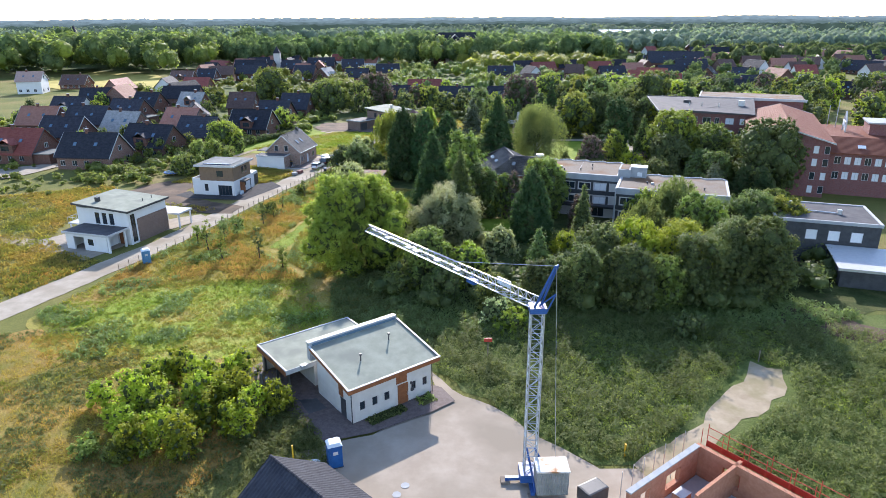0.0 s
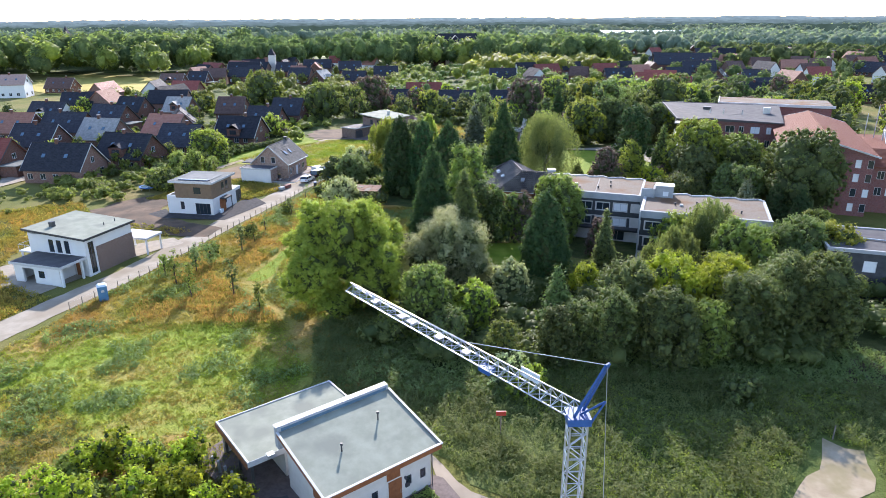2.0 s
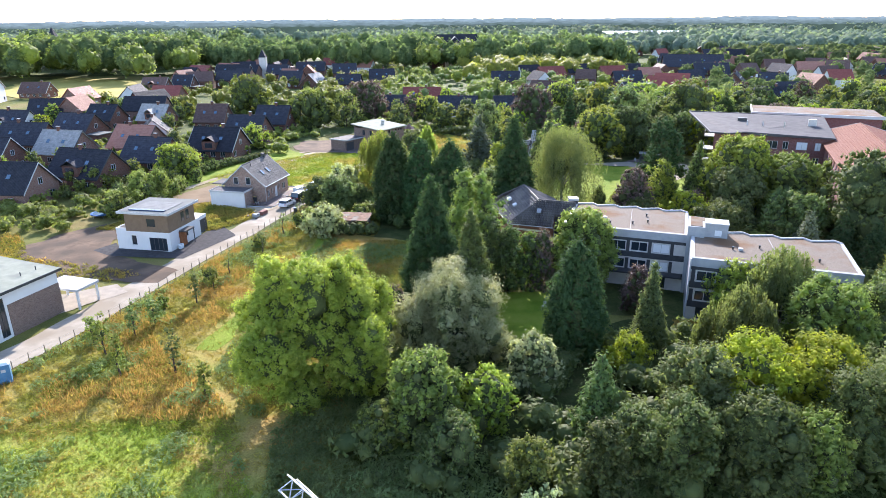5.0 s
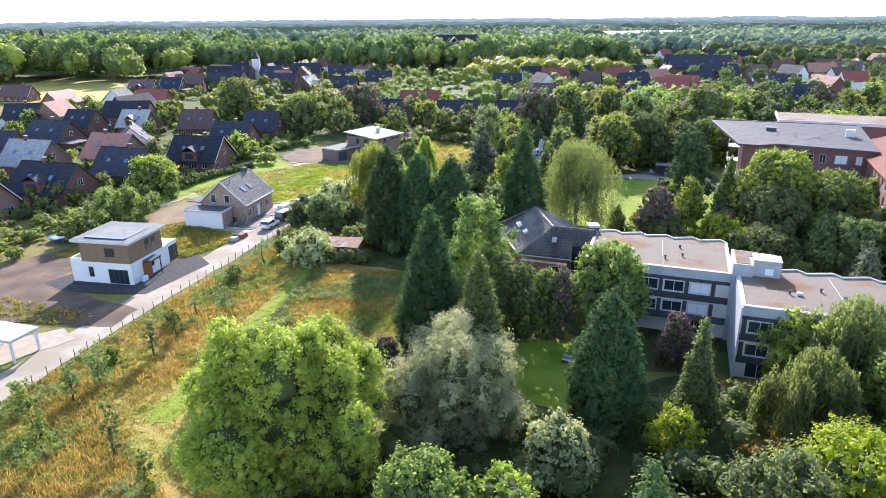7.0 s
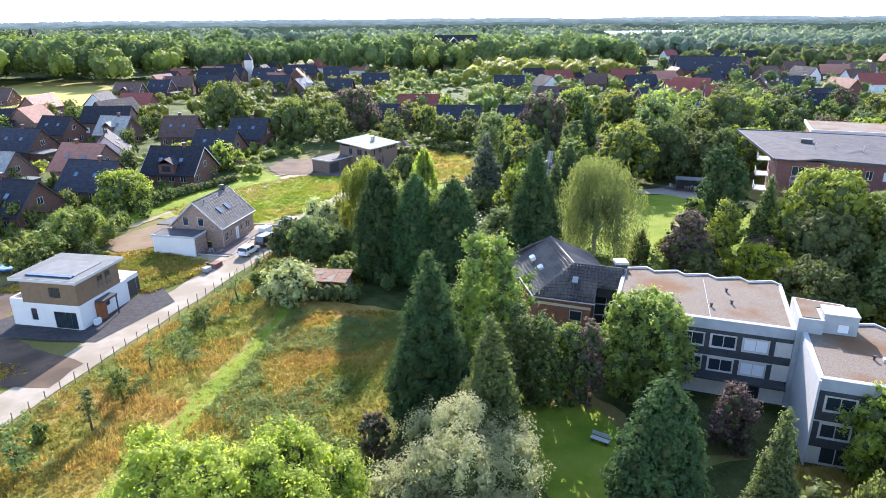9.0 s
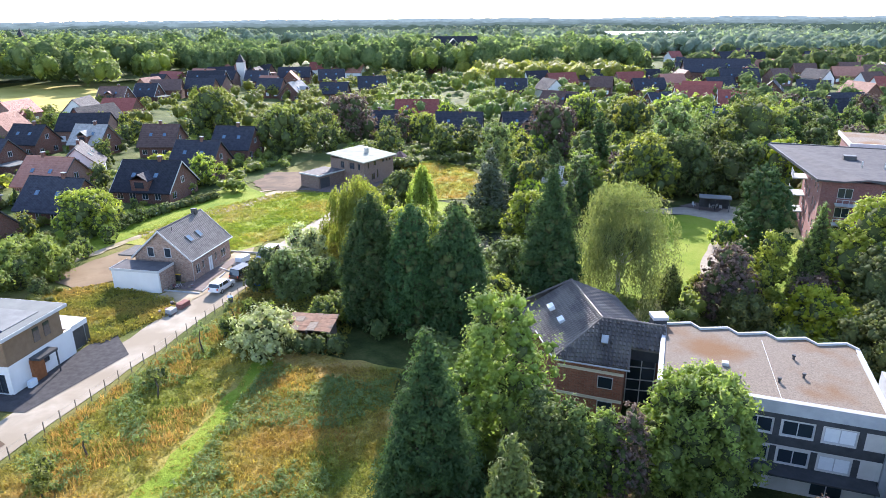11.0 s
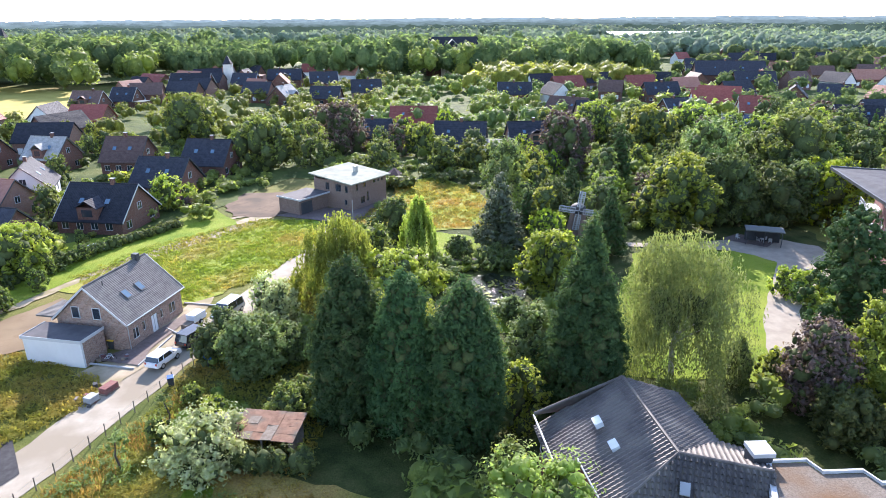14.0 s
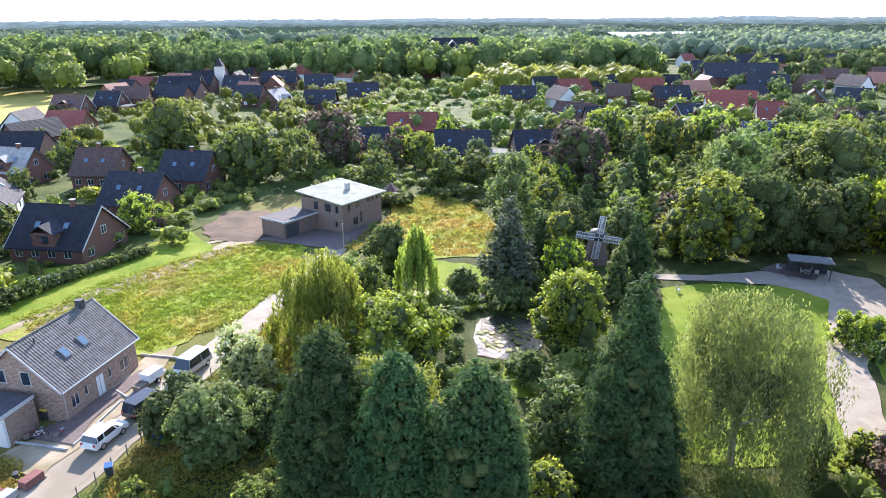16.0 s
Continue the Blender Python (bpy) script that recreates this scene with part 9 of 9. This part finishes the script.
def bicycle(x, y, yaw):
    h = thing("bicycle", pose(x, y, 0.09, 0, 0, yaw), "small white bicycle standing on the forecourt", "bicycle")
    for s in (-0.45, 0.45):
        ring = [(s + 0.3 * math.cos(k * math.tau / 14), 0, 0.3 + 0.3 * math.sin(k * math.tau / 14)) for k in range(15)]
        part("wheel", rods(list(zip(ring, ring[1:])), 0.03, 5), M["tyre"], h)
    part("frame", rods([((-0.45, 0, 0.3), (-0.1, 0, 0.65)), ((-0.1, 0, 0.65), (0.32, 0, 0.68)), ((0.45, 0, 0.3), (0.3, 0, 0.85)), ((-0.05, 0, 0.3), (0.32, 0, 0.66)), ((-0.45, 0, 0.3), (-0.05, 0, 0.3)), ((-0.05, 0, 0.3), (-0.15, 0, 0.8))], 0.03, 6), M["trimwhite"], h)
    part("handlebar", rods([((0.3, -0.25, 0.88), (0.3, 0.25, 0.88))], 0.025, 6), M["trimdark"], h)
    part("saddle", bbox_bevel(-0.27, -0.07, 0.8, -0.02, 0.07, 0.87, 0.02), M["trimdark"], h)


bicycle(-33.7, 155.5, 15)
patch("forecourt", [(-35.4, 155.6), (-32.6, 158.3), (-29.6, 166.7), (-28.3, 166.4), (-30.2, 158.0), (-30.1, 154.3)], 0.075, M["paving"], "brownish paved strip along the brick house", 0.08, 0.8, "paving")
for (ax, ay), (cx, cy) in (((-30.1, 154.2), (-29.0, 161.0)), ((-28.6, 161.8), (-26.9, 166.5)), ((-30.8, 170.2), (-26.3, 169.2)), ((-28.7, 161.6), (-30.4, 163.0)), ((-35.6, 154.9), (-30.3, 153.6))):
    L = math.hypot(cx - ax, cy - ay)
    solo("kerb", bbox_bevel(0, -0.08, 0, L, 0.08, 0.22, 0.02), M["concrete"], "low concrete kerb stones edging the forecourt", "kerb", m=pose(ax, ay, 0.05, 0, 0, math.degrees(math.atan2(cy - ay, cx - ax))))
crng = np.random.default_rng(77)
for k in range(16):
    x, y = (crng.uniform(-35, -31.5), crng.uniform(155.3, 157.5)) if k < 9 else (crng.uniform(-34, -31), crng.uniform(146.5, 150.5))
    w, d, hh = crng.uniform(0.2, 0.6), crng.uniform(0.15, 0.45), crng.uniform(0.12, 0.5)
    solo("rubble_block", bbox_bevel(-w / 2, -d / 2, 0, w / 2, d / 2, hh, 0.03), M[("concrete", "oldwood", "clinicbrick", "trimdark")[k % 4]], "loose block of building material on the forecourt", "rubble", "loose building material", m=pose(x, y, 0.07, 0, 0, crng.uniform(0, 180)))

# fence posts, a sack and manhole covers round the white house
for k in range(6):
    x, y = -18.6 + 0.7 * k, 57.9 - 0.64 * k
    solo("fence_post", bbox_bevel(-0.1, -0.1, 0, 0.1, 0.1, 1.25, 0.02), M["concrete"], "short grey concrete fence post beside the paving", "fence post", "posts beside the paving", m=pose(x, y, 0.02, 0, 0, 40))
bm = bmesh.new()
bmesh.ops.create_icosphere(bm, subdivisions=2, radius=0.55)
for v in bm.verts:
    v.co = Vector((v.co.x * 1.15, v.co.y * 0.85, max(v.co.z * 0.8, -0.25))) * (1 + 0.18 * noise.noise(v.co * 3.1))
solo("sack", bm, M["palebox"], "pale plastic sack lying beside the toilet", "sack", smooth=True, m=pose(-9.8, 43.9, 0.3, 0, 0, 20))
for x, y in ((-2.4, 41.5), (-3.0, 40.5)):
    bm = bmesh.new()
    rod(bm, (0, 0, 0), (0, 0, 0.03), 0.34, 18)
    solo("manhole_cover", bm, M["concrete"], "round pale manhole cover in the gravel yard", "manhole cover", m=pose(x, y, 0.05))

# trampolines and pool in the gardens
for x, y, c, lab in ((-51.5, 191.5, "screen", "round trampoline with pale green rim on the lawn"), (-60.5, 149.5, "bluebox", "small round blue garden pool")):
    p = thing("trampoline" if c == "screen" else "garden_pool", pose(x, y, 0.03), lab, "garden item")
    bm = bmesh.new()
    rod(bm, (0, 0, 0.55), (0, 0, 0.72), 1.9, 20)
    part("rim", bm, M[c], p)
    bm = bmesh.new()
    rod(bm, (0, 0, 0.722), (0, 0, 0.74), 1.5, 20)
    part("bed", bm, M["palebox"] if c == "screen" else M["bluepane"], p)
    for k in range(6):
        a = k * math.tau / 6
        part("leg", rods([((1.7 * math.cos(a), 1.7 * math.sin(a), 0), (1.7 * math.cos(a), 1.7 * math.sin(a), 0.55))], 0.04), M["metal"], p)

# hedges along the gardens
hrng = np.random.default_rng(5)


def hedge(x0, y0, x1, y1, w, h, label):
    L = math.hypot(x1 - x0, y1 - y0)
    n = max(3, int(L / 1.1))
    lb = [(x0 + (x1 - x0) * k / n + hrng.normal() * 0.15, y0 + (y1 - y0) * k / n + hrng.normal() * 0.15, h * 0.5, w * 0.6, w * 0.6, h * 0.55) for k in range(n + 1)]
    me = crown_mesh("hedge", lb, int(L * 260), 0.2, M["l_dark"], hrng, jitter=0.7, core=0.86, clump=0.06)
    tagged(new("hedge", me), label, "hedge")


hedge(-58, 176, -49, 193, 1.6, 1.9, "dense dark-green clipped garden hedge")
hedge(-49, 193, -43, 203, 1.5, 1.6, "dense dark-green clipped garden hedge")
hedge(-66, 168, -57, 158, 1.6, 2.0, "dense dark-green garden hedge")
hedge(-70, 196, -62, 205, 1.4, 1.8, "green garden hedge between houses")
hedge(-13, 143.5, -9.5, 150, 1.6, 2.6, "overgrown hedge beside the shed")
hedge(-17.5, 137.6, -9.5, 136.4, 1.6, 2.2, "ivy-covered hedge before the shed")

# ---- far landmarks ----
ch = thing("church_tower", pose(-99.7, 440, 0), "white church tower with dark spire among trees", "church")
part("tower", bx(-2.0, -2.0, 0, 2.0, 2.0, 12.5), M["offwhite"], ch)
bm = bmesh.new()
q4 = [bm.verts.new((a * 2.2, b * 2.2, 12.5)) for a, b in ((-1, -1), (1, -1), (1, 1), (-1, 1))]
tip = bm.verts.new((0, 0, 17.0))
for k in range(4):
    bm.faces.new((q4[k], q4[(k + 1) % 4], tip))
bm.faces.new(q4[::-1])
part("spire", bm, M["r_dark"], ch)
part("nave", bx(2.602, -4, 0, 18, 4, 7), M["brick"], ch)
sp = thing("church_spire", pose(-330, 640, 0), "distant slender dark church spire", "church")
part("tower", bx(-4, -4, 0, 4, 4, 18), M["brick"], sp)
bm = bmesh.new()
q4 = [bm.verts.new((a * 4, b * 4, 18.0)) for a, b in ((-1, -1), (1, -1), (1, 1), (-1, 1))]
tip = bm.verts.new((0, 0, 29))
for k in range(4):
    bm.faces.new((q4[k], q4[(k + 1) % 4], tip))
part("spire", bm, M["r_dark"], sp)
hall = thing("hall", pose(17.6, 517, 0), "large dark-roofed hall with pale gabled front", "hall")
part("body", bx(-16, -8, 0, 18, 10, 11), M["brick"], hall)
bm = bmesh.new()
slab(bm, [(-17, -9, 11), (19, -9, 11), (16, 1, 23), (-14, 1, 23)], 0.4)
slab(bm, [(-17, 11, 11), (19, 11, 11), (16, 1, 23), (-14, 1, 23)], 0.4)
part("roof", bm, M["r_dark"], hall)
bm = bmesh.new()
prism(bm, [(-7, -14), (7, -14), (7, -9), (-7, -9)], 0, 14)
part("porch", bm, M["cream"], hall)
bm = bmesh.new()
for a in (-9, 9):
    slab(bm, [(a, -15, 13), (0, -15, 22), (0, -4, 22), (a, -8, 13)], 0.4)
part("porch_roof", bm, M["r_grey"], hall)
gh = thing("greenhouse", pose(255, 985, 0), "long white glasshouse roofs far away", "greenhouse")
for k in range(12):
    bm = bmesh.new()
    slab(bm, [(k * 13.4, 0, 8), (k * 13.4 + 13.2, 0, 8), (k * 13.4 + 13.2, 60, 14), (k * 13.4, 60, 14)], 0.5)
    part("glass_roof", bm, M["glasshouse"], gh)
part("wall", bx(0, 0.5, 0, 160, 1, 7.4), M["trimwhite"], gh)


# ---- far town: roofs between the trees ----
def far_house(x, y, yaw, L, W, wall, roof):
    h = thing("house", pose(x, y, 0, 0, 0, yaw), f"distant {WALLS[wall]} with {LABELS[roof]}", "house", "far town houses")
    bm = bmesh.new()
    prism(bm, [(-L / 2, -W / 2), (L / 2, -W / 2), (L / 2, W / 2), (-L / 2, W / 2)], 0, 4.2)
    for x_ in (-L / 2, L / 2):
        bm.faces.new([bm.verts.new(p) for p in ((x_, -W / 2, 4.2), (x_, W / 2, 4.2), (x_, 0, 8.6))])
    part("wall", bm, M[wall], h)
    for s in (-1, 1):
        bm = bmesh.new()
        slab(bm, [(-L / 2 - 0.4, 0, 8.8), (L / 2 + 0.4, 0, 8.8), (L / 2 + 0.4, s * (W / 2 + 0.4), 4.2), (-L / 2 - 0.4, s * (W / 2 + 0.4), 4.2)], 0.2)
        part("roof", bm, M["r_" + roof], h)
    for k in range(3):
        part("window", bx(-L / 2 + 1.2 + k * L / 3.2, -W / 2 - 0.05, 1.2, -L / 2 + 2.6 + k * L / 3.2, -W / 2 - 0.003, 2.8), M["screen"], h)


frng = np.random.default_rng(77)
spots = []
for region, n in (((150, 460, 330, 640), 85), ((120, 420, 640, 900), 60), ((-150, -30, 470, 500), 6), ((-150, -95, 260, 330), 6), ((40, 150, 300, 420), 14), ((-135, -60, 380, 470), 14)):
    x0, x1, y0, y1 = region
    k = tries = 0
    while k < n and tries < 4000:
        tries += 1
        x, y = frng.uniform(x0, x1), frng.uniform(y0, y1)
        if any((x - a) ** 2 + (y - b) ** 2 < 15 ** 2 for a, b in spots) or any((x - a) ** 2 + (y - b) ** 2 < 15 ** 2 for a, b, g in TAKEN if g > 6):
            continue
        spots.append((x, y))
        far_house(x, y, frng.uniform(-30, 20) + (90 if frng.random() < 0.3 else 0), frng.uniform(9, 15), frng.uniform(8, 10), ("brick", "brick", "pinkbrick", "white")[int(frng.integers(4))], ("dark", "dark", "brown", "redd", "red", "dark")[int(frng.integers(6))])
        k += 1


# ---- grass and weeds: uncountable blades ----
def tufts(name, n, region, hmin, hmax, material, label, seed, blades=6, spread_=0.16, width=0.05, dens=None):
    """Clumps of bent blades over a plan region (a test on x, y)."""
    rng = np.random.default_rng(seed)
    x0, x1, y0, y1, test = region
    P = []
    while len(P) < n:
        x, y = rng.uniform(x0, x1), rng.uniform(y0, y1)
        if not test(x, y):
            continue
        if dens is not None and noise.noise(Vector((x * dens[0], y * dens[0], seed))) < dens[1]:
            continue
        P.append((x, y))
    P = np.repeat(np.array(P), blades, 0)
    m = len(P)
    hh = np.repeat(rng.uniform(hmin, hmax, n), blades) * rng.uniform(0.6, 1.1, m)
    a = rng.uniform(0, math.tau, m)
    q = spread_ * np.sqrt(rng.random(m))
    b = np.column_stack([P[:, 0] + q * np.cos(a), P[:, 1] + q * np.sin(a), np.zeros(m)])
    side = rng.uniform(0, math.tau, m)
    w = np.column_stack([np.cos(side), np.sin(side), np.zeros(m)]) * (width * rng.uniform(0.7, 1.6, (m, 1)))
    lean = np.column_stack([np.cos(a), np.sin(a), np.zeros(m)]) * (hh * rng.uniform(0.15, 0.6, m))[:, None]
    tip = b + lean + np.column_stack([np.zeros(m), np.zeros(m), hh])
    V = np.stack([b - w, b + w, tip], 1).reshape(-1, 3)
    F = np.arange(3 * m).reshape(-1, 3)
    tagged(new(name, np_mesh(name, V, F, material)), label, "grass", kind="stuff")


def in_poly(pts):
    def test(x, y):
        c = False
        for (xa, ya), (xb, yb) in zip(pts, pts[1:] + pts[:1]):
            if (ya > y) != (yb > y) and x < (xb - xa) * (y - ya) / (yb - ya) + xa:
                c = not c
        return c
    return test


def clumps(name, n, region, hmin, hmax, material, label, seed, quads=8, size=0.26, width=0.3, dens=None):
    """Leafy weed clumps: small upright leaves in low domes."""
    rng = np.random.default_rng(seed)
    x0, x1, y0, y1, test = region
    P = []
    while len(P) < n:
        x, y = rng.uniform(x0, x1), rng.uniform(y0, y1)
        if test(x, y) and (dens is None or noise.noise(Vector((x * dens[0], y * dens[0], seed))) >= dens[1]):
            P.append((x, y))
    big = np.array([0.55 + 0.9 * (0.5 + 0.5 * noise.noise(Vector((x * 0.45, y * 0.45, 2.0)))) for x, y in P])
    P = np.repeat(np.array(P), quads, 0)
    m = len(P)
    hh = np.repeat(rng.uniform(hmin, hmax, n) * big, quads)
    d = unit(rng.normal(size=(m, 3)))
    d[:, 2] = np.abs(d[:, 2])
    c = np.column_stack([P[:, 0] + d[:, 0] * width, P[:, 1] + d[:, 1] * width, hh * (0.25 + 0.7 * d[:, 2])])
    nrm = unit(0.4 * d + 0.5 * rng.normal(size=d.shape) + (0, 0, 0.9))
    v, f = leaf_tris(c, nrm, size, rng, 2.2, np.array((0, 0, 1.0)))
    tagged(new(name, np_mesh(name, v, f, material)), label, "grass", kind="stuff")


OPEN = in_poly([(-49, 74), (-33.2, 124), (-24, 150), (-18, 138), (-3, 133), (-4, 112), (-8, 92), (-14, 72), (-17, 58), (-40, 58)])
clumps("grass", 5000, (-50, -2, 58, 150, OPEN), 0.08, 0.25, M["g_green"], "short meadow herbs along the mown strip", 56, 8, 0.12, 0.34)
WEED = in_poly([(-0.5, 60), (1.4, 70), (12, 73), (30, 70), (50, 66), (62, 50), (44, 30), (23, 36), (24.6, 45.6), (34.2, 53), (36.4, 58), (33, 60.6), (27.4, 54.2), (20.4, 47.4), (16, 44), (13, 44), (9, 48), (5, 53.2)])
clumps("weeds", 8500, (-2, 62, 26, 74, WEED), 0.35, 1.25, M["g_weed"], "tall grey-green weeds beside the yard", 41, 17, 0.105, 0.30)
clumps("weeds", 4200, (-2, 62, 26, 74, WEED), 0.2, 0.6, M["l_bright"], "green grass among the weeds", 42, 10, 0.10, 0.3, (0.08, -0.05))
DRY = in_poly([(-60, 40), (-52, 66), (-40, 69), (-30, 62), (-16, 60), (-15, 51), (-18, 42), (-24, 32), (-40, 30)])
tufts("grass", 9000, (-60, -14, 30, 70, DRY), 0.15, 0.42, M["g_dry"], "straw-coloured tall dry grass", 43, 7, 0.4, 0.03)
clumps("grass", 2600, (-60, -14, 30, 70, DRY), 0.12, 0.4, M["g_green"], "green meadow herbs", 44, 8, 0.13, 0.34, (0.12, 0.05))
STRIP = in_poly([(-49, 74), (-33.2, 124), (-24, 150), (-20, 142), (-18.5, 136), (-21, 124), (-24, 110), (-27, 97), (-24, 92), (-18, 84), (-13, 72), (-17, 61), (-30, 63), (-40, 62)])
clumps("grass", 4600, (-50, -12, 82, 150, STRIP), 0.2, 0.6, M["g_green"], "overgrown meadow grass along the road", 45, 8, 0.13, 0.36)
tufts("grass", 3200, (-50, -12, 84, 150, STRIP), 0.35, 0.8, M["g_rust"], "rust-brown dock and dry stems in the meadow", 46, 6, 0.35, 0.035, (0.16, 0.0))
clumps("grass", 1800, (-50, -12, 60, 150, STRIP), 0.4, 0.9, M["g_weed"], "darker weed clumps along the fence", 53, 10, 0.15, 0.34, (0.2, 0.15))
clumps("grass", 2600, (-50, -12, 60, 84, STRIP), 0.1, 0.35, M["g_fresh"], "pale mown grass in the meadow", 70, 8, 0.12, 0.34)
NOOK = in_poly([(-16, 57), (-10, 48), (-8.8, 44), (-10.5, 39), (-14, 43), (-20, 50)])
clumps("weeds", 1100, (-20, -8, 38, 58, NOOK), 0.3, 0.9, M["g_weed"], "weeds beside the paved corner", 71, 12, 0.11, 0.3)
MEAD = in_poly([(-17, 134), (-3, 133), (-4, 112), (-8, 92), (-16, 84), (-22, 92), (-22.5, 104), (-19.5, 118)])
clumps("grass", 4000, (-26, -2, 82, 136, MEAD), 0.2, 0.55, M["g_green"], "tall meadow grass before the conifers", 47, 8, 0.13, 0.36)
tufts("grass", 2600, (-26, -2, 82, 136, MEAD), 0.25, 0.6, M["g_dry"], "dry seeded grass in the meadow", 48, 6, 0.35, 0.03, (0.12, 0.0))
clumps("grass", 2600, (-26, -2, 82, 136, MEAD), 0.3, 0.8, M["g_weed"], "grey-green weed clumps in the meadow", 67, 9, 0.14, 0.32, (0.13, 0.0))
LOTS = in_poly([(-75, 70), (-57, 74), (-50, 92), (-58, 97), (-64, 104), (-66, 118), (-52, 120), (-45, 117), (-41, 120), (-62, 128), (-70, 140), (-90, 130)])
clumps("grass", 5000, (-90, -40, 70, 142, LOTS), 0.2, 0.6, M["g_green"], "rough grass on the empty plots", 49, 8, 0.18, 0.45)
tufts("grass", 3500, (-90, -40, 70, 142, LOTS), 0.25, 0.5, M["g_dry"], "dry grass on the empty plots", 54, 5, 0.35, 0.06, (0.08, 0.05))
REAR = in_poly([(-30, 171), (-23, 178), (-17, 196), (-20, 206), (-30, 207), (-44, 193), (-50, 180), (-44, 175)])
tufts("grass", 900, (-52, -16, 170, 208, REAR), 0.2, 0.45, M["g_green"], "yellowish meadow grass behind the brick house", 50, 5, 0.4, 0.07, (0.08, 0.0))
clumps("grass", 3200, (-52, -16, 170, 208, REAR), 0.12, 0.35, M["g_fresh"], "green herbs behind the brick house", 55, 8, 0.2, 0.5)
PLOT = in_poly([(-58, 141), (-50, 155.5), (-42, 158), (-37, 153.5), (-33, 152), (-32, 147), (-37, 140), (-44, 141)])
clumps("grass", 2800, (-58, -30, 138, 160, PLOT), 0.2, 0.55, M["g_green"], "rough grass between the new houses", 51, 8, 0.16, 0.4)
VERGE = in_poly([(-25.5, 149), (-20, 140), (-9.5, 136), (-8.5, 166), (-12.5, 188), (-17.5, 184), (-21.5, 166)])
clumps("grass", 3200, (-26, -8, 135, 189, VERGE), 0.2, 0.6, M["g_green"], "rough grass and herbs between road and park", 68, 8, 0.16, 0.42)
clumps("weeds", 1300, (-2, 62, 26, 74, WEED), 0.8, 1.5, M["g_weed"], "tall pale mugwort clumps among the weeds", 69, 22, 0.11, 0.42, (0.18, 0.0))
EDGE = in_poly([(-10, 70), (2, 66), (20, 70), (40, 66), (52, 70), (44, 78), (30, 73), (10, 77), (-4, 79)])
clumps("weeds", 3500, (-12, 54, 64, 80, EDGE), 0.4, 1.0, M["g_weed"], "weeds along the edge of the wood", 52, 10, 0.15, 0.34)
GARD = in_poly([(-13, 205), (-6, 200), (12, 200), (14, 210), (10, 228), (2, 237), (-6, 233), (-6, 222)])
clumps("grass", 1500, (-14, 15, 199, 238, GARD), 0.2, 0.6, M["g_green"], "tall garden meadow grass", 57, 8, 0.22, 0.5)
tufts("grass", 1500, (-14, 15, 199, 238, GARD), 0.25, 0.6, M["g_green"], "dry grass in the garden meadow", 58, 5, 0.4, 0.08)
NEAR = in_poly([(-60, 40), (-40, 20), (-9, 24), (-8.5, 38), (-12, 46), (-16, 58), (-30, 62), (-40, 70), (-52, 68)])
clumps("grass", 5200, (-60, -8, 20, 70, NEAR), 0.1, 0.4, M["g_weed"], "grey-green herbs between dry grass", 59, 8, 0.13, 0.32, (0.15, -0.05))
BACK = in_poly([(-17, 60), (-12, 70), (-14, 82), (-8, 92), (-4, 80), (1, 70), (-1, 60), (-8, 64)])
clumps("weeds", 3200, (-18, 2, 59, 93, BACK), 0.2, 0.7, M["g_weed"], "weeds behind the white house", 60, 11, 0.14, 0.32)
BED = in_poly([(-6.3, 50.3), (-3.1, 52.6), (-2.5, 51.6), (-5.6, 49.2)])
clumps("bedding_plants", 60, (-7, -2, 49, 53, BED), 0.2, 0.5, M["l_dark"], "low dark bedding plants by the wall", 63, 9, 0.12, 0.2)
BED2 = in_poly([(-2.0, 53.4), (-0.6, 54.4), (0.3, 53.3), (-1.1, 52.2)])
clumps("bedding_plants", 40, (-3, 1, 52, 55, BED2), 0.2, 0.6, M["l_green"], "low green bedding plants by the door", 64, 9, 0.12, 0.2)
PLOTG = in_poly([(28.5, 102.5), (32.5, 102.5), (33.5, 97), (31.5, 91), (25.5, 91), (27, 97)])
tufts("grass", 900, (25, 34, 90, 103, PLOTG), 0.3, 0.8, M["g_dry"], "tall golden grass beside the clinic", 65, 6, 0.3, 0.03)


# ---- lily pads on the pond ----
lrng = np.random.default_rng(91)
V, F = [], []
for k in range(150):
    a, q = lrng.uniform(0, math.tau), math.sqrt(lrng.random())
    x, y = 9.7 + 3.4 * q * math.cos(a), 173.2 + 4.6 * q * math.sin(a)
    if noise.noise(Vector((x * 0.5, y * 0.5, 4.0))) < -0.05:
        continue
    r, base = lrng.uniform(0.14, 0.3), len(V)
    z = 0.24 + lrng.uniform(0.0, 0.03)
    V += [(x + r * math.cos(j * 1.0472), y + r * math.sin(j * 1.0472), z) for j in range(6)]
    F += [(base, base + j, base + j + 1) for j in range(1, 5)]
tagged(new("lily_pads", np_mesh("lily_pads", V, F, M["l_bright"])), "round green lily pads floating on the pond", "lily pads", kind="stuff")
